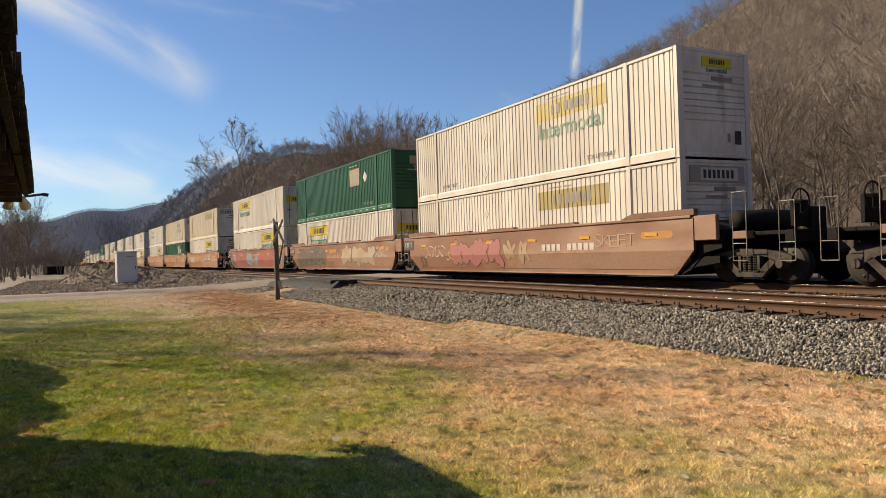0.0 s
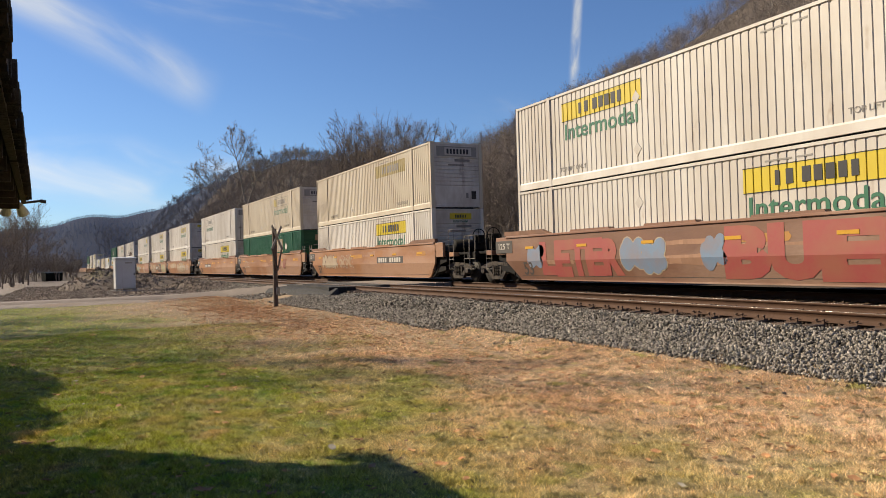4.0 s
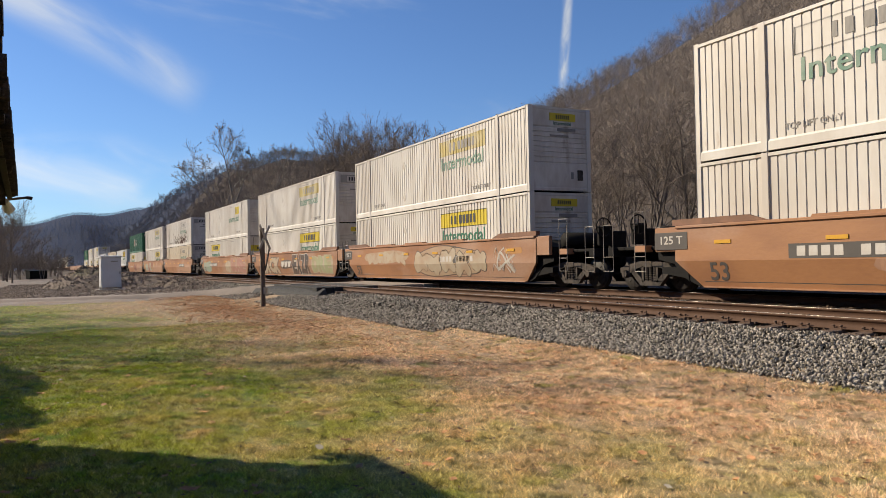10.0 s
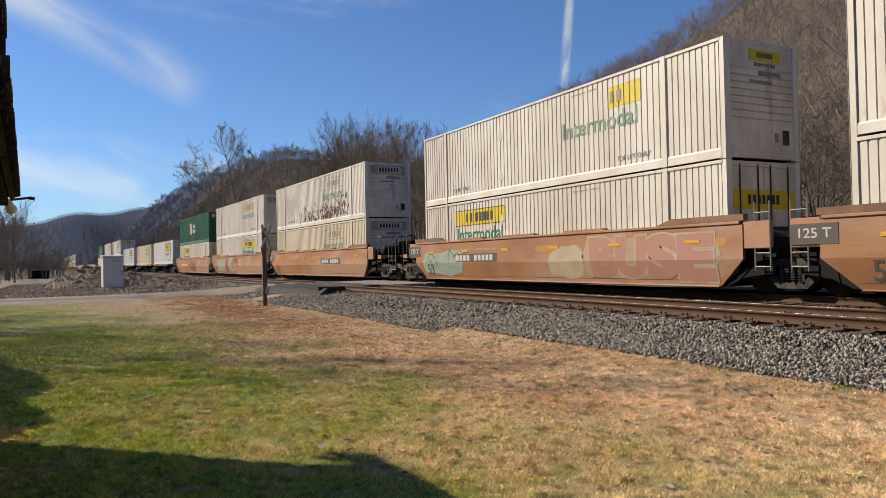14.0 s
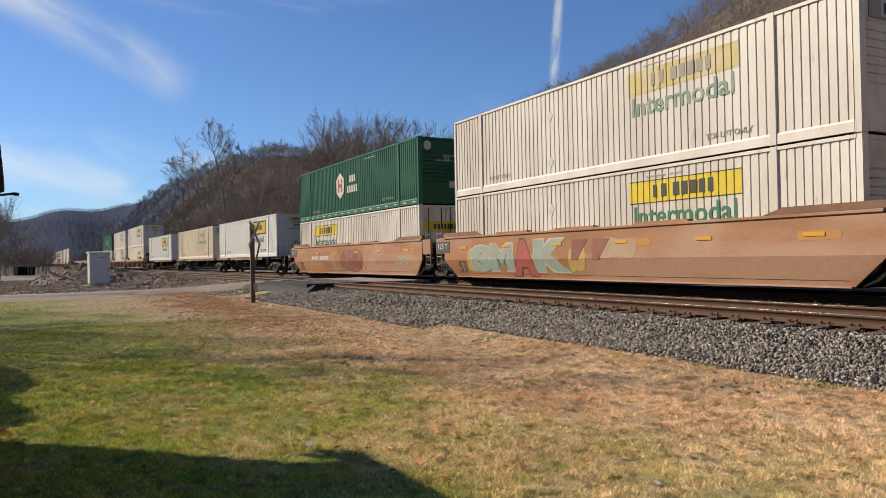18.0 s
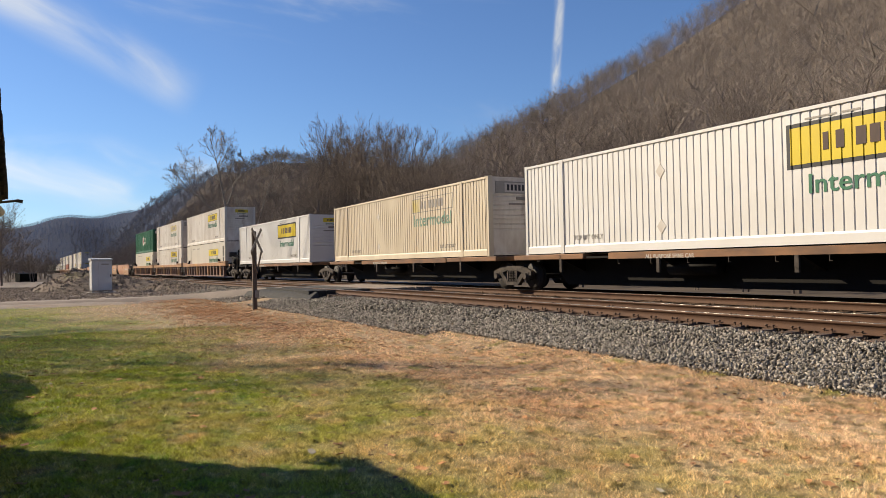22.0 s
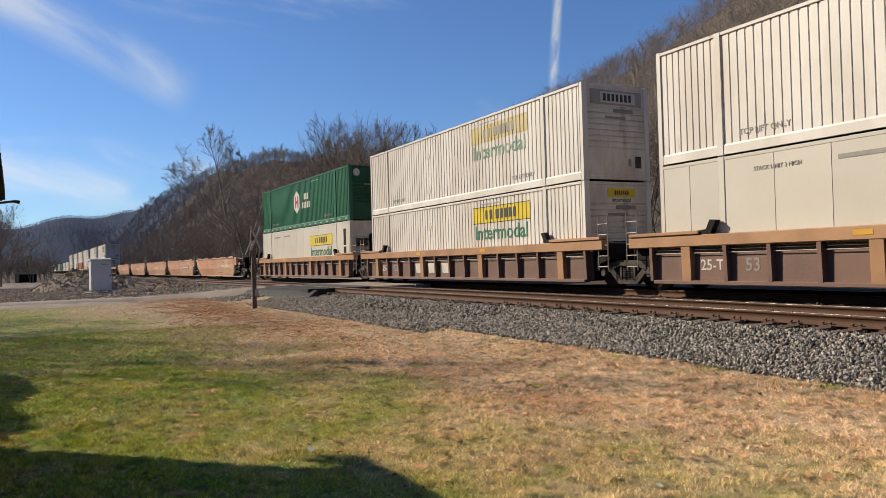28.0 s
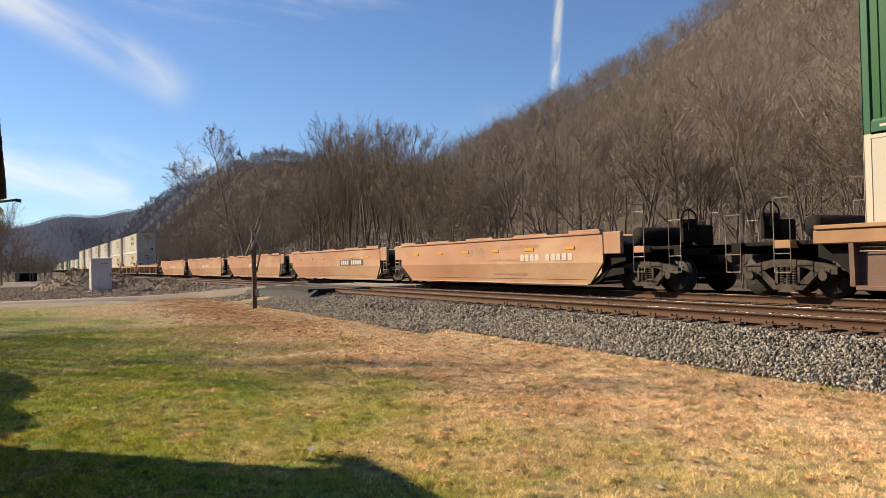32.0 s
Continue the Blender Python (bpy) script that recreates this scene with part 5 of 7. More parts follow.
def container(paint, label, sign=None, end="plain", doors=False, smooth_wall=False, rust=False):
    """A 53-foot domestic container: walls, posts, rails, roof, ends and markings. Origin at its bottom, middle."""
    c = thing("shipping_container", label, "container", group="containers of the train")
    wall, rail_m, end_m = PAINTS[paint]
    h, w = LEN / 2, WID / 2
    post_x = 6.096
    for out in (-1, 1):
        y = out * (w - 0.02)
        for a, b in ((-h + 0.14, -post_x - 0.09), (-post_x + 0.09, post_x - 0.09), (post_x + 0.09, h - 0.14)):
            if smooth_wall:
                n = max(2, round((b - a) / 1.3))
                for i in range(n):
                    p, q = a + (b - a) * i / n, a + (b - a) * (i + 1) / n - 0.012
                    part("side_panel", shared(("smooth_panel", p, out), lambda: Shape().box(p, q, y - 0.02, y + 0.02, 0.26, HIGH - 0.09, 0.003), wall), wall, c)
            else:
                part("side_panel", shared(("side_panel", a, out, paint), lambda: corrugated(a, b, 0.26, HIGH - 0.09, y, out=out, lead=a + 0.05, pitch=PITCH if b - a > 3 else 0.200), wall), wall, c)
        part("bottom_rail", shared(("bottom_rail", out, paint), lambda: Shape().prism([(out * (w - 0.07), 0.02), (out * (w + 0.004), 0.02), (out * (w + 0.004), 0.215), (out * (w - 0.018), 0.262), (out * (w - 0.07), 0.262)], -h + 0.12, h - 0.12, "x"), rail_m), rail_m, c)
        part("top_rail", shared(("top_rail", out, paint), lambda: Shape().box(-h + 0.12, h - 0.12, y - 0.03, y + 0.022, HIGH - 0.092, HIGH - 0.01, 0.008), rail_m), rail_m, c)
        for x in (-post_x, post_x):
            p = part("lift_post", shared(("lift_post", x, out, paint), lambda: Shape().box(x - 0.092, x + 0.092, y - 0.04, y + 0.028, 0.0, HIGH, 0.01), rail_m), rail_m, c)
            part("lift_socket", shared(("lift_socket", x, out), lambda: Shape().box(x - 0.055, x + 0.055, y - 0.037, y + 0.037, HIGH - 0.10, HIGH + 0.018, 0.01), M_RUNNING), M_RUNNING, p)
        for x in (-h, h):
            e = 1 if x > 0 else -1
            part("corner_post", shared(("corner_post", x, out, paint), lambda: Shape().box(x - e * 0.15, x, out * w - out * 0.17, out * w, 0.0, HIGH, 0.012), rail_m), rail_m, c)
        if not smooth_wall and paint in ("white", "cream", "clean"):
            for z in (0.62, 2.05):
                part("placard_holder", shared(("placard_holder", out), lambda: Shape().prism([(-0.16, 0), (0, -0.19), (0.16, 0), (0, 0.19)], out * (w - 0.024), out * (w - 0.008)), M_WHITELET), M_WHITELET, c, at=Matrix.Translation((-1.95, 0, z)))
    part("roof", shared(("roof", paint), lambda: Shape().box(-h + 0.1, h - 0.1, -w + 0.03, w - 0.03, HIGH - 0.05, HIGH - 0.012), rail_m), rail_m, c)
    part("underframe", shared(("underframe",), lambda: Shape().box(-h + 0.05, h - 0.05, -w + 0.06, w - 0.06, 0.03, 0.2), M_RUNNING), M_RUNNING, c)
    # a pressed bulkhead at one end, a pair of doors with locking bars at the other
    for x, e, dr in ((h, 1, doors), (-h, -1, not doors)):
        if dr:
            for k in (-1, 1):
                d = part("door", shared(("door", x, k, paint), lambda: Shape().box(x - e * 0.08, x - e * 0.03, min(0.01 * k, k * 1.13), max(0.01 * k, k * 1.13), 0.14, HIGH - 0.12, 0.006), end_m), end_m, c)
                for q in (0.22, 0.85):
                    part("locking_bar", shared(("locking_bar", x, k, q), lambda: Shape().tube((x - e * 0.012, k * q, 0.1), (x - e * 0.012, k * q, HIGH - 0.1), 0.02, n=6), M_FRAME), M_FRAME, d)
                    part("bar_handle", shared(("bar_handle", x, k, q), lambda: Shape().box(min(x - e * 0.03, x), max(x - e * 0.03, x), k * q - 0.14, k * q + 0.14, 1.15, 1.19, 0.004), M_FRAME), M_FRAME, d)
            for z in (0.06, HIGH - 0.11):
                part("end_rail", shared(("end_rail", x, z, paint), lambda: Shape().box(min(x - e * 0.12, x - e * 0.01), max(x - e * 0.12, x - e * 0.01), -1.13, 1.13, z - 0.05, z + 0.08, 0.008), end_m), end_m, c)
        else:
            prof = [(x - e * 0.12, 0.03), (x - e * 0.012, 0.03), (x - e * 0.012, 0.12), (x - e * 0.03, 0.15), (x - e * 0.03, 0.95), (x - e * 0.05, 0.98)]
            for i in range(7):
                z = 1.02 + i * 0.17
                prof += [(x - e * 0.022, z), (x - e * 0.022, z + 0.115), (x - e * 0.055, z + 0.135), (x - e * 0.055, z + 0.16)]
            prof += [(x - e * 0.025, 2.24), (x - e * 0.025, HIGH - 0.12), (x - e * 0.008, HIGH - 0.10), (x - e * 0.008, HIGH - 0.02), (x - e * 0.12, HIGH - 0.02)]
            b = part("end_wall", shared(("end_wall", x, paint), lambda: Shape().prism(prof, -1.14, 1.14), end_m), end_m, c)
            part("vent_plate", shared(("vent_plate", x), lambda: Shape().box(min(x - e * 0.03, x - e * 0.010), max(x - e * 0.03, x - e * 0.010), 0.72, 0.95, 0.40, 0.76, 0.004), M_FRAME), M_FRAME, b)
            part("data_plate", shared(("data_plate", x), lambda: Shape().box(min(x - e * 0.03, x - e * 0.018), max(x - e * 0.03, x - e * 0.018), 0.45, 0.56, 0.45, 0.68, 0.003), M_GREYLET), M_GREYLET, b)
            part("document_tube", shared(("document_tube", x), lambda: Shape().box(min(x - e * 0.03, x + e * 0.004), max(x - e * 0.03, x + e * 0.004), -0.1, 0.66, 2.06, 2.17, 0.01), M_GREYLET), M_GREYLET, b)
            part("number_bar", shared(("number_bar", x), lambda: Shape().box(min(x - e * 0.03, x - e * 0.016), max(x - e * 0.03, x - e * 0.016), -0.42, 0.36, 1.87, 1.94), M_GREYLET if paint not in ("green", "bright") else M_WHITELET), M_GREYLET, b)
    if smooth_wall:
        # No hole is cut: a black slab paints the opening's inner shade.
        part("side_opening", shared(("side_opening",), lambda: Shape().box(7.15, 7.5, -w - 0.004, -w + 0.03, 0.3, 2.5), M_RUNNING), M_RUNNING, c, "flat black panel painted as the shaded opening beside the cooling unit")
        part("opening_bar", shared(("opening_bar",), lambda: Shape().box(7.15, 7.5, -w - 0.012, -w + 0.03, 1.55, 1.62), M_SMOOTH), M_SMOOTH, c)
        part("cooling_unit", shared(("cooling_unit",), lambda: Shape().box(h - 0.02, h + 0.42, -0.25, 0.75, 0.75, 2.2, 0.08), M_RUNNING), M_RUNNING, c, "black rounded cooling unit on the end wall")
        part("control_panel", shared(("control_panel",), lambda: Shape().box(h - 0.02, h + 0.1, -0.98, -0.35, 1.55, 1.95, 0.02), M_FRAME), M_FRAME, c)
    markings(c, paint, sign, end, doors, smooth_wall)
    if rust:
        rust_patches(c)
    return c


def letter_shape(wide, high):
    """One letter of a name, drawn as a plain bar."""
    return Shape().box(0, wide, -0.003, 0, 0, high)


def rust_patches(c):
    """Worn brown streaks where old lettering has peeled off the ribs."""
    r = random.Random(8)
    y = -WID / 2 + 0.02
    s = Shape()
    for i in range(330):
        x = r.gauss(*r.choice(((1.6, 1.3), (2.4, 0.8), (4.9, 0.5), (-1.2, 1.0), (3.4, 0.9))))
        z = 0.32 + abs(r.gauss(0, 0.45)) + (0.5 if 4.3 < x < 5.4 and r.random() < 0.6 else 0)
        if not -5.7 < x < 5.9 or z > 2.4:
            continue
        w, h = r.uniform(0.015, 0.055), r.uniform(0.03, 0.14)
        n = 9
        s.prism([(x + w * math.cos(t) * r.uniform(0.5, 1.3), z + h * math.sin(t) * r.uniform(0.5, 1.3)) for t in [2 * math.pi * k / n for k in range(n)]], y - 0.009 - 0.00002 * i, y - 0.003)
    part("rust_stain", s, M_RUSTMARK, c, "dark rust-brown streaks of peeled lettering")["kind"] = "stuff"


def markings(c, paint, sign, end, doors, smooth_wall):
    """Signs and lettering on the near wall and the front end."""
    h, w = LEN / 2, WID / 2
    y = -w + 0.02 - (0.026 if smooth_wall else 0.005)
    lead = -6.096 + 0.09 + 0.05

    def panel(name, x0, x1, z0, z1, m, label="", off=0.0):
        if smooth_wall:
            return part(name, shared((name, "flat", x0, x1, z0, z1, off, m.name), lambda: Shape().box(x0, x1, y - 0.004 - off, y - off, z0, z1), m), m, c, label)
        return part(name, shared((name, x0, x1, z0, z1, off, m.name), lambda: corrugated(x0, x1, z0, z1, y - off, lead=lead), m), m, c, label)

    if sign:
        style, x0 = sign
        dw, z0, dh = 3.65, 1.95, 0.60
        z0 -= 0.22 if smooth_wall else 0
        if style in ("yellow", "dull", "faded", "part", "lime"):
            m = {"yellow": M_YELLOW, "lime": M_YELLOW, "dull": M_YELLOWDULL, "faded": M_YELLOWFADE, "part": M_YELLOW}[style]
            a = x0 + (2.3 if style == "part" else 0)
            panel("sign", a, x0 + dw, z0, z0 + dh, m, "yellow rectangular sign")
            tm = M_BLACK if style in ("yellow", "lime") else M_GREYLET
            nb = 7 if style != "part" else 2
            for i in range(nb):
                u = x0 + dw * (0.24 if style != "part" else 0.66) + i * 0.28 + (0.12 if i > 1 else 0)
                part("letter_bar", shared(("letter_bar", tm.name), lambda: letter_shape(1.0, 0.33), tm), tm, c, at=Matrix.Translation((u, y - 0.005, z0 + 0.135)) @ Matrix.Diagonal(((0.12, 0.18, 0.21, 0.2, 0.2, 0.19, 0.16)[i], 1, 1, 1)))
            for z in (z0, z0 + dh - 0.025):
                panel("sign_edge", a, x0 + dw, z, z + 0.022, M_BLACK if style == "yellow" else m, off=0.004)
        elif style == "bordered":
            z0, dh, dw = 1.62, 0.96, 3.75
            panel("sign_edge", x0, x0 + dw, z0, z0 + dh, M_BLACK, "black border of the sign")
            panel("sign", x0 + 0.09, x0 + dw - 0.09, z0 + 0.09, z0 + dh - 0.09, M_YELLOW, "bright yellow rectangular sign", off=0.004)
            for i in range(7):
                part("letter_bar", shared(("letter_bar", "big"), lambda: letter_shape(1.0, 0.36), M_BROWNLET), M_BROWNLET, c, at=Matrix.Translation((x0 + 0.85 + i * 0.28 + (0.14 if i > 1 else 0), y - 0.009, z0 + 0.32)) @ Matrix.Diagonal(((0.12, 0.18, 0.21, 0.2, 0.2, 0.19, 0.16)[i], 1, 1, 1)))
        elif style in ("outline", "ghost"):
            for a, b, p, q in ((x0, x0 + dw, z0, z0 + 0.03), (x0, x0 + dw, z0 + dh - 0.03, z0 + dh), (x0, x0 + 0.04, z0, z0 + dh), (x0 + dw - 0.04, x0 + dw, z0, z0 + dh)):
                panel("sign_edge", a, b, p, q, M_GREYFAINT)
            if style == "ghost":
                panel("sign", x0 + 0.04, x0 + 0.75, z0 + 0.03, z0 + dh - 0.03, M_YELLOWFADE, "worn remains of a yellow sign")
            for i in range(7):
                part("letter_bar", shared(("letter_bar", "grey"), lambda: letter_shape(1.0, 0.33), M_GREYLET), M_GREYLET, c, at=Matrix.Translation((x0 + dw * 0.24 + i * 0.28 + (0.12 if i > 1 else 0), y - 0.003, z0 + 0.14)) @ Matrix.Diagonal(((0.12, 0.18, 0.21, 0.2, 0.2, 0.19, 0.16)[i], 1, 1, 1)))
        if style in ("yellow", "faded", "bordered", "outline", "ghost", "lime", "part"):
            word = INTERMODAL if style in ("yellow", "bordered", "lime") else INTERMODAL_FADED
            ww = 2.75 if style == "bordered" else 3.35 if style != "part" else 3.35
            part("lettering", word, M_LETTER, c, "green lettering", at=Matrix.Translation((x0 + dw * 0.5, y - 0.004, z0 - 0.36)) @ Matrix.Diagonal((ww / WORD_W, 1, 0.82 if style != "bordered" else 0.66, 1)))
        if style == "hexagon":
            zc = 1.62
            part("emblem", shared(("emblem", x0), lambda: Shape().prism([(x0 + 0.62 * math.cos(a), zc + 0.70 * math.sin(a)) for a in [math.pi / 6 + i * math.pi / 3 for i in range(6)]], y - 0.004, y), M_WHITELET), M_WHITELET, c, "white hexagonal emblem")
            for a, b, p, q in ((-0.32, -0.12, -0.36, 0.36), (0.12, 0.32, -0.36, 0.36), (-0.12, 0.12, -0.09, 0.09)):
                part("emblem_bar", shared(("emblem_bar", x0, a), lambda: Shape().box(x0 + a, x0 + b, y - 0.008, y - 0.004, zc + p, zc + q), M_REDLET), M_REDLET, c, "red bar of the emblem")
            for i in range(8):
                u, z = (x0 + 1.35 + i * 0.3, zc + 0.06) if i < 3 else (x0 + 1.0 + (i - 3) * 0.3, zc - 0.46)
                part("letter_bar", shared(("letter_bar", "white"), lambda: Shape().box(0, 0.18, -0.003, 0, 0, 0.36), M_WHITELET), M_WHITELET, c, at=Matrix.Translation((u, y, z)))
        if style == "square":
            part("emblem", shared(("emblem_square", x0), lambda: Shape().box(x0, x0 + 1.48, y - 0.004, y, 1.55, 2.47), M_TAN), M_TAN, c, "tan square emblem")
            for i in range(3):
                part("letter_bar", shared(("letter_bar", "green"), lambda: Shape().box(0, 0.28, -0.003, 0, 0, 0.6), M_GREYFAINT), M_GREYFAINT, c, at=Matrix.Translation((x0 + 0.2 + i * 0.4, y - 0.005, 1.7)))
            part("placard", shared(("diamond", x0), lambda: Shape().prism([(x0 + 2.0, 1.9), (x0 + 2.3, 2.2), (x0 + 2.6, 1.9), (x0 + 2.3, 1.6)][::-1], y - 0.004, y), M_WHITELET), M_WHITELET, c, "white diamond placard")
    if paint in ("green", "bright"):
        for i in range(17):
            part("reflector", shared(("reflector",), lambda: Shape().box(-0.15, 0.15, -0.003, 0, 0, 0.05), M_WHITELET), M_WHITELET, c, at=Matrix.Translation((-7.6 + i * 0.95, -w - 0.0045, 0.10)))
    part("lettering", STACKLIM if smooth_wall else TOPLIFT, M_GREYLET, c, at=Matrix.Translation((4.9 if not smooth_wall else -4.6, y - 0.003, 0.46 if not smooth_wall else 2.5)))
    if not smooth_wall:
        part("lettering", TOPLIFT, M_GREYLET, c, at=Matrix.Translation((-4.9, y - 0.003, 0.46)))
    part("number_bar", shared(("number_bar_side", smooth_wall), lambda: Shape().box(-3.2, -2.0, y - 0.003, y, 2.46, 2.55) if smooth_wall else Shape().box(2.2, 2.9, y - 0.003, y, 2.62, 2.66).box(3.0, 3.4, y - 0.003, y, 2.62, 2.66), M_GREYFAINT), M_GREYFAINT, c)
    e = h - (0.028 if doors else 0.006)
    if end == "yellow":
        z0, dh, y0, y1 = (1.72, 0.46, -1.08, 1.08) if doors else (2.42, 0.26, -0.42, 0.66)
        part("end_sign", shared(("end_sign", doors), lambda: Shape().box(e - 0.02, e + 0.006, y0, y1, z0, z0 + dh), M_YELLOW), M_YELLOW, c, "yellow sign on the end")
        for i in range(7):
            wd = (y1 - y0) / 13
            part("letter_bar", shared(("end_bar", doors), lambda: Shape().box(0, 0.003, 0, wd * 0.66, 0, dh * 0.5), M_BLACK), M_BLACK, c, at=Matrix.Translation((e + 0.0065, y0 + wd * (3 + i), z0 + dh * 0.25)))
        if not doors:
            part("lettering", INTERMODAL_S, M_LETTER, c, at=Matrix.Translation((e + 0.004, 0.1, 2.33)) @ Matrix.Rotation(math.pi / 2, 4, "Z"))
    elif end == "plate":
        part("end_sign", shared(("end_plate", doors), lambda: Shape().box(e - 0.02, e + 0.004, -0.98, 1.0, 2.28, 2.72), M_GREYFAINT), M_GREYFAINT, c, "framed grey-white name plate")
        part("plate_face", shared(("plate_face", doors), lambda: Shape().box(e, e + 0.008, -0.6, 0.75, 2.33, 2.67), M_WHITELET), M_WHITELET, c)
        for i in range(7):
            part("letter_bar", shared(("plate_bar", doors), lambda: Shape().box(0, 0.003, 0, 0.10, 0, 0.22), M_BLACK), M_BLACK, c, at=Matrix.Translation((e + 0.0085, -0.5 + i * 0.165, 2.39)))
    if paint in ("green", "bright"):
        if sign and sign[0] == "square":
            part("end_emblem", shared(("end_emblem_square",), lambda: Shape().box(e, e + 0.005, -0.3, 0.25, 2.2, 2.6), M_TAN), M_TAN, c)
        else:
            part("end_emblem", shared(("end_emblem",), lambda: Shape().prism([(-0.85 + 0.2 * math.cos(a), 2.52 + 0.22 * math.sin(a)) for a in [math.pi / 6 + i * math.pi / 3 for i in range(6)]], e, e + 0.006, "x"), M_WHITELET), M_WHITELET, c)
            part("data_label", shared(("data_label",), lambda: Shape().box(e, e + 0.005, 0.2, 0.62, 0.72, 1.02), M_WHITELET), M_WHITELET, c)
        part("end_mark", FIFTY, M_WHITELET, c, at=Matrix.Translation((e + 0.012, 0.1, 1.95)) @ Matrix.Rotation(math.pi / 2, 4, "Z"))


M_GOLD = mat("reflective_yellow_strip", (0.586, 0.31, 0.0276), 0.4, bump=0.0)
GR = {k: mat("spray_paint_" + k, col, 0.55, dark=tuple(0.5 * x + 0.5 * y for x, y in zip(col, (0.28, 0.14, 0.07))), scale=1.6, amount=0.9, fine=14, fine_amount=0.35, bump=0.0) for k, col in {
    "red": (0.317, 0.0621, 0.0587), "dullred": (0.186, 0.0517, 0.0414), "blue": (0.152, 0.235, 0.345), "cream": (0.38, 0.317, 0.228), "dark": (0.0379, 0.0345, 0.0331),
    "lime": (0.29, 0.31, 0.172), "mint": (0.235, 0.324, 0.283), "rose": (0.36, 0.13, 0.135), "pink": (0.345, 0.172, 0.138), "white": (0.428, 0.393, 0.345), "slate": (0.0655, 0.0635, 0.0587), "tan": (0.359, 0.262, 0.172), "orange": (0.414, 0.193, 0.0345), "yellow": (0.414, 0.31, 0.0828)}.items()}

def sill_y(z):
    return -1.50 if z > 0.82 else -1.50 + (0.82 - z) / 0.62 * 0.14


def blotch(x0, x1, z0, z1, seed, power=2.6, off=0.004, lean=0.1, rough=0.10):
    """A painted patch with an uneven rounded outline, laid over the fold of the side."""
    q, s = random.Random(seed), Shape()
    n = 22
    a, b, e, f = q.uniform(0, 6), q.uniform(0, 6), q.uniform(2, 4), q.uniform(4, 8)
    cols = []
    for i in range(n + 1):
        t = -1 + 2 * i / n
        r = max(0.0, 1 - abs(t) ** power) ** (1 / power)
        up = 1 + rough * math.sin(e * t + a) + 0.5 * rough * math.sin(f * t + b)
        dn = 1 + rough * math.sin(e * t + b + 2) + 0.5 * rough * math.sin(f * t + a)
        mid, half = (z0 + z1) / 2, (z1 - z0) / 2
        cols.append(((x0 + x1) / 2 + t * (x1 - x0) / 2, max(0.23, mid - half * r * dn), min(1.6, mid + half * r * up)))
    for (xa, la, ha), (xb, lb, hb) in zip(cols, cols[1:]):
        for zlo, zhi in ((0.2, 0.82), (0.82, 1.62)):
            p = [min(max(v, zlo), zhi) for v in (la, lb, hb, ha)]
            if p[3] - p[0] < 1e-4 and p[2] - p[1] < 1e-4:
                continue
            xs = (xa, xb, xb, xa)
            s.add([(xs[k] + lean * (p[k] - 0.8), sill_y(p[k]) - off, p[k]) for k in range(4)], [(0, 1, 2, 3)])
    return s


def line(s, pts, width, off):
    for (a, b), (p, q) in zip(pts, pts[1:]):
        l = math.hypot(p - a, q - b) + 1e-6
        u, w = -(q - b) / l * width / 2, (p - a) / l * width / 2
        s.add([(a + u, sill_y(b + w) - off, b + w), (a - u, sill_y(b - w) - off, b - w), (p - u, sill_y(q - w) - off, q - w), (p + u, sill_y(q + w) - off, q + w)], [(0, 1, 2, 3)])
    return s


def graffiti(c, x0, x1, z0, z1, n, fill, edge, seed, power=3.2):
    """Fat bubble letters on a well's side: overlapping painted bodies with drawn edges."""
    w = (x1 - x0) / n
    label = "faded " + fill + " spray-painted graffiti"
    for k in range(n):
        q = random.Random(seed * 31 + k)
        a, b = x0 + w * (k - (0.04 if n > 1 else 0)), x0 + w * (k + 1 + (0.06 if n > 1 else 0))
        lo, hi = z0 + q.uniform(0, 0.1) * (z1 - z0), z1 - q.uniform(0, 0.12) * (z1 - z0)
        if edge:
            part("graffiti_outline", blotch(a - 0.045, b + 0.045, lo - 0.04, hi + 0.04, seed * 31 + k, power, 0.003 + 0.002 * k), GR[edge], c, "painted outline of graffiti")
        body = part("graffiti_letter", blotch(a, b, lo, hi, seed * 31 + k, power, 0.004 + 0.002 * k), GR[fill], c, label)
        if n > 1:
            s = Shape()
            pen = GR[edge] if edge else M_BROWN_WARM
            for j in range(2):
                x, z = a + w * q.uniform(0.3, 0.8), lo + (hi - lo) * q.uniform(0.1, 0.35)
                g, pts = q.uniform(0.6, 2.4), []
                for i in range(9):
                    pts.append((x, z))
                    x += 0.09 * w * math.cos(g) * 1.2
                    z += 0.075 * (hi - lo) * math.sin(g) * 1.2
                    g += q.uniform(-0.5, 0.65)
                    z = min(max(z, lo + 0.05), hi - 0.05)
                line(s, pts, 0.045, 0.0055 + 0.002 * k)
            part("graffiti_stroke", s, pen, body)["kind"] = "stuff"
            for j, (u, v) in enumerate(((q.uniform(0.35, 0.6), 0.68), (q.uniform(0.4, 0.7), 0.16))):
                cx, cz = a + w * u, lo + (hi - lo) * v
                part("graffiti_gap", blotch(cx - 0.13 * w, cx + 0.13 * w, cz - 0.12 * (hi - lo), cz + 0.13 * (hi - lo), seed * 91 + k * 2 + j, 3.0, 0.0052 + 0.002 * k, 0.1, 0.3), GR["lime"] if fill == "slate" else M_BROWN if seed < 12 or seed > 30 else M_BROWN_WARM, body)


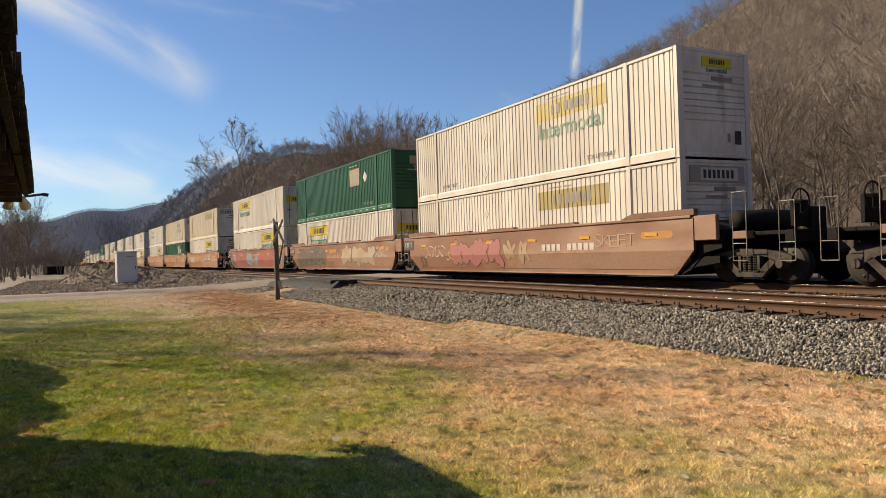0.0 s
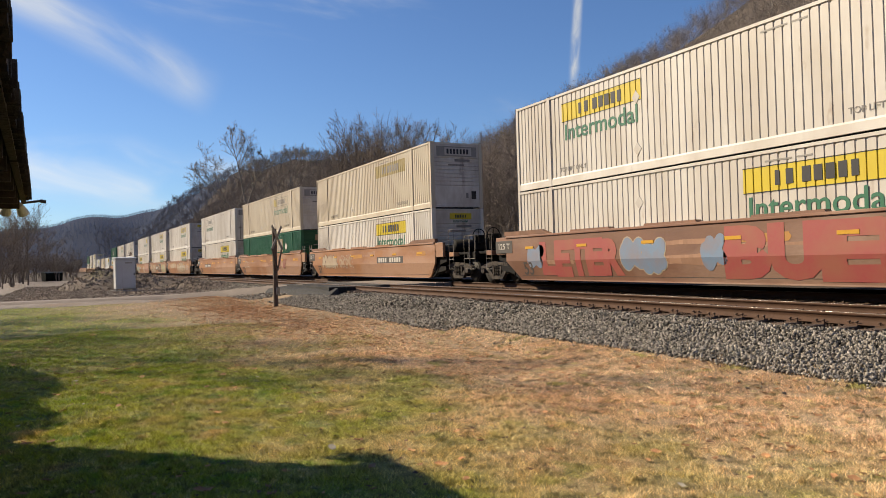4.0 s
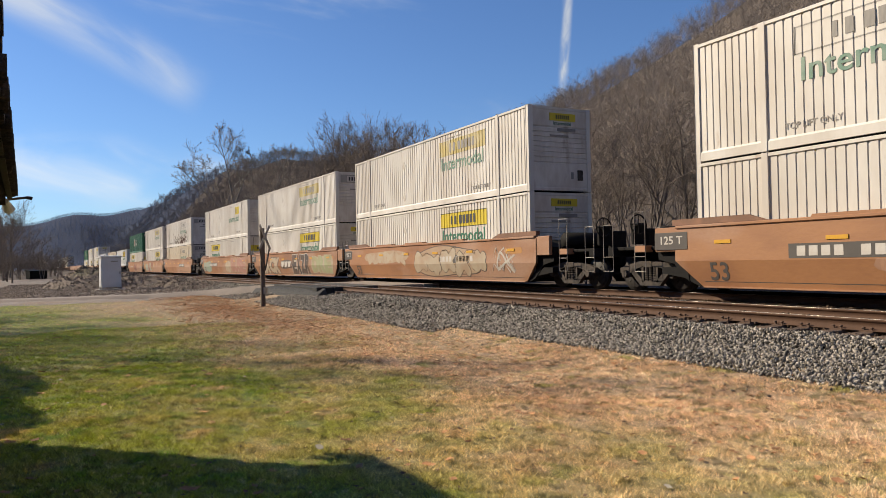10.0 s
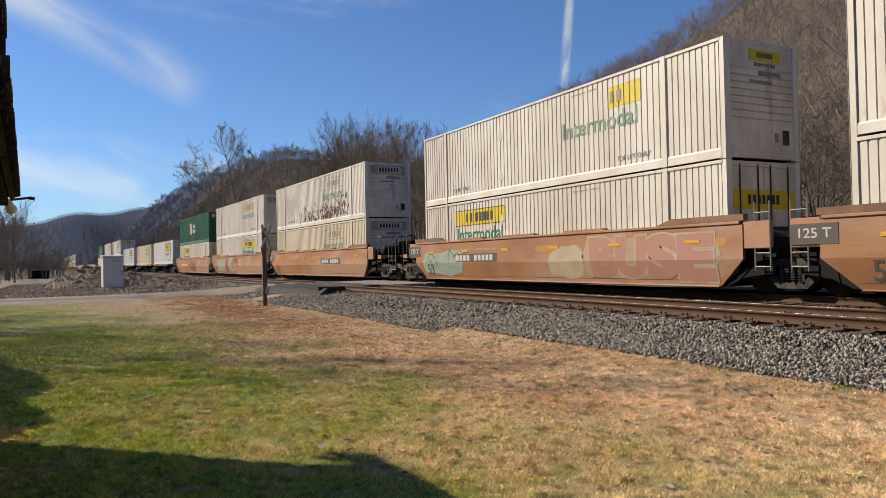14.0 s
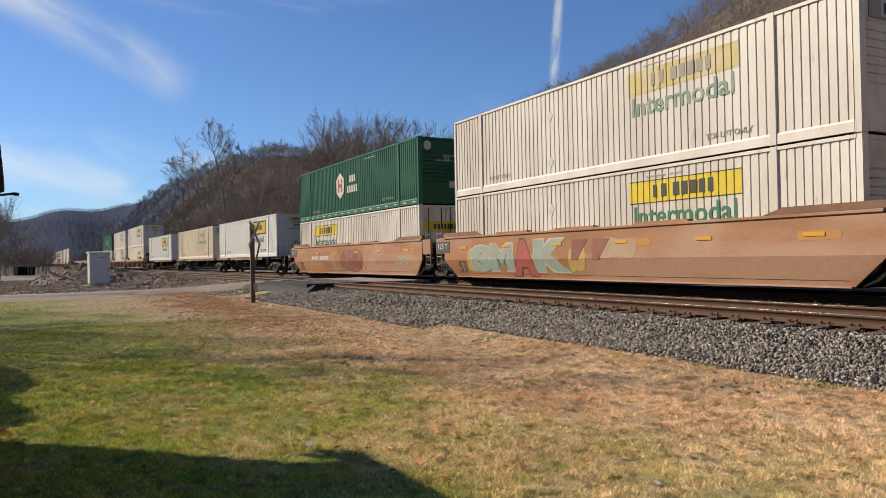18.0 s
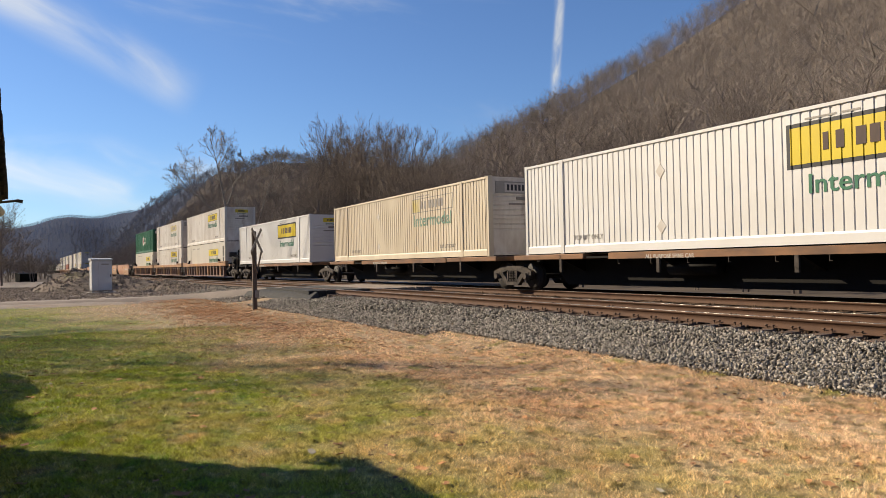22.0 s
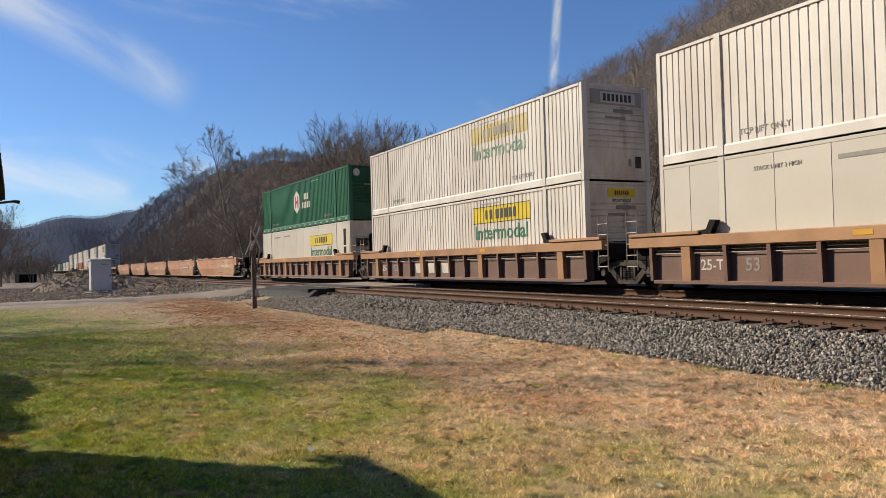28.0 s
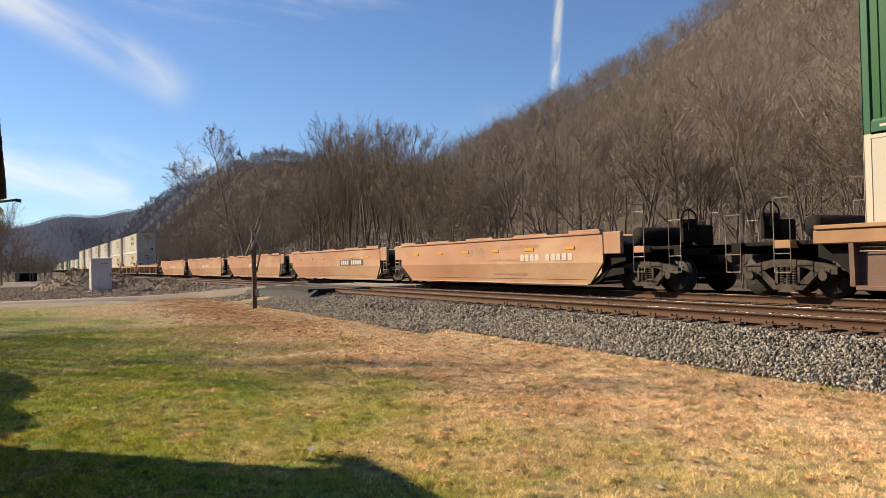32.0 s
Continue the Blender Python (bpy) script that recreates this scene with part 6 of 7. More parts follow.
def fold_over(me, off):
    """Lays a flat drawing in the x-z plane over the folded side of a well."""
    bm = bmesh.new()
    bm.from_mesh(me)
    bmesh.ops.bisect_plane(bm, geom=bm.verts[:] + bm.edges[:] + bm.faces[:], plane_co=(0, 0, 0.82), plane_no=(0, 0, 1))
    for v in bm.verts:
        v.co.y = sill_y(v.co.z) - off
    bm.to_mesh(me)
    bm.free()
    return me


def painted_word(c, text, x0, x1, z0, z1, colour, edge=None, shade=None, fat=0.07):
    """Fat capitals sprayed over the fold of a well's side, one by one, with an outline and a cast edge."""
    n = len(text)
    w = (x1 - x0) / n
    q = random.Random(text + colour)
    for k, ch in enumerate(text):
        a, b = x0 + w * (k - 0.02), x0 + w * (k + 1.03)
        lo, hi = z0 + q.uniform(0, 0.07), z1 - q.uniform(0, 0.08)
        turn = q.uniform(-0.08, 0.08)
        for tone, body, dx, dz, off in ((shade, fat + 0.035, 0.07, -0.05, 0.004), (edge, fat + 0.035, 0, 0, 0.006), (colour, fat, 0, 0, 0.008)):
            if not tone:
                continue
            me = words(ch, 1.0, GR[tone], fat=body).copy()
            bm = bmesh.new()
            bm.from_mesh(me)
            front = min(v.co.y for v in bm.verts)
            bmesh.ops.delete(bm, geom=[f for f in bm.faces if max(v.co.y for v in f.verts) > front + 1e-4], context="FACES")
            xs, zs = [v.co.x for v in bm.verts], [v.co.z for v in bm.verts]
            grow_ = 0.045 if body > fat else 0.0
            for v in bm.verts:
                u, t = (v.co.x - min(xs)) / (max(xs) - min(xs)), (v.co.z - min(zs)) / (max(zs) - min(zs))
                x, z = a - grow_ + (b - a + 2 * grow_) * u, lo - grow_ + (hi - lo + 2 * grow_) * t
                v.co = (x + turn * (z - 0.8) + dx, 0, min(1.61, max(0.235, z + dz)))
            bm.to_mesh(me)
            bm.free()
            part("graffiti_letter", fold_over(me, off + 0.0006 * k), GR[tone], c, "fat " + tone + " spray-painted capital" if tone == colour else "")


def strokes(c, x0, x1, z0, z1, n, fill, edge, seed, width=0.26):
    """Illegible graffiti: fat curling strokes with drawn edges, overlapping one another."""
    w = (x1 - x0) / n
    for k in range(n):
        q = random.Random(seed * 17 + k)
        curve = [(min(0.96, max(0.04, 0.5 + 0.5 * math.sin(1.9 * i + q.uniform(-0.5, 0.5)))), q.uniform(0.0, 0.3) if (i + k) % 2 else q.uniform(0.7, 1.0)) for i in range(5)]
        turn = q.uniform(-0.12, 0.12)
        pts = [(x0 + w * (k - 0.04 + 1.08 * (u + q.uniform(-0.04, 0.04))) + turn * (v - 0.5), z0 + width / 2 + (z1 - z0 - width) * v) for u, v in curve]
        fine = [(pa[0] + (pb[0] - pa[0]) * i / 4, pa[1] + (pb[1] - pa[1]) * i / 4) for pa, pb in zip(pts, pts[1:]) for i in range(4)] + [pts[-1]]
        soft = fine[:1] + [((a[0] + 2 * b[0] + d[0]) / 4, (a[1] + 2 * b[1] + d[1]) / 4) for a, b, d in zip(fine, fine[1:], fine[2:])] + fine[-1:]
        line_a, line_b = np.array(soft[:-1]), np.array(soft[1:])
        step_ = line_b - line_a
        cols = np.arange(min(p[0] for p in soft) - width, max(p[0] for p in soft) + width, 0.016)
        rows_ = np.arange(0.24, 1.60, 0.01)
        gx, gz = np.meshgrid(cols + 0.008, rows_ + 0.005, indexing="ij")
        p = np.stack([gx, gz], -1)[:, :, None]
        t = np.clip(((p - line_a) * step_).sum(-1) / ((step_ ** 2).sum(-1) + 1e-9), 0, 1)
        away = np.sqrt((((p - line_a) - t[..., None] * step_) ** 2).sum(-1)).min(-1)
        for tone, reach, off in ((edge, width / 2 + 0.03, 0.004), (fill, width / 2, 0.008)):
            if not tone:
                continue
            s = Shape()
            inside = away < reach
            for ci, x in enumerate(cols):
                ri = 0
                while ri < len(rows_):
                    if inside[ci, ri]:
                        rj = ri
                        while rj < len(rows_) and inside[ci, rj]:
                            rj += 1
                        s.add([(x, 0, rows_[ri]), (x + 0.016, 0, rows_[ri]), (x + 0.016, 0, rows_[rj - 1] + 0.01), (x, 0, rows_[rj - 1] + 0.01)], [(0, 1, 2, 3)])
                        ri = rj
                    ri += 1
            me = bpy.data.meshes.new("graffiti_stroke")
            me.from_pydata(s.v, [], s.f)
            me.materials.append(GR[tone])
            part("graffiti_stroke", fold_over(me, off + 0.001 * (k % 2)), GR[tone], c, "fat curling " + fill + " spray-painted stroke" if tone == fill else "")["kind"] = "stuff"


def weathering(c, num, L, paint):
    """Scuffed, repainted and dusty places on a well's near side, and the seam along its foot."""
    h, r = L / 2, random.Random(num * 7 + 3)
    for i in range(4):
        x = r.uniform(-h + 1, h - 4.5)
        z = r.uniform(0.3, 1.35)
        part("worn_patch", blotch(x, x + r.uniform(0.6, 3.4), z, min(1.58, z + r.uniform(0.06, 0.28)), num * 50 + i, 9.0, 0.0012 + 0.0003 * i, 0.0, 0.22), M_WORN, c)
    part("seam", shared(("sill_seam", L), lambda: Shape().add([(-h + 0.85, sill_y(0.31) - 0.003, 0.31), (h - 0.85, sill_y(0.31) - 0.003, 0.31), (h - 0.85, sill_y(0.325) - 0.003, 0.325), (-h + 0.85, sill_y(0.325) - 0.003, 0.325)], [(0, 1, 2, 3)]), M_GREYPLATE), M_GREYPLATE, c)


def scribble(c, x0, x1, z0, z1, colour, seed):
    """A thin looping spray-painted line."""
    r, s = random.Random(seed), Shape()
    n = 40
    pts = [(x0 + (x1 - x0) * (i / n) + 0.15 * math.sin(i * 1.1 + seed), (z0 + z1) / 2 + (z1 - z0) / 2 * math.sin(i * 0.83 + seed) * r.uniform(0.7, 1)) for i in range(n + 1)]
    for (a, b), (p, q) in zip(pts, pts[1:]):
        s.add([(a, sill_y(b) - 0.005, b - 0.025), (p, sill_y(q) - 0.005, q - 0.025), (p, sill_y(q) - 0.005, q + 0.025), (a, sill_y(b) - 0.005, b + 0.025)], [(0, 1, 2, 3)])
    part("graffiti_line", s, GR[colour], c, "thin " + colour + " spray-painted line")


def well_marks(c, num, L):
    """Reflective strips, plates and graffiti on the near side of one well car."""
    h = L / 2
    if num < 24:
        weathering(c, num, L, None)
    for i in range(6):
        part("reflector", shared(("sill_reflector",), lambda: Shape().box(-0.24, 0.24, -0.016, 0, 0, 0.085), M_GOLD), M_GOLD, c, at=Matrix.Translation((-h + 1.5 + i * (L - 3.0) / 5, -1.501, 1.22)))
    if L > 15:
        part("load_plate", shared(("load_plate",), lambda: Shape().box(-h - 0.70, -h + 0.42, -1.510, -1.490, 1.10, 1.54, 0.008), M_GREYPLATE), M_GREYPLATE, c, "grey load plate on the end panel")
        part("lettering", PLATE_125, M_WHITELET, c, at=Matrix.Translation((-h - 0.14, -1.513, 1.33)) @ Matrix.Diagonal((1.3, 1, 1.1, 1)))
        part("lettering", FIFTY_BIG, M_BLACK, c, at=Matrix.Translation((-h + 1.35, sill_y(0.54) - 0.006, 0.54)) @ Matrix.Rotation(0.222, 4, "X"))["kind"] = "stuff"
    plate = {3: 2.1, 4: None, 5: -5.4, 6: 1.6, 8: -5.2, 9: 1.6, 19: 1.5}.get(num, None)
    if plate is not None:
        part("number_plate", shared(("number_plate",), lambda: Shape().box(0, 3.2, -1.5055, -1.498, 0.85, 1.16), M_GREYPLATE), M_GREYPLATE, c, "dark painted number panel", at=Matrix.Translation((plate, 0, 0)))
    xb = plate if plate is not None else {0: 1.8, 11: -5.6, 18: 2.4, 20: -1.0, 21: -1.0, 22: -1.0}.get(num)
    for i in range(10 if xb is not None else 0):
        if i != 4:
            part("letter_bar", shared(("well_letter",), lambda: Shape().box(0, 0.20, -1.509, -1.5058, 0.90, 1.11), M_WHITELET), M_WHITELET, c, at=Matrix.Translation((xb + 0.2 + i * 0.28, 0, 0)))
    for args in {
        1: [(-7.6, -1.7, 0.26, 1.52, 1, "slate", None, 2, 9.0)],
        6: [(-6.5, -1.2, 0.9, 1.5, 1, "tan", None, 12), (-0.4, 5.2, 0.3, 1.5, 1, "tan", "dark", 28)],
        7: [(-2.0, 0.5, 0.62, 1.2, 1, "slate", None, 15, 9.0), (4.2, 8.0, 0.28, 1.5, 1, "cream", None, 17, 7.0)],
        10: [(-6.9, -6.2, 0.3, 1.3, 1, "yellow", None, 31, 3.0), (-0.9, -0.1, 0.35, 1.2, 1, "yellow", None, 32, 3.0), (0.2, 2.0, 0.8, 1.4, 1, "tan", None, 33, 6.0)],
        11: [(-0.9, 2.3, 0.3, 1.5, 1, "dullred", None, 34, 3.0)],
        8: [(-8.0, -4.5, 0.26, 1.4, 1, "mint", None, 18, 7.0), (1.1, 2.9, 0.3, 1.35, 1, "cream", None, 19), (2.8, 8.0, 0.3, 1.5, 1, "tan", None, 29, 7.0)],
    }.get(num, []):
        graffiti(c, *args)
    for args in {
        0: [(-4.6, -0.7, 0.30, 1.50, 4, "rose", "dark", 1, 0.34), (-0.6, 1.2, 0.4, 1.35, 2, "tan", None, 40, 0.16)],
        1: [(-7.3, -2.0, 0.30, 1.46, 4, "slate", "lime", 2, 0.34), (-1.5, 0.7, 0.42, 1.2, 3, "pink", None, 3, 0.14), (0.9, 5.9, 0.27, 1.56, 3, "cream", "dark", 4, 0.46)],
        2: [(-7.4, -6.5, 0.35, 1.4, 1, "blue", None, 5, 0.4), (-2.5, -0.9, 0.3, 1.5, 2, "blue", "cream", 6, 0.4), (0.4, 1.1, 0.4, 1.45, 1, "blue", None, 8, 0.3), (6.2, 8.0, 0.4, 1.5, 2, "blue", "pink", 10, 0.45)],
        3: [(-6.7, -4.0, 0.40, 1.48, 4, "cream", "dark", 11, 0.24), (-3.6, -1.6, 0.5, 1.4, 2, "tan", None, 41, 0.12)],
        6: [(-6.2, -1.6, 0.75, 1.5, 4, "cream", None, 12, 0.22), (-0.6, 5.4, 0.26, 1.5, 5, "cream", "dark", 13, 0.40), (6.0, 7.4, 0.35, 1.4, 1, "white", None, 14, 0.08)],
        8: [(-7.6, -4.9, 0.4, 1.3, 3, "mint", "lime", 18, 0.2)],
        11: [(3.6, 6.4, 0.5, 1.2, 3, "pink", None, 26, 0.10)],
        -1: [(-8.0, -3.0, 0.4, 1.4, 4, "dullred", "white", 27, 0.26)],
    }.get(num, []):
        strokes(c, *args)
    for k in range(3 if num == 7 else 0):
        part("mark", shared(("white_mark", k), lambda: Shape().prism([(-1.72 + k * 0.72, 0.72), (-1.38 + k * 0.72, 0.72), (-1.12 + k * 0.72, 1.10), (-1.78 + k * 0.72, 1.10)], -1.512, -1.503), M_WHITELET), M_WHITELET, c, "white block of a painted emblem")
    for k in range(2 if num == 10 else 0):
        part("mark", shared(("red_emblem", k), lambda: Shape().prism([(-0.75 + k * 0.95, 0.78), (-0.45 + k * 0.95, 0.78), (0.02 + k * 0.95, 1.38), (-0.7 + k * 0.95, 1.38)], -1.508, -1.501), GR["dullred"]), GR["dullred"], c, "dull red block of a painted emblem")
    for k in range(3 if num == 4 else 0):
        part("mark", shared(("red_mark", k), lambda: Shape().prism([(1.9 + k * 1.25, 0.68), (2.35 + k * 1.25, 0.68), (2.75 + k * 1.25, 1.3), (2.0 + k * 1.25, 1.3)], -1.508, -1.501), GR["dullred"]), GR["dullred"], c, "dull red block of a painted emblem")
    for args in {0: [("SKEET", 4.75, 6.5, 0.95, 1.36, "tan", None, None, -0.012)],
                 2: [("LETER", -6.5, -2.5, 0.28, 1.5, "red"), ("BUEK", 1.15, 6.2, 0.26, 1.56, "red")],
                 7: [("KACK", -7.0, -2.2, 0.27, 1.46, "cream", "dark", "slate"), ("EXZR", 0.6, 4.0, 0.25, 1.52, "dark", "white"), ("DRE", 4.5, 7.7, 0.34, 1.42, "lime", "cream")],
                 8: [("BUSE", 3.2, 7.8, 0.28, 1.52, "pink", "cream")],
                 10: [("SM", -6.6, -3.9, 0.36, 1.40, "mint", "white"), ("A", -3.9, -2.6, 0.26, 1.46, "red", "dark"), ("K", -2.6, -0.9, 0.4, 1.42, "mint", "white")]}.get(num, []):
        painted_word(c, *args)
    smear = random.Random(num + 60)
    if L > 15 and num < 12:
        for x in (h - 1.9, -h + 4.6 + smear.uniform(0, 6)):
            part("worn_patch", blotch(x, x + smear.uniform(0.8, 1.5), 1.14, 1.34, num * 9 + 1, 14.0, 0.0035, 0.0, 0.05), GR["orange"], c, "smeared orange strip")
    for args in {0: [(-7.2, -5.2, 0.7, 1.3, "white", 1), (-5.0, -3.4, 0.6, 1.0, "yellow", 2)], 1: [(6.2, 7.6, 0.8, 1.4, "white", 3)], 3: [(-3.4, -1.4, 0.6, 1.45, "white", 4)], 6: [(6.0, 7.3, 0.5, 1.4, "white", 5)], 4: [(-7.0, -5.4, 0.7, 1.3, "white", 6), (0.5, 2.5, 0.8, 1.1, "dullred", 7)], 11: [(-1.6, 2.9, 0.25, 1.45, "mint", 8), (6.2, 7.4, 0.6, 1.0, "mint", 9)]}.get(num, []):
        scribble(c, *args)


def truck(parent, x):
    t = part("truck", shared(("truck_bolster",), lambda: Shape().box(-0.22, 0.22, -1.05, 1.05, 0.42, 0.72, 0.03).box(-0.5, 0.5, -0.3, 0.3, 0.6, 0.86, 0.03), M_RUNNING), M_RUNNING, parent, "grimy four-wheeled truck", at=Matrix.Translation((x, 0, 0)))
    for out in (-1, 1):
        def frame_shape():
            s = Shape()
            y0, y1 = sorted((out * 0.98, out * 1.12))
            s.prism([(-1.16, 0.50), (-1.16, 0.64), (-0.9, 0.72), (-0.35, 0.82), (0.35, 0.82), (0.9, 0.72), (1.16, 0.64), (1.16, 0.50), (0.74, 0.50), (0.5, 0.62), (0.3, 0.66), (-0.3, 0.66), (-0.5, 0.62), (-0.74, 0.50)], y0, y1)
            s.prism([(-0.74, 0.52), (-0.6, 0.60), (-0.24, 0.28), (0.24, 0.28), (0.6, 0.60), (0.74, 0.52), (0.36, 0.16), (-0.36, 0.16)], y0, y1)
            for k in (-1, 1):
                s.box(k * 0.9 - 0.13, k * 0.9 + 0.13, y0 - 0.01, y1 + 0.01, 0.38, 0.62, 0.02)
                s.box(k * 0.27 - 0.035, k * 0.27 + 0.035, y0, y1, 0.26, 0.68)
            return s
        fr = part("side_frame", shared(("side_frame", out), frame_shape, M_FRAME), M_FRAME, t, "dusty cast side frame")
        part("spring", shared(("spring", out), lambda: [s for s in [Shape()] if [[s.tube((k, out * 1.05, z), (k, out * 1.05, z + 0.03), 0.065, n=8) for z in (0.29, 0.345, 0.40, 0.455, 0.51, 0.565, 0.62)] for k in (-0.15, 0.0, 0.15)]][0], M_FRAME), M_FRAME, t)["kind"] = "stuff"
        for k in (-1, 1):
            part("bearing_cap", shared(("bearing_cap", out, k), lambda: Shape().tube((k * 0.9, out * 1.1, 0.47), (k * 0.9, out * 1.22, 0.47), 0.12, 0.10, 10), M_FRAME), M_FRAME, t)
    for k in (-1, 1):
        ws = part("wheelset", shared(("wheelset",), wheelset_shape, M_WHEEL, True), M_WHEEL, t, "brown steel wheelset", at=Matrix.Translation((k * 0.9, 0, 0.47)))
        WHEELS.append((ws, k))
    return t


WHEELS = []


def wheelset_shape():
    s = Shape()
    s.tube((0, -1.0, 0), (0, 1.0, 0), 0.085, n=10)
    for e in (-1, 1):
        a = e * 0.7525
        s.tube((0, a - 0.065, 0), (0, a + 0.065, 0), 0.465, n=32)
        s.tube((0, a - e * 0.095, 0), (0, a - e * 0.065, 0), 0.49, n=32)
        s.tube((0, a + e * 0.065, 0), (0, a + e * 0.085, 0), 0.40, 0.38, n=24)
        s.tube((0, a + e * 0.08, 0), (0, a + e * 0.13, 0), 0.15, 0.12, n=16)
        for i in range(6):
            g = i * math.pi / 3
            s.box(0.27 * math.cos(g) - 0.03, 0.27 * math.cos(g) + 0.03, min(a + e * 0.06, a + e * 0.092), max(a + e * 0.06, a + e * 0.092), 0.27 * math.sin(g) - 0.03, 0.27 * math.sin(g) + 0.03)
    return s


def smooth_well(L, paint, front_end, rear_end, label, seed):
    """A well car unit with plain folded sides. Origin on the rails, middle. front_end, rear_end: coupler end (True) or shared truck."""
    c = thing("well_car", label, "rail car", group="cars of the train")
    h = L / 2
    top, mid, bot, wy = 1.62, 0.82, 0.20, 1.50
    hood = 0.23 if L > 15 else 0.13
    for out in (-1, 1):
        def side():
            s = Shape()
            n = 2
            prof = [(1.42, top), (wy, top), (wy, mid), (1.36, bot), (1.28, bot), (1.42, mid)]
            ends = {top: h, mid: h, bot: h - 0.75}
            v = []
            for e in (-1, 1):
                v += [(e * ends[z], out * y, z) for y, z in prof]
            k = len(prof)
            s.add(v, [(i, (i + 1) % k, k + (i + 1) % k, k + i) for i in range(k)] + [tuple(range(k)), tuple(range(k, 2 * k))])
            return s
        sill = part("side_sill", shared(("side_sill", L, out, paint.name), side, paint), paint, c)
        part("top_chord", shared(("top_chord", L, out, paint.name), lambda: Shape().box(-h + 0.05, h - 0.05, min(out * 1.36, out * (wy + 0.04)), max(out * 1.36, out * (wy + 0.04)), top + 0.0, top + 0.075, 0.015), paint), paint, sill)
        part("bottom_rail", shared(("sill_foot", L, out, paint.name), lambda: Shape().box(-h + 0.8, h - 0.8, min(out * 1.2, out * 1.40), max(out * 1.2, out * 1.40), bot - 0.035, bot, 0.006), paint), paint, sill)
        for x in ((-3.9, -0.6, 2.9) if L > 15 else (-3.2, 0.0, 3.2)):
            part("corner_guide", shared(("guide", out, paint.name), lambda: Shape().prism([(-0.95, top + 0.07), (0.95, top + 0.07), (0.90, top + 0.135), (-0.90, top + 0.135)], min(out * 1.33, out * 1.53), max(out * 1.33, out * 1.53)), paint), paint, c, at=Matrix.Translation((x, 0, 0)))
        for e in (-1, 1):
            part("end_hood", shared(("end_hood", L, e, out, paint.name), lambda: Shape().prism([(e * (h - 2.7), top + 0.08), (e * (h + 0.05), top + 0.08), (e * (h + 0.05), top + hood), (e * (h - 2.2), top + hood)], min(out * 1.37, out * 1.52), max(out * 1.37, out * 1.52)), M_HOOD), M_HOOD, c, "dark brown hood over the well's end") if L > 15 else part("end_hood", shared(("short_hood", L, e, out), lambda: Shape().box(min(e * (h - 1.5), e * (h - 0.1)), max(e * (h - 1.5), e * (h - 0.1)), min(out * 1.37, out * 1.53), max(out * 1.37, out * 1.53), top + 0.07, top + 0.15, 0.01), paint), paint, c)
            part("end_panel", shared(("end_panel", L, e, out, paint.name), lambda: Shape().box(min(e * (h - 0.02), e * (h + 0.72)), max(e * (h - 0.02), e * (h + 0.72)), min(out * 1.36, out * (wy - 0.02)), max(out * 1.36, out * (wy - 0.02)), 1.05, top + 0.05, 0.02), paint), paint, c)
            part("jacking_pad", shared(("jacking_pad", L, e, out), lambda: Shape().prism([(e * (h - 0.75), 0.24), (e * (h - 0.05), 0.66), (e * (h + 0.65), 0.66), (e * (h + 0.65), 0.50), (e * (h - 0.1), 0.40), (e * (h - 0.6), 0.2)], min(out * 1.1, out * 1.32), max(out * 1.1, out * 1.32)), M_RUNNING), M_RUNNING, c)
    part("well_floor", shared(("well_floor", L), lambda: Shape().box(-h + 0.6, h - 0.6, -1.3, 1.3, 0.18, 0.24), M_RUNNING), M_RUNNING, c)
    for e, coupler in ((1, front_end), (-1, rear_end)):
        part("end_bulkhead", shared(("end_bulkhead", L, e), lambda: Shape().prism([(e * (h - 0.3), 0.3), (e * (h - 0.1), top - 0.05), (e * (h + 0.75), 1.30), (e * (h + 0.75), 0.86), (e * (h + 0.2), 0.75)], -1.34, 1.34), M_RUNNING), M_RUNNING, c, "black end bulkhead")
        if coupler:
            end_platform(c, e, h, paint)
        else:
            part("articulation", shared(("articulation", L, e), lambda: Shape().box(min(e * (h + 0.5), e * (h + 1.45)), max(e * (h + 0.5), e * (h + 1.45)), -0.4, 0.4, 0.75, 1.12, 0.04), M_RUNNING), M_RUNNING, c)
            part("ladder", shared(("ladder", L, e), lambda: ladder_shape(e * (h + 0.5), -1.46), M_GRAB), M_GRAB, c)
    return c


def ladder_shape(x, y):
    s = Shape()
    for k in (-0.2, 0.2):
        s.tube((x + k, y, 0.55), (x + k, y, 2.1), 0.02, n=5)
    for i in range(5):
        s.tube((x - 0.2, y, 0.65 + i * 0.3), (x + 0.2, y, 0.65 + i * 0.3), 0.016, n=5)
    return s


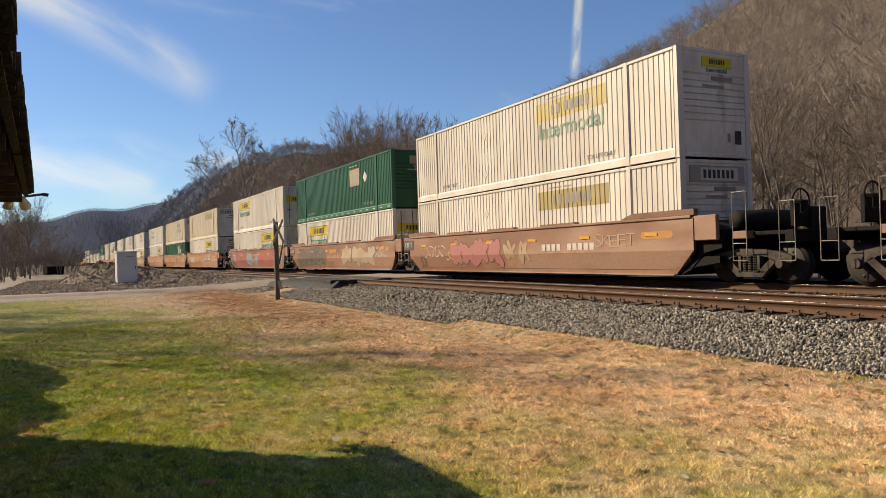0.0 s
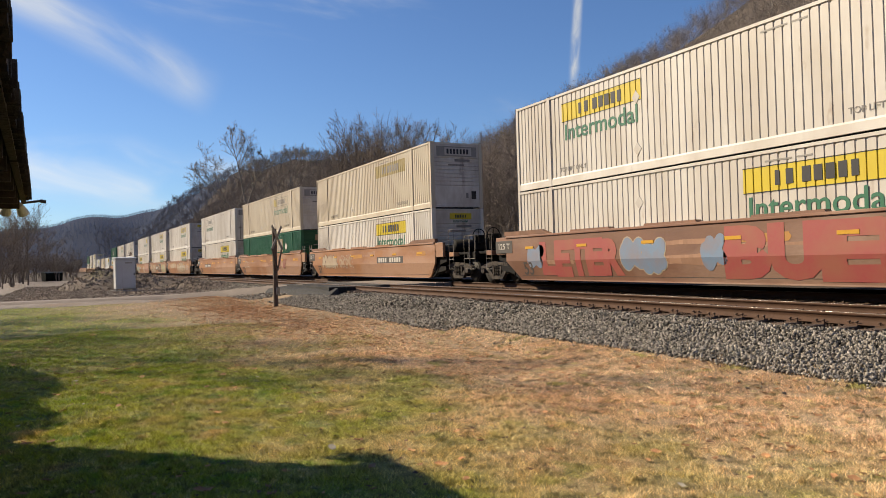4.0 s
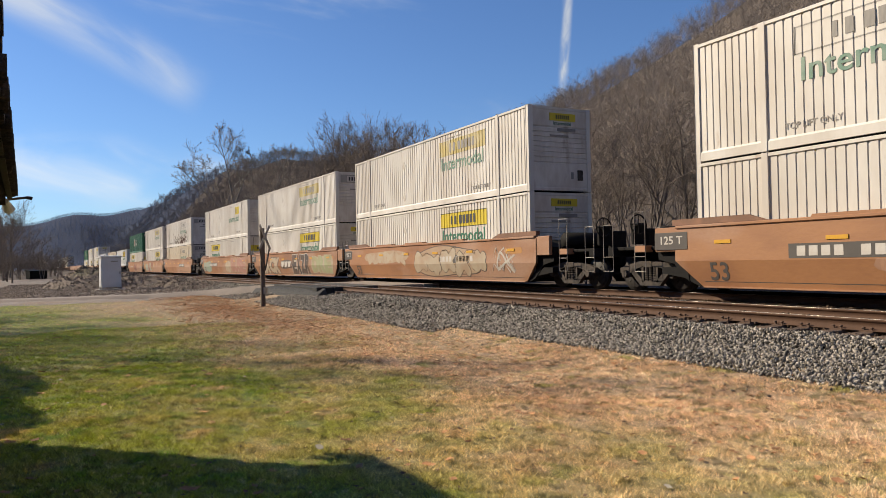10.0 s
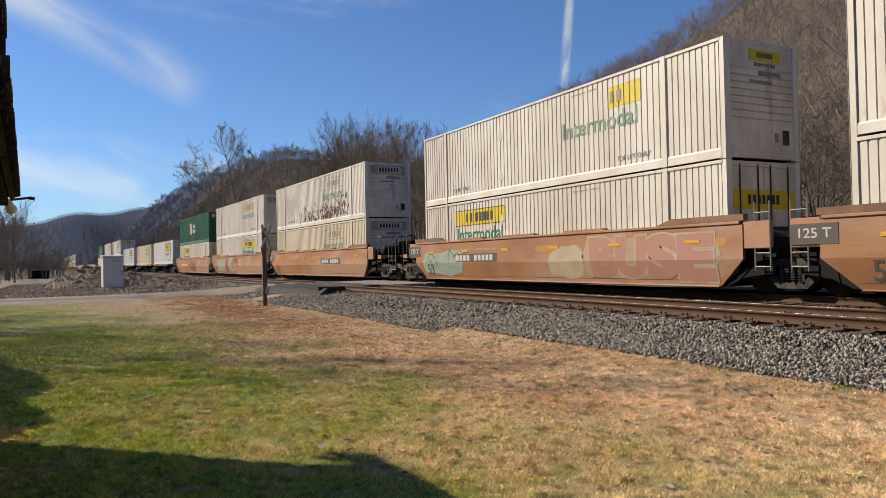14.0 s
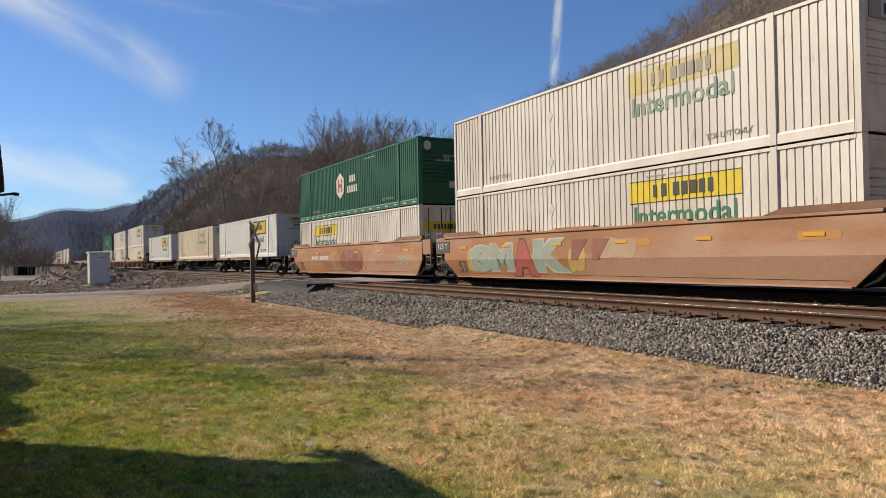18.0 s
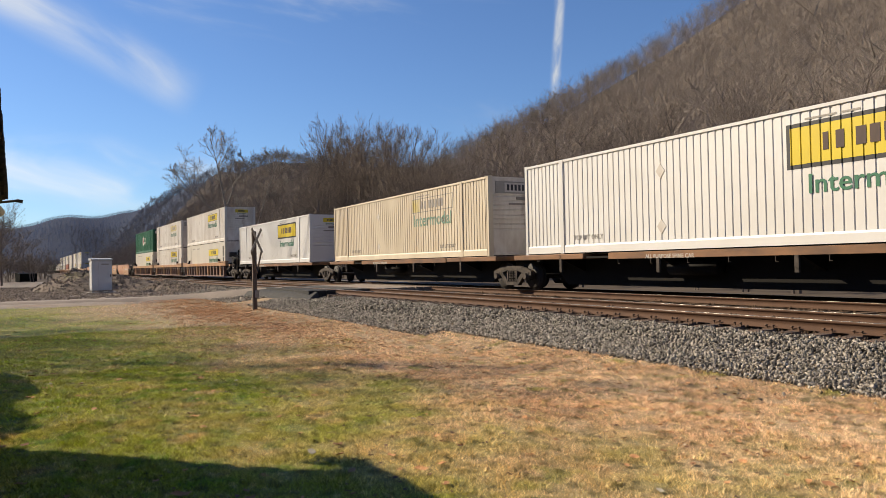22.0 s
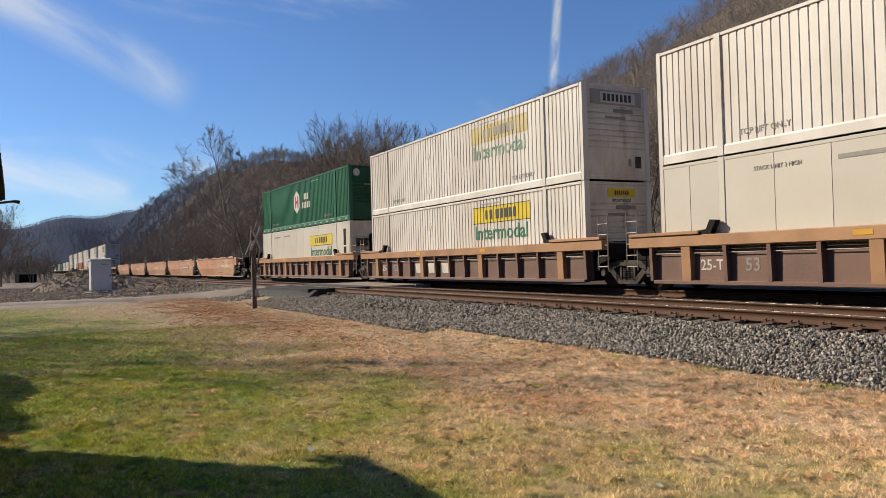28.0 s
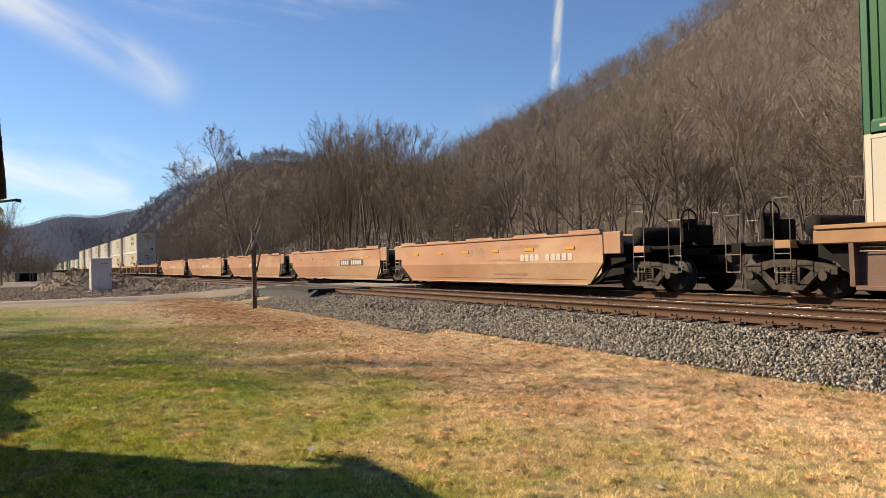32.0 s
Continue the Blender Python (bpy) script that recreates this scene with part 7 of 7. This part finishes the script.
def end_platform(c, e, h, paint):
    """The coupler end: deck over the truck, hand brake or reservoir, grab irons, steps, coupler."""
    x0, x1 = h + 0.6, h + 2.75
    a, b = sorted((e * x0, e * x1))
    part("end_deck", shared(("end_deck", h, e), lambda: Shape().box(a, b, -1.2, 1.2, 1.12, 1.22, 0.02).box(a, b, -0.35, 0.35, 0.72, 1.12, 0.03).box(min(e * (x1 - 0.25), e * x1), max(e * (x1 - 0.25), e * x1), -1.35, 1.35, 0.95, 1.22, 0.02), M_RUNNING), M_RUNNING, c, "black end deck over the truck")
    part("coupler", shared(("coupler", h, e), lambda: Shape().box(min(e * x1, e * (x1 + 0.45)), max(e * x1, e * (x1 + 0.45)), -0.09, 0.09, 0.76, 0.94, 0.03).box(min(e * (x1 + 0.3), e * (x1 + 0.62)), max(e * (x1 + 0.3), e * (x1 + 0.62)), -0.2, 0.16, 0.70, 1.0, 0.06), M_FRAME), M_FRAME, c)
    part("air_reservoir", shared(("air_reservoir", h, e), lambda: Shape().tube((e * (x0 + 0.3), -1.0, 1.52), (e * (x0 + 0.3), 1.0, 1.52), 0.24, n=14), M_RUNNING, True), M_RUNNING, c)
    part("brake_stand", shared(("brake_stand", h, e), lambda: brake_shape(e * (x1 - 0.45)), M_RUNNING), M_RUNNING, c, "hand-brake wheel on its stand")
    for out in (-1, 1):
        for k, xx in ((0, x0 + 0.75), (1, x1 - 0.12)):
            part("grab_iron", shared(("grab_iron", h, e, out, k), lambda: Shape().path([(e * (xx - 0.2), out * 1.42, 0.55), (e * (xx - 0.2), out * 1.42, 2.15 - 0.3 * k), (e * (xx + 0.2), out * 1.42, 2.15 - 0.3 * k), (e * (xx + 0.2), out * 1.42, 0.55), (e * (xx - 0.2), out * 1.42, 0.55)], 0.011, 5).path([(e * (xx - 0.2), out * 1.42, 0.95), (e * (xx + 0.2), out * 1.42, 0.95)], 0.011, 5), M_GRAB), M_GRAB, c, "pale steel grab iron and stirrup")
        part("step_plate", shared(("step_plate", h, e, out, paint.name), lambda: Shape().box(min(e * (x0 + 0.55), e * (x0 + 0.95)), max(e * (x0 + 0.55), e * (x0 + 0.95)), min(out * 1.15, out * 1.42), max(out * 1.15, out * 1.42), 1.06, 1.24, 0.01), paint), paint, c)


def brake_shape(x):
    s = Shape().box(x - 0.12, x + 0.12, -0.35, 0.2, 1.2, 1.75, 0.03)
    n = 18
    for i in range(n):
        a, b = 2 * math.pi * i / n, 2 * math.pi * (i + 1) / n
        s.tube((x + 0.18, -0.75 + 0.28 * math.cos(a), 1.85 + 0.28 * math.sin(a)), (x + 0.18, -0.75 + 0.28 * math.cos(b), 1.85 + 0.28 * math.sin(b)), 0.022, n=5)
    for i in range(4):
        a = i * math.pi / 2
        s.tube((x + 0.18, -0.75, 1.85), (x + 0.18, -0.75 + 0.28 * math.cos(a), 1.85 + 0.28 * math.sin(a)), 0.015, n=5)
    s.tube((x, -0.75, 1.85), (x + 0.2, -0.75, 1.85), 0.05, n=8).box(x - 0.06, x + 0.06, -0.82, -0.3, 1.3, 1.9, 0.02)
    return s


def ribbed_well(L, front_end, rear_end, label, emblem=False):
    """A well car unit with a broad top chord and upright ribs over recessed panels."""
    c = thing("well_car", label, "rail car", group="cars of the train")
    h = L / 2
    for out in (-1, 1):
        def yy(a, b):
            return min(out * a, out * b), max(out * a, out * b)
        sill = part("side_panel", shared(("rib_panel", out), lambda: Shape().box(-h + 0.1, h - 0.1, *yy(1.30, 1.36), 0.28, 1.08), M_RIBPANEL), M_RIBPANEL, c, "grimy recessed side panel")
        part("top_chord", shared(("rib_chord", out), lambda: Shape().box(-h - 0.55, h + 0.55, *yy(1.30, 1.54), 1.12, 1.40, 0.02), M_CHORD), M_CHORD, c, "faded yellow-orange top chord")
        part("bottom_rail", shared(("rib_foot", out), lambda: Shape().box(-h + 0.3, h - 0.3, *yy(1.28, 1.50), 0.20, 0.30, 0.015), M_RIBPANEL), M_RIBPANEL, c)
        part("grab_rail", shared(("rib_rail", out), lambda: Shape().tube((-h + 0.2, out * 1.42, 1.04), (h - 0.2, out * 1.42, 1.04), 0.02, n=5), M_FRAME), M_FRAME, c)
        for i in range(15):
            x = -h + 0.25 + i * (L - 0.5) / 14
            wide = i in (1, 5, 9, 13)
            part("rib", shared(("rib", out, wide), lambda: Shape().prism([(1.34 * out, 0.28), (1.50 * out, 0.28), (1.53 * out, 1.12), (1.34 * out, 1.12)], -0.14 if wide else -0.05, 0.14 if wide else 0.05, "x"), M_CHORD if wide else M_RIBPANEL), M_CHORD, c, at=Matrix.Translation((x, 0, 0)))
        part("grab_rail", shared(("rib_rail_low", out), lambda: Shape().tube((-h + 0.2, out * 1.44, 0.96), (h - 0.2, out * 1.44, 0.96), 0.013, n=5), M_GRAB), M_GRAB, c, "pale handrail across the ribs")
        if out < 0:
            part("lettering", RIB_TEXT, M_WHITELET, sill, "faded stencilled lettering", at=Matrix.Translation((-h + 2.1, -1.364, 0.66)))
            part("lettering", RIB_SIZE, M_GREYLET, sill, "grey stencilled lettering", at=Matrix.Translation((-h + 3.25, -1.364, 0.66)))
            for k in range(3 if emblem else 0):
                part("emblem_block", shared(("rib_emblem", k), lambda: Shape().prism([(-h + 5.35 + k * 1.18, 0.46), (-h + 5.85 + k * 1.18, 0.46), (-h + 6.0 + k * 1.18, 0.86), (-h + 5.25 + k * 1.18, 0.86)], -1.366, -1.361), M_WHITELET), M_WHITELET, sill, "worn white block of a painted emblem")
        for e in (-1, 1):
            part("corner_guide", shared(("rib_guide", e, out), lambda: Shape().prism([(e * 6.9, 1.40), (e * 6.3, 1.40), (e * 6.12, 1.72), (e * 6.3, 1.74), (e * 6.42, 1.52), (e * 6.9, 1.48)], *yy(1.36, 1.52)), M_RUNNING), M_RUNNING, c)
            part("end_hood", shared(("rib_hood", e, out), lambda: Shape().box(min(e * (h - 1.9), e * (h + 0.5)), max(e * (h - 1.9), e * (h + 0.5)), *yy(1.25, 1.58), 1.41, 1.50, 0.015), M_CHORD), M_CHORD, c)
            part("mark", shared(("rib_mark", e, out), lambda: Shape().box(e * 2.6 - 0.2, e * 2.6 + 0.2, *yy(1.54, 1.546), 1.22, 1.32), M_GOLD), M_GOLD, c, "yellow reflective strip")
    part("well_floor", shared(("rib_floor",), lambda: Shape().box(-h + 0.6, h - 0.6, -1.3, 1.3, 0.22, 0.28), M_RUNNING), M_RUNNING, c)
    for e, coupler in ((1, front_end), (-1, rear_end)):
        part("end_bulkhead", shared(("rib_end", e), lambda: Shape().prism([(e * (h - 0.3), 0.3), (e * (h - 0.1), 1.38), (e * (h + 0.6), 1.30), (e * (h + 0.6), 0.86), (e * (h + 0.2), 0.75)], -1.30, 1.30), M_RUNNING), M_RUNNING, c)
        if coupler:
            end_platform(c, e, h, M_CHORD)
        else:
            part("articulation", shared(("rib_art", e), lambda: Shape().box(min(e * (h + 0.5), e * (h + 1.45)), max(e * (h + 0.5), e * (h + 1.45)), -0.4, 0.4, 0.75, 1.12, 0.04), M_RUNNING), M_RUNNING, c)
            part("ladder", shared(("rib_ladder", e), lambda: ladder_shape(e * (h + 0.5), -1.46), M_GRAB), M_GRAB, c)
    return c


def spine_car(L, front_end, rear_end, label):
    """A spine car unit: one deep centre beam with container brackets and orange end platforms."""
    c = thing("spine_car", label, "rail car", group="cars of the train")
    h = L / 2
    fa, ra = (1.9 if front_end else 0.55), (1.9 if rear_end else 0.55)
    part("centre_beam", shared(("centre_beam", fa, ra), lambda: Shape().prism([(-h - 0.4, 1.0), (h + 0.4, 1.0), (h + 0.4, 0.72), (h - fa, 0.72), (h - fa - 0.6, 0.20), (-h + ra + 0.6, 0.20), (-h + ra, 0.72), (-h - 0.4, 0.72)], -0.46, 0.46), M_RUNNING), M_RUNNING, c, "black centre beam")
    for x in (-6.1, -2.0, 2.0, 6.1):
        part("bracket", shared(("bracket", x), lambda: Shape().box(x - 0.16, x + 0.16, -1.36, 1.36, 0.98, 1.14, 0.015).prism([(-1.3, 0.98), (-0.42, 0.98), (-0.42, 0.6)], x - 0.05, x + 0.05, "x").prism([(1.3, 0.98), (0.42, 0.98), (0.42, 0.6)], x - 0.05, x + 0.05, "x"), M_RUNNING), M_RUNNING, c)
        part("hanger", shared(("hanger", x), lambda: Shape().box(x - 0.05, x + 0.05, -1.40, -1.34, 0.62, 1.14), M_FRAME), M_FRAME, c)
    for e, coupler in ((1, front_end), (-1, rear_end)):
        if coupler:
            part("end_platform", shared(("spine_deck", e, 1), lambda: Shape().box(min(e * (h - 3.1), e * (h + 0.55)), max(e * (h - 3.1), e * (h + 0.55)), -1.20, 1.20, 1.0, 1.165, 0.02), M_RUNNING), M_RUNNING, c, "black end platform")
        else:
            part("end_platform", shared(("spine_deck", e, 0), lambda: Shape().box(min(e * (h - 3.1), e * (h + 0.55)), max(e * (h - 3.1), e * (h + 0.55)), -1.40, 1.40, 1.0, 1.165, 0.02), M_SPINESILL), M_SPINESILL, c, "orange-brown end platform")
    sill = part("side_sill", shared(("spine_sill",), lambda: Shape().box(-h + 4.2, h - 3.15, -1.405, -1.385, 0.985, 1.165, 0.006).box(-h + 4.2, h - 3.15, 1.385, 1.405, 0.985, 1.165, 0.006), M_SPINESILL), M_SPINESILL, c, "scuffed orange-brown side sill")
    part("lettering", SPINE_TEXT, M_WHITELET, sill, at=Matrix.Translation((-1.6, -1.408, 1.03)))
    for i in range(7):
        part("hook", shared(("spine_hook",), lambda: Shape().path([(0, -1.40, 0.99), (0, -1.40, 0.86), (0.07, -1.40, 0.86)], 0.009, 4), M_FRAME), M_FRAME, c, at=Matrix.Translation((-h + 4.6 + i * 1.25, 0, 0)))
    part("side_walkway", shared(("spine_walk",), lambda: Shape().box(-h + 3.2, h - 3.2, -1.36, -1.25, 1.02, 1.08).box(-h + 3.2, h - 3.2, 1.25, 1.36, 1.02, 1.08), M_RUNNING), M_RUNNING, c)
    part("air_reservoir", shared(("spine_tank",), lambda: Shape().tube((-2.2, -0.7, 0.72), (-0.6, -0.7, 0.72), 0.2, n=12), M_RUNNING, True), M_RUNNING, c)
    for e, coupler in ((1, front_end), (-1, rear_end)):
        if coupler:
            part("coupler", shared(("spine_coupler", e), lambda: Shape().box(min(e * (h + 0.4), e * (h + 1.5)), max(e * (h + 0.4), e * (h + 1.5)), -0.12, 0.12, 0.74, 0.96, 0.03), M_FRAME), M_FRAME, c)
            part("grab_iron", shared(("spine_grab", e), lambda: Shape().path([(e * (h + 0.3), -1.4, 0.5), (e * (h + 0.3), -1.4, 1.9), (e * (h + 0.6), -1.4, 1.9), (e * (h + 0.6), -1.4, 0.5), (e * (h + 0.3), -1.4, 0.5)], 0.016, 5), M_FRAME), M_FRAME, c)
    return c


# unit: rear of its container behind the first one's, kind, lower and upper load, front and rear coupler
UNITS = [
    (-1, 23.5, "well", "wF", "wF", 0, 1),
    (0, -0.06, "well", "wD", "wF", 1, 0), (1, -19.32, "well", "wRd", "gE", 0, 0), (2, -38.57, "well", "wY", "wRd", 0, 1),
    (3, -61.78, "well", "wY", "wDp", 1, 0), (4, -81.33, "well", "gE", "cO", 0, 0), (5, -100.45, "well", "wY", "wOd", 0, 1),
    (6, -123.84, "well", "wY", "wF", 1, 0), (7, -143.11, "well", "wY", "wFp", 0, 0), (8, -162.33, "well", "wRd", "wP", 0, 1),
    (9, -185.55, "well", "wOp", "wX", 1, 0), (10, -204.74, "well", "wY", "wFp", 0, 0), (11, -224.14, "well", "wRd", "gH", 0, 1),
    (12, -244.95, "spine", "nB", "", 1, 0), (13, -263.41, "spine", "cG", "", 0, 0), (14, -283.66, "spine", "nB", "", 0, 1),
    (15, -304.48, "rib", "sY", "wY", 1, 0), (16, -323.64, "rib", "wY", "wFp", 0, 0), (17, -342.84, "rib", "sY", "bH", 0, 1),
    (18, -363.2, "short", "", "", 1, 0), (19, -379.1, "short", "", "", 0, 0), (20, -395.0, "short", "", "", 0, 0), (21, -411.2, "short", "", "", 0, 0), (22, -427.6, "short", "", "", 0, 1),
    (23, -448.2, "rib", "", "", 1, 0), (24, -467.0, "rib", "wY", "wY", 0, 0), (25, -486.3, "rib", "wY", "wFp", 0, 1),
    (26, -507.5, "rib", "wF", "wF", 1, 0), (27, -526.8, "rib", "oR", "wY", 0, 0), (28, -546.1, "rib", "wY", "wFp", 0, 1), (29, -568.0, "rib", "wY", "wY", 1, 0),
    (30, -589.0, "spine", "wY", "", 1, 0), (31, -608.0, "spine", "wF", "", 0, 0), (32, -627.0, "spine", "gH", "", 0, 1),
    (33, -648.0, "spine", "wY", "", 1, 0), (34, -667.0, "spine", "gH", "", 0, 0), (35, -686.0, "spine", "wY", "", 0, 1),
    (36, -707.0, "spine", "wF", "", 1, 0), (37, -726.0, "spine", "gH", "", 0, 0), (38, -745.0, "spine", "wY", "", 0, 1),
]

CARGO = {
    "wY": lambda: container("white", "white corrugated container with a yellow sign and green lettering", ("yellow", 1.58), "yellow"),
    "wF": lambda: container("white", "white corrugated container with a faded yellow sign", ("faded", 1.58), "yellow"),
    "wFp": lambda: container("white", "rust-stained white corrugated container with a faded yellow sign", ("faded", 1.58), "plate"),
    "wD": lambda: container("white", "white corrugated container with a dull yellow sign", ("dull", 1.55), "plate"),
    "wDp": lambda: container("cream", "cream corrugated container with a dull olive-yellow sign", ("dull", 1.7), "plate"),
    "wRd": lambda: container("white", "white corrugated container with stained rear doors and a yellow sign", ("yellow", -5.4), "yellow", doors=True),
    "wOd": lambda: container("white", "white corrugated container with grimy doors and a worn sign outline", ("outline", -5.3), "plate", doors=True),
    "wP": lambda: container("white", "white corrugated container with a half-peeled yellow sign", ("part", 1.58), "yellow"),
    "wOp": lambda: container("cream", "cream corrugated container with a grey outlined sign", ("outline", 1.4), "plate"),
    "wX": lambda: container("white", "white corrugated container streaked with rust-brown peeling", ("outline", 1.4), "plate", rust=True),
    "cO": lambda: container("cream", "cream corrugated container with a worn sign and green lettering", ("ghost", 1.6), "plate"),
    "cG": lambda: container("cream", "cream corrugated container with a worn sign on a spine car", ("ghost", 1.75), "plate"),
    "nB": lambda: container("clean", "clean white corrugated container with a black-edged yellow sign", ("bordered", 1.75), "yellow"),
    "sY": lambda: container("insulated", "smooth-walled white refrigerated container with a yellow sign", ("yellow", 1.85), "plain", smooth_wall=True),
    "gH": lambda: container("green", "dark green corrugated container with a white hexagonal emblem", ("hexagon", -1.2)),
    "bH": lambda: container("bright", "bright green corrugated container with a white hexagonal emblem", ("hexagon", -0.5)),
    "gE": lambda: container("green", "dark green corrugated container with a tan square emblem", ("square", 2.2)),
    "oR": lambda: container("orange", "rust-orange container low in a well car", None),
}
LOAD_Z = {"well": 0.30, "rib": 0.30, "spine": 1.18}
CAR_LABEL = {0: "brown well car with faded red graffiti", 1: "brown well car with dark and cream graffiti", 2: "brown well car covered in red and blue graffiti", 3: "brown well car with a dark number panel", 6: "brown well car with cream bubble graffiti",
             7: "orange-brown well car with cream and black graffiti", 8: "orange-brown well car with a mint patch and pink graffiti", 10: "orange-brown well car with mint and red graffiti", 11: "orange-brown well car with faint graffiti and a mint arc"}
train = []
for num, rear, kind, low, high, fc, rc in UNITS:
    length = 16.154 if kind != "short" else 12.4
    if kind == "well":
        car = smooth_well(17.3, M_BROWN if num < 3 else M_BROWN_WARM, fc, rc, CAR_LABEL.get(num, "plain brown folded-side well car under stacked containers"), num)
        well_marks(car, num, 17.3)
    elif kind == "short":
        car = smooth_well(13.4, M_ORANGE, fc, rc, "empty faded-orange short well car", num)
        well_marks(car, num, 13.4)
    elif kind == "rib":
        car = ribbed_well(17.0, fc, rc, "yellow-chord well car with ribbed brown sides" if low else "empty well car with ribbed brown sides", num == 16)
    else:
        car = spine_car(16.2, fc, rc, "black spine car with orange end platforms")
    k = [u[0] for u in UNITS].index(num)
    nxt = UNITS[k + 1][1] if k + 1 < len(UNITS) else rear - 19
    nl = 16.154 if UNITS[min(k + 1, len(UNITS) - 1)][2] != "short" else 12.4
    gap = rear - (nxt + nl)
    if rc:
        tx = -length / 2 - {"well": 1.9, "rib": 1.9, "short": 1.75, "spine": -1.1}[kind]
    else:
        tx = -length / 2 - gap / 2
    truck(car, tx)
    if fc:
        truck(car, length / 2 + {"well": 1.9, "rib": 1.9, "short": 1.75, "spine": -1.1}[kind])
    train.append((car, rear + length / 2, 0.0))
    for code, z in ((low, LOAD_Z.get(kind, 0)), (high, LOAD_Z.get(kind, 0) + HIGH + 0.02)):
        if code:
            train.append((CARGO[code](), rear + length / 2, z))



# ---- what moves: the train rolls past, slowing a little ----
RUN_S = [-30.3, -18.72, -6.96, 4.87, 16.72, 28.55, 40.35, 52.12, 63.85, 75.56, 87.26, 98.94, 110.6, 122.24, 133.86, 145.45, 156.99, 168.46, 179.87, 191.2, 202.44, 213.6, 224.69,
         235.7, 246.66, 257.59, 268.5, 279.43, 290.38, 301.35, 312.34, 323.29, 334.13]


def motions():
    for ob, s0, z in train:
        rows = []
        for t, s in enumerate(RUN_S):
            x, y, a = along(s + s0)
            rows.append((t, Matrix.Translation((x, y, RAIL_Z + z)) @ Matrix.Rotation(a, 4, "Z")))
        walk(ob, rows)
    # wheels turn by the way run; both axles of every truck share one action each
    times = [i / 30 for i in range(32 * 30 + 1)]
    far_run = np.interp(times, range(33), RUN_S)
    for k in (-1, 1):
        wheels = [w for w, q in WHEELS if q == k]
        walk(wheels[0], [(t, Matrix.Translation((k * 0.9, 0, 0.47)) @ Matrix.Rotation(s / 0.465 % (2 * math.pi), 4, "Y")) for t, s in zip(times, far_run)])
        act = wheels[0].animation_data
        for w in wheels[1:]:
            w.rotation_mode = "QUATERNION"
            w.animation_data_create()
            w.animation_data.action = act.action
            w.animation_data.action_slot = act.action_slot


motions()
